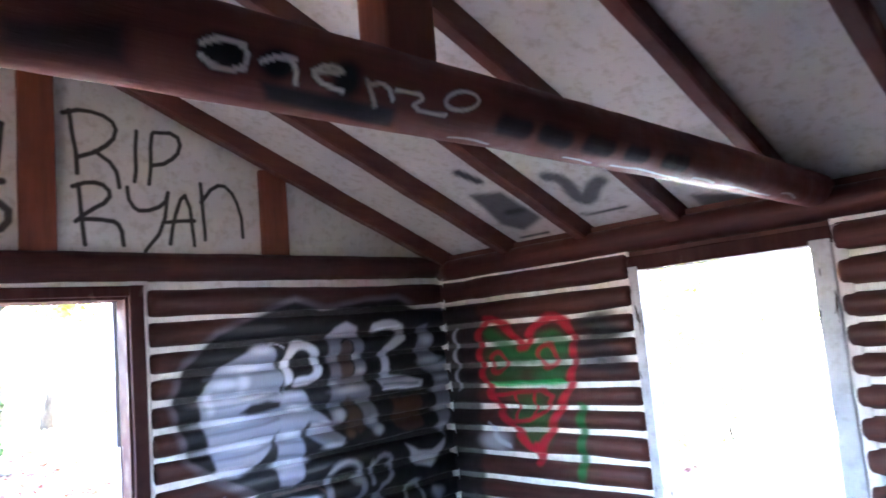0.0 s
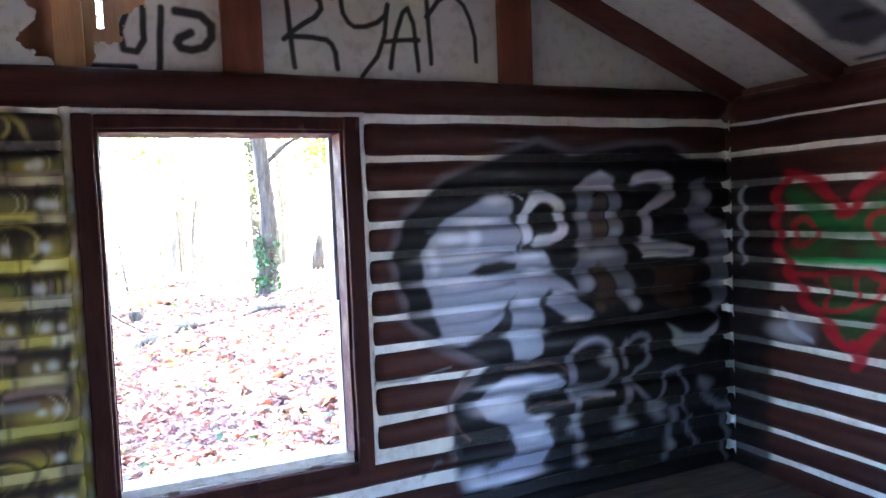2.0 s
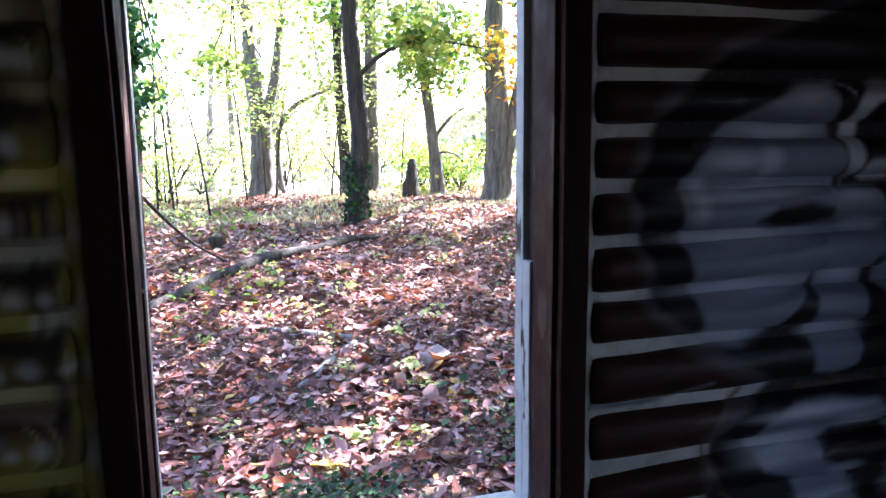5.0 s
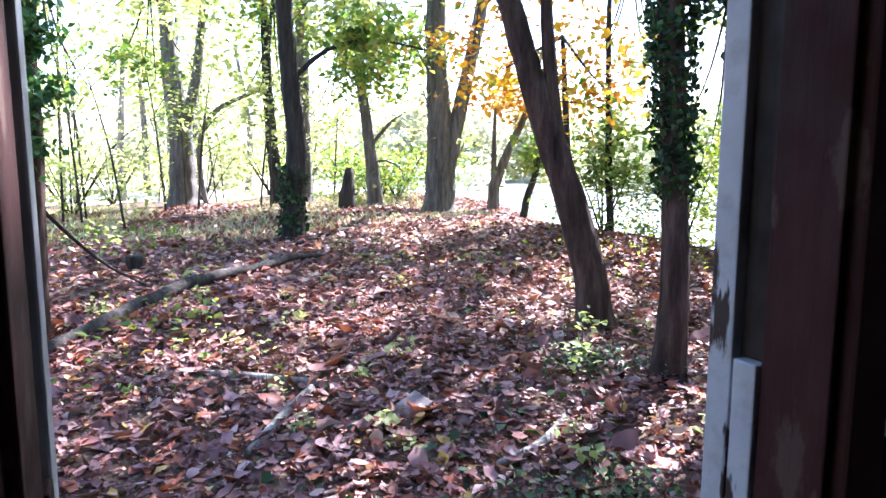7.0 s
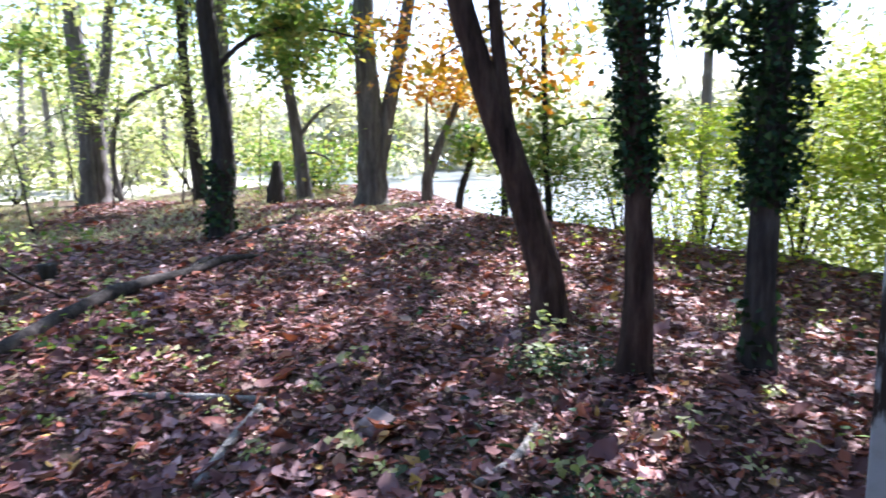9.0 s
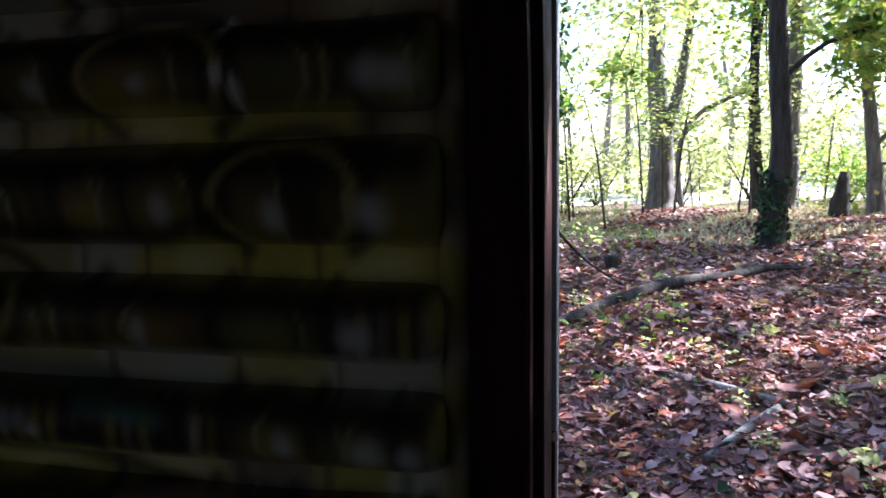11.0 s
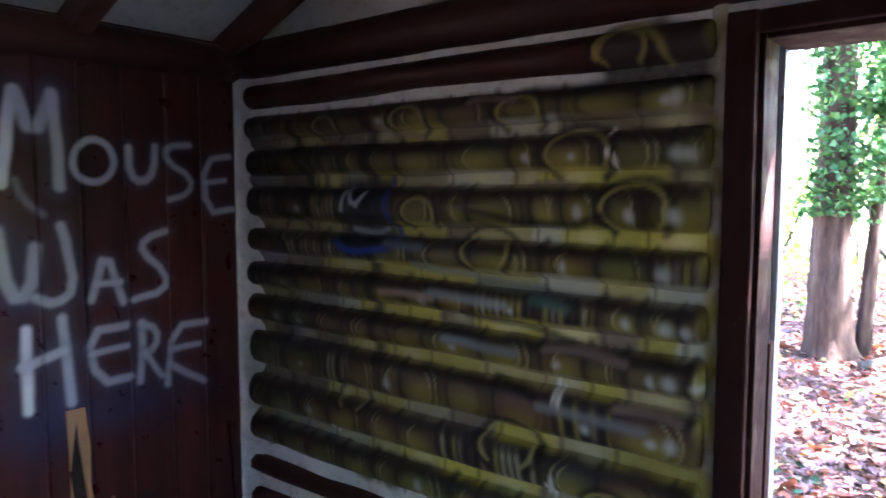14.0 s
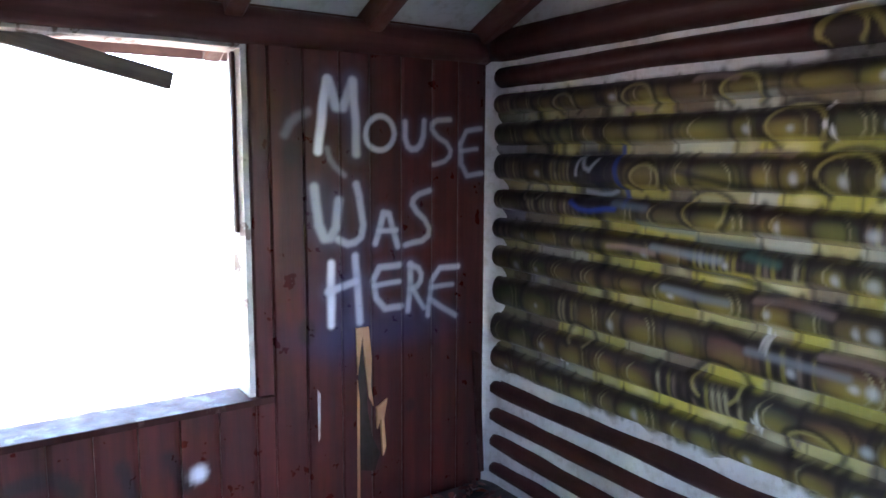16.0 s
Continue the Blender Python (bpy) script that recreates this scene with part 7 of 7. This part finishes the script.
# seedlings near the window
for i, (x, y, n, h) in enumerate(((2.62, 8.55, 16, 0.18), (1.6, 5.95, 12, 0.14), (1.45, 7.7, 16, 0.2), (3.0, 6.3, 30, 0.22), (2.35, 5.25, 12, 0.13), (3.3, 6.7, 30, 0.25), (1.1, 5.2, 10, 0.12), (0.2, 9.9, 40, 0.45), (3.0, 5.2, 12, 0.15),
                                  (2.0, 6.9, 12, 0.16), (4.4, 5.0, 14, 0.18), (0.95, 9.4, 8, 0.12))):
    root = thing("seedling", "small yellow-green woodland seedling", "plant", "seedlings in the leaf litter")
    root.location = (x, y, gz(x, y) - 0.02)
    c = clumps(4, (0, 0, h * 0.75), (h * 0.5, h * 0.5, h * 0.25), max(3, n // 4), h * 0.25, RNG)
    part("stalk", tube_mesh("stalk", [(0, 0, 0), (0.01, 0.01, h * 0.5), (0.0, 0.02, h)], [0.004, 0.003, 0.002], M_BARK, 5, 0, 0, 0.05), root)
    part("leaves", leaf_mesh("leaves", c, RNG.uniform(0.02, 0.042, len(c)), M_LEAF_LIGHT, RNG, 0.4), root)

# thickets along the bank and behind the rise
def thicket(x, y, r, h, n, mat, size, label, per=64):
    z = gz(x, y)
    root = thing("bush", label, "bush", "bushes beyond the rise")
    root.location = (x, y, z - 0.05)
    for k in range(8):
        a = k * 1.3 + x
        part("stem", tube_mesh("stem", [(0, 0, 0), (math.cos(a) * r * 0.3, math.sin(a) * r * 0.3, h * 0.5), (math.cos(a) * r * 0.7, math.sin(a) * r * 0.7, h)], [0.02, 0.014, 0.005], M_BARK_DARK, 5, 0.1, 0, 0.3), root)
    c = clumps(n, (0, 0, h * 0.6), (r * 1.35, r * 1.35, h * 0.6), per, 0.30, RNG)
    c[:, 2] = np.maximum(c[:, 2], 0.02)
    part("foliage", leaf_mesh("foliage", c, RNG.uniform(0.6, 1.2, len(c)) * size, mat, RNG, 0.2), root)


for x, y, r, h, n, light in ((8.6, 8.4, 1.0, 1.6, 18, 1), (9.8, 7.2, 1.2, 2.2, 40, 1), (10.5, 9.0, 1.3, 2.2, 22, 1),
                          (8.6, 10.2, 0.8, 1.9, 8, 0), (-2.0, 13.0, 1.1, 1.6, 18, 0), (-3.2, 16, 1.5, 2.0, 20, 0), (-0.4, 16.5, 1.2, 1.3, 16, 1), (0.2, 20, 1.6, 1.6, 12, 1), (2.2, 20.5, 1.4, 1.5, 11, 1),
                          (3.6, 19.5, 1.3, 1.3, 10, 1), (5.2, 18.2, 1.1, 1.2, 16, 0), (5.6, 16.6, 0.8, 1.0, 14, 0), (-2.4, 21, 2, 2.2, 18, 1), (4.8, 22, 1.8, 1.8, 10, 1), (7.6, 19, 1.4, 1.6, 9, 0), (4.9, 15.9, 0.6, 0.7, 10, 0)):
    thicket(x, y, r, h, n, M_LEAF_LIGHT if light else M_LEAF_GREEN, 0.034 + 0.0014 * y, "pale sunlit leafy bush" if light else "green leafy bush with thin stems")

# distant woods on the far side
far = random.Random(4)
cs = []
for _ in range(300):
    a = far.uniform(-1.2, 1.9)
    d = far.uniform(34, 75)
    x, y = d * math.sin(a), 3 + d * math.cos(a)
    if x > bank(y) and d < 48:
        continue
    z = gz(x, y)
    h = far.uniform(2, 9)
    cs.append(clumps(6, (x, y, z + h * 0.5), (1.6, 1.6, h * 0.5), 22, 0.6, RNG))
c = np.concatenate(cs)
shore = []
for _ in range(190):
    a, d = far.uniform(0.15, 1.7), far.uniform(62, 84)
    x, y = d * math.sin(a), 3 + d * math.cos(a)
    h = far.uniform(5, 10)
    shore.append(clumps(12, (x, y, h * 0.45 - 1.0), (2.6, 2.6, h * 0.5), 22, 0.8, RNG))
# the haze over both woods is in their leaf colour
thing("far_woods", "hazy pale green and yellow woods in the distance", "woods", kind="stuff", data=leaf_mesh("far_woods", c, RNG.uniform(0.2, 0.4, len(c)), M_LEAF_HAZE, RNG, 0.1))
c = np.concatenate(shore)
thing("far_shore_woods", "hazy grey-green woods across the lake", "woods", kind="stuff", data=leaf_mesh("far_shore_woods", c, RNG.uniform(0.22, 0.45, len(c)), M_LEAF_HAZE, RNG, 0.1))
for k in range(46):
    a, d = far.uniform(-0.7, 1.5), far.uniform(22, 55)
    x, y = d * math.sin(a), 3 + d * math.cos(a)
    if x > bank(y) - 1 and d < 48:
        continue
    root = thing("tree", "distant slender grey tree", "tree", "distant trees")
    root.location = (x, y, gz(x, y) - 0.2)
    r = far.uniform(0.08, 0.2)
    part("trunk", tube_mesh("trunk", [(0, 0, 0), (far.uniform(-.3, .3), 0, 3), (far.uniform(-.8, .8), 0, 7)], [r, r * 0.8, r * 0.4], M_BARK_PALE, 8, 0.1, 0, 0.6), root)
    cc = clumps(8, (0, 0, 6.0), (1.8, 1.8, 2.2), 30, 0.5, RNG)
    part("crown", leaf_mesh("crown", cc, RNG.uniform(0.12, 0.22, len(cc)), M_LEAF_LIGHT, RNG, 0.1), root)

# trees added round the cabin's other sides to cut the light at its windows
ring = random.Random(9)
for x, y in ((6.4, 4.7), (7.4, -0.6), (6.0, -3.2), (9.6, 1.6), (9.4, -3.6), (3.0, -5.4), (0.4, -6.0), (-2.6, -5.2), (-4.4, -2.4), (-5.4, -1.4), (-4.3, 3.9), (-7.6, 4.4), (-7.6, -3.4), (-6.4, 5.6), (5.6, 0.3), (8.6, 2.5)):
    z = gz(x, y)
    root = thing("tree", "tall grey tree added near the cabin to shade it", "tree", "trees round the cabin")
    root.location = (x, y, z - 0.1)
    r = ring.uniform(0.12, 0.2)
    part("trunk", tube_mesh("trunk", [(0, 0, 0), (ring.uniform(-.2, .2), 0, 2.4), (ring.uniform(-.5, .5), ring.uniform(-.4, .4), 6.5)], [r, r * 0.8, r * 0.4], M_BARK, 12, 0.1, 6, 0.25, 0.3), root)
    for k in range(3):
        a = ring.uniform(0, 6.28)
        part("limb", tube_mesh("limb", [(0, 0, 2.2 + k), (math.cos(a), math.sin(a), 3.0 + k), (1.9 * math.cos(a), 1.9 * math.sin(a), 3.4 + k)], [0.06, 0.045, 0.02], M_BARK, 6, 0.1, 0, 0.3), root)
    c = clumps(46, (0, 0, 5.0), (2.4, 2.4, 1.6), 45, 0.4, RNG)
    part("crown", leaf_mesh("crown", c, RNG.uniform(0.08, 0.15, len(c)), M_LEAF_GREEN, RNG, 0.1), root, "dense green crown")

# an added wall of leaf clumps that blocks low sky light from the windows
wall_of_leaves = []
for _ in range(150):
    a, d = ring.uniform(2.5, 4.52), ring.uniform(9, 17)
    x, y = 0.8 + d * math.sin(a), 0.8 + d * math.cos(a)
    wall_of_leaves.append(clumps(5, (x, y, gz(x, y) + ring.uniform(1.0, 6.5)), (1.3, 1.3, 1.2), 34, 0.5, RNG))
c = np.concatenate(wall_of_leaves)
thing("shade_woods", "green leaf wall added to dim the cabin windows", "woods", kind="stuff", data=leaf_mesh("shade_woods", c, RNG.uniform(0.12, 0.24, len(c)), M_LEAF_IVY, RNG, 0.1))

# unseen high leaves added to shade the rise, with gaps that dapple the ground
def canopy(n, seed):
    rng = np.random.default_rng(seed)
    x, y, z = rng.uniform(3.0, 15.5, n), rng.uniform(6.0, 18.0, n), rng.uniform(7.2, 9.4, n)
    fall = z / sun_dir.z                                   # where its shadow lies on the ground
    gx, gy_ = x - sun_dir.x * fall, y - sun_dir.y * fall
    body = np.array([noise.noise((a * 0.42, b * 0.42, 4.0)) + 0.6 * noise.noise((a * 1.3, b * 1.3, 9.0)) for a, b in zip(gx, gy_)])
    ok = body > -0.34
    # holes cut to let sun patches fall at chosen spots
    for cx, cy, rx, ry in ((2.05, 7.75, 0.62, 0.34), (2.5, 5.3, 0.42, 0.34), (0.75, 7.45, 0.34, 0.30), (4.76, 6.6, 0.30, 0.22), (1.3, 5.0, 0.22, 0.2), (1.5, 8.3, 0.3, 0.2)):
        ok &= ((gx - cx) / rx) ** 2 + ((gy_ - cy) / ry) ** 2 > 1
    ok &= ~((gy_ > 10.4) & (rng.random(n) < 0.88)) & (gx < 6.2)          # the crest lies open to the sun
    c = np.stack([x, y, z], 1)[ok]
    return leaf_mesh("canopy", c, rng.uniform(0.09, 0.17, len(c)), M_LEAF_GREEN, rng, 0.25)


thing("canopy", "unseen yellow-green leaf layer that dapples the rise with shade", "tree crowns", kind="stuff", data=canopy(9500, 31))

# unseen leaves added between the sun and the cabin's east side to shade it
rng = np.random.default_rng(33)
c = np.stack([rng.uniform(8.0, 18.0, 16000), rng.uniform(-3.0, 9.5, 16000), rng.uniform(7.0, 10.0, 16000)], 1)
foot_x, foot_y = c[:, 0] - sun_dir.x * c[:, 2] / sun_dir.z, c[:, 1] - sun_dir.y * c[:, 2] / sun_dir.z
c = c[(foot_x > 2.0) & (foot_x < 9.5) & (foot_y < 3.6)]
thing("east_sun_block", "unseen dense leaf layer that keeps sun off the cabin's east side", "tree crowns", kind="stuff", data=leaf_mesh("east_sun_block", c, rng.uniform(0.12, 0.22, len(c)), M_LEAF_IVY, rng, 0.3))

# leafy bushes along the edge of the bank, leafed down to the ground
# sun and shade are in the leaf colours: bright lime against darker green
for x, y, r, h, n, mat in ((6.35, 10.6, 0.55, 1.2, 2200, M_LEAF_GREEN), (6.9, 9.7, 0.6, 1.6, 2600, M_LEAF_GREEN), (7.3, 8.7, 0.7, 1.7, 3600, M_LEAF_LIME), (7.75, 7.8, 0.8, 2.0, 5200, M_LEAF_LIME), (8.1, 6.9, 0.9, 2.5, 7500, M_LEAF_LIME), (8.5, 6.1, 0.9, 2.7, 8000, M_LEAF_LIME),
                           (8.9, 5.2, 1.0, 2.9, 8000, M_LEAF_LIME), (9.9, 7.4, 1.2, 3.3, 7000, M_LEAF_LIME), (9.4, 4.4, 1.0, 2.8, 5000, M_LEAF_LIME)):
    root = thing("bush", "bright yellow-green leafy bush on the bank" if mat is M_LEAF_LIME else "shaded green bush on the bank", "bush", "bushes on the bank")
    root.location = (x, y, gz(x, y) - 0.05)
    for k in range(5):
        a = k * 1.3 + x
        part("stem", tube_mesh("stem", [(0, 0, 0), (math.cos(a) * r * 0.3, math.sin(a) * r * 0.3, h * 0.45), (math.cos(a) * r * 0.8, math.sin(a) * r * 0.8, h * 0.95)], [0.016, 0.011, 0.004], M_BARK_DARK, 5, 0.1, 0, 0.3), root)
    tiers = RNG.uniform(0.05, 1.0, (n // 22, 1)) ** 0.8
    turn, out = RNG.uniform(0, 6.283, (len(tiers), 1)), r * np.sqrt(RNG.random((len(tiers), 1))) * (1.25 - 0.5 * tiers)
    hub = np.concatenate([out * np.cos(turn), out * np.sin(turn), tiers * h], 1)
    c = (hub[:, None, :] + RNG.normal(size=(len(hub), 22, 3)) * (0.20, 0.20, 0.05)).reshape(-1, 3)
    c[:, 2] = np.maximum(c[:, 2], 0.03)
    part("foliage", leaf_mesh("foliage", c, RNG.uniform(0.022, 0.048, len(c)), mat, RNG, 0.5, "diamond", 0.3), root)

# slender saplings between the trees
for k in range(34):
    x, y = ring.uniform(-2.5, 6.2), ring.uniform(13.5, 24)
    h = ring.uniform(1.8, 4.5)
    root = thing("sapling", "slender sapling with sparse pale leaves", "sapling", "saplings beyond the rise")
    root.location = (x, y, gz(x, y) - 0.05)
    lean = ring.uniform(-0.5, 0.5)
    part("stem", tube_mesh("stem", [(0, 0, 0), (lean * 0.3, 0, h * 0.5), (lean, 0.1, h)], [0.022, 0.016, 0.006], M_BARK, 6, 0.1, 0, 0.25), root)
    part("branch", tube_mesh("branch", [(lean * 0.3, 0, h * 0.5), (lean * 0.3 + 0.4, 0.1, h * 0.7), (lean * 0.3 + 0.8, 0.1, h * 0.72)], [0.010, 0.007, 0.003], M_BARK, 5, 0.1, 0, 0.25), root)
    c = clumps(9, (lean * 0.5, 0, h * 0.7), (0.7, 0.6, h * 0.35), 20, 0.2, RNG)
    part("leaves", leaf_mesh("leaves", c, RNG.uniform(0.03, 0.065, len(c)), M_LEAF_LIGHT if k % 3 else M_LEAF_GREEN, RNG, 0.4), root)
for k in range(64):
    x, y = ring.uniform(-0.8, 4.8), 4.4 + 6.6 * ring.random() ** 1.4
    h = ring.uniform(0.08, 0.2)
    root = thing("seedling", "small yellow-green woodland seedling", "plant", "seedlings in the leaf litter")
    root.location = (x, y, gz(x, y) - 0.02)
    part("stalk", tube_mesh("stalk", [(0, 0, 0), (0.01, 0.01, h * 0.5), (0.0, 0.02, h)], [0.004, 0.003, 0.002], M_BARK, 5, 0, 0, 0.05), root)
    c = clumps(4, (0, 0, h * 0.75), (h * 0.6, h * 0.6, h * 0.25), 4, h * 0.25, RNG)
    part("leaves", leaf_mesh("leaves", c, RNG.uniform(0.014, 0.030, len(c)), M_LEAF_LIGHT, RNG, 0.4), root)

# a thin branch leaning from the ivied tree, and leaves blown into the cabin's corner
thing("leaning_branch", "thin dead branch leaning from a trunk to the ground", "branch",
      data=tube_mesh("leaning_branch", [(-0.15, 8.5, 1.05), (0.05, 8.75, 0.75), (0.30, 9.05, 0.45), (0.62, 9.4, gz(0.62, 9.4))], [0.016, 0.014, 0.012, 0.008], M_BARK_DARK, 6, 0.1, 0, 0.1))
ivy_spots = np.concatenate([clumps(16, (x, y, gz(x, y) + 0.06), (rx, ry, 0.02), 26, 0.10, RNG) for x, y, rx, ry in ((0.1, 4.6, 0.5, 0.35), (0.9, 4.5, 0.35, 0.25), (2.1, 4.9, 0.5, 0.3), (-0.5, 5.4, 0.4, 0.4), (3.0, 6.2, 0.5, 0.3))])
ivy_spots[:, 2] = np.array([gz(x, y) for x, y in ivy_spots[:, :2]]) + RNG.uniform(0.05, 0.13, len(ivy_spots))
thing("ground_ivy", "dark green creeping ivy among the fallen leaves", "ivy", kind="stuff", data=leaf_mesh("ground_ivy", ivy_spots, RNG.uniform(0.012, 0.026, len(ivy_spots)), M_LEAF_IVY, RNG, 0.4))
n = 70
blown = np.stack([WEST + 0.08 + np.abs(RNG.normal(size=n)) * 0.14, NORTH - 0.10 - np.abs(RNG.normal(size=n)) * 0.12, RNG.uniform(0.005, 0.05, n)], 1)
thing("blown_leaves", "dry leaves and scraps blown into the corner", "leaves", kind="stuff", data=leaf_mesh("blown_leaves", blown, RNG.uniform(0.012, 0.03, n), M_LITTER, RNG, 0.5, "curl"))
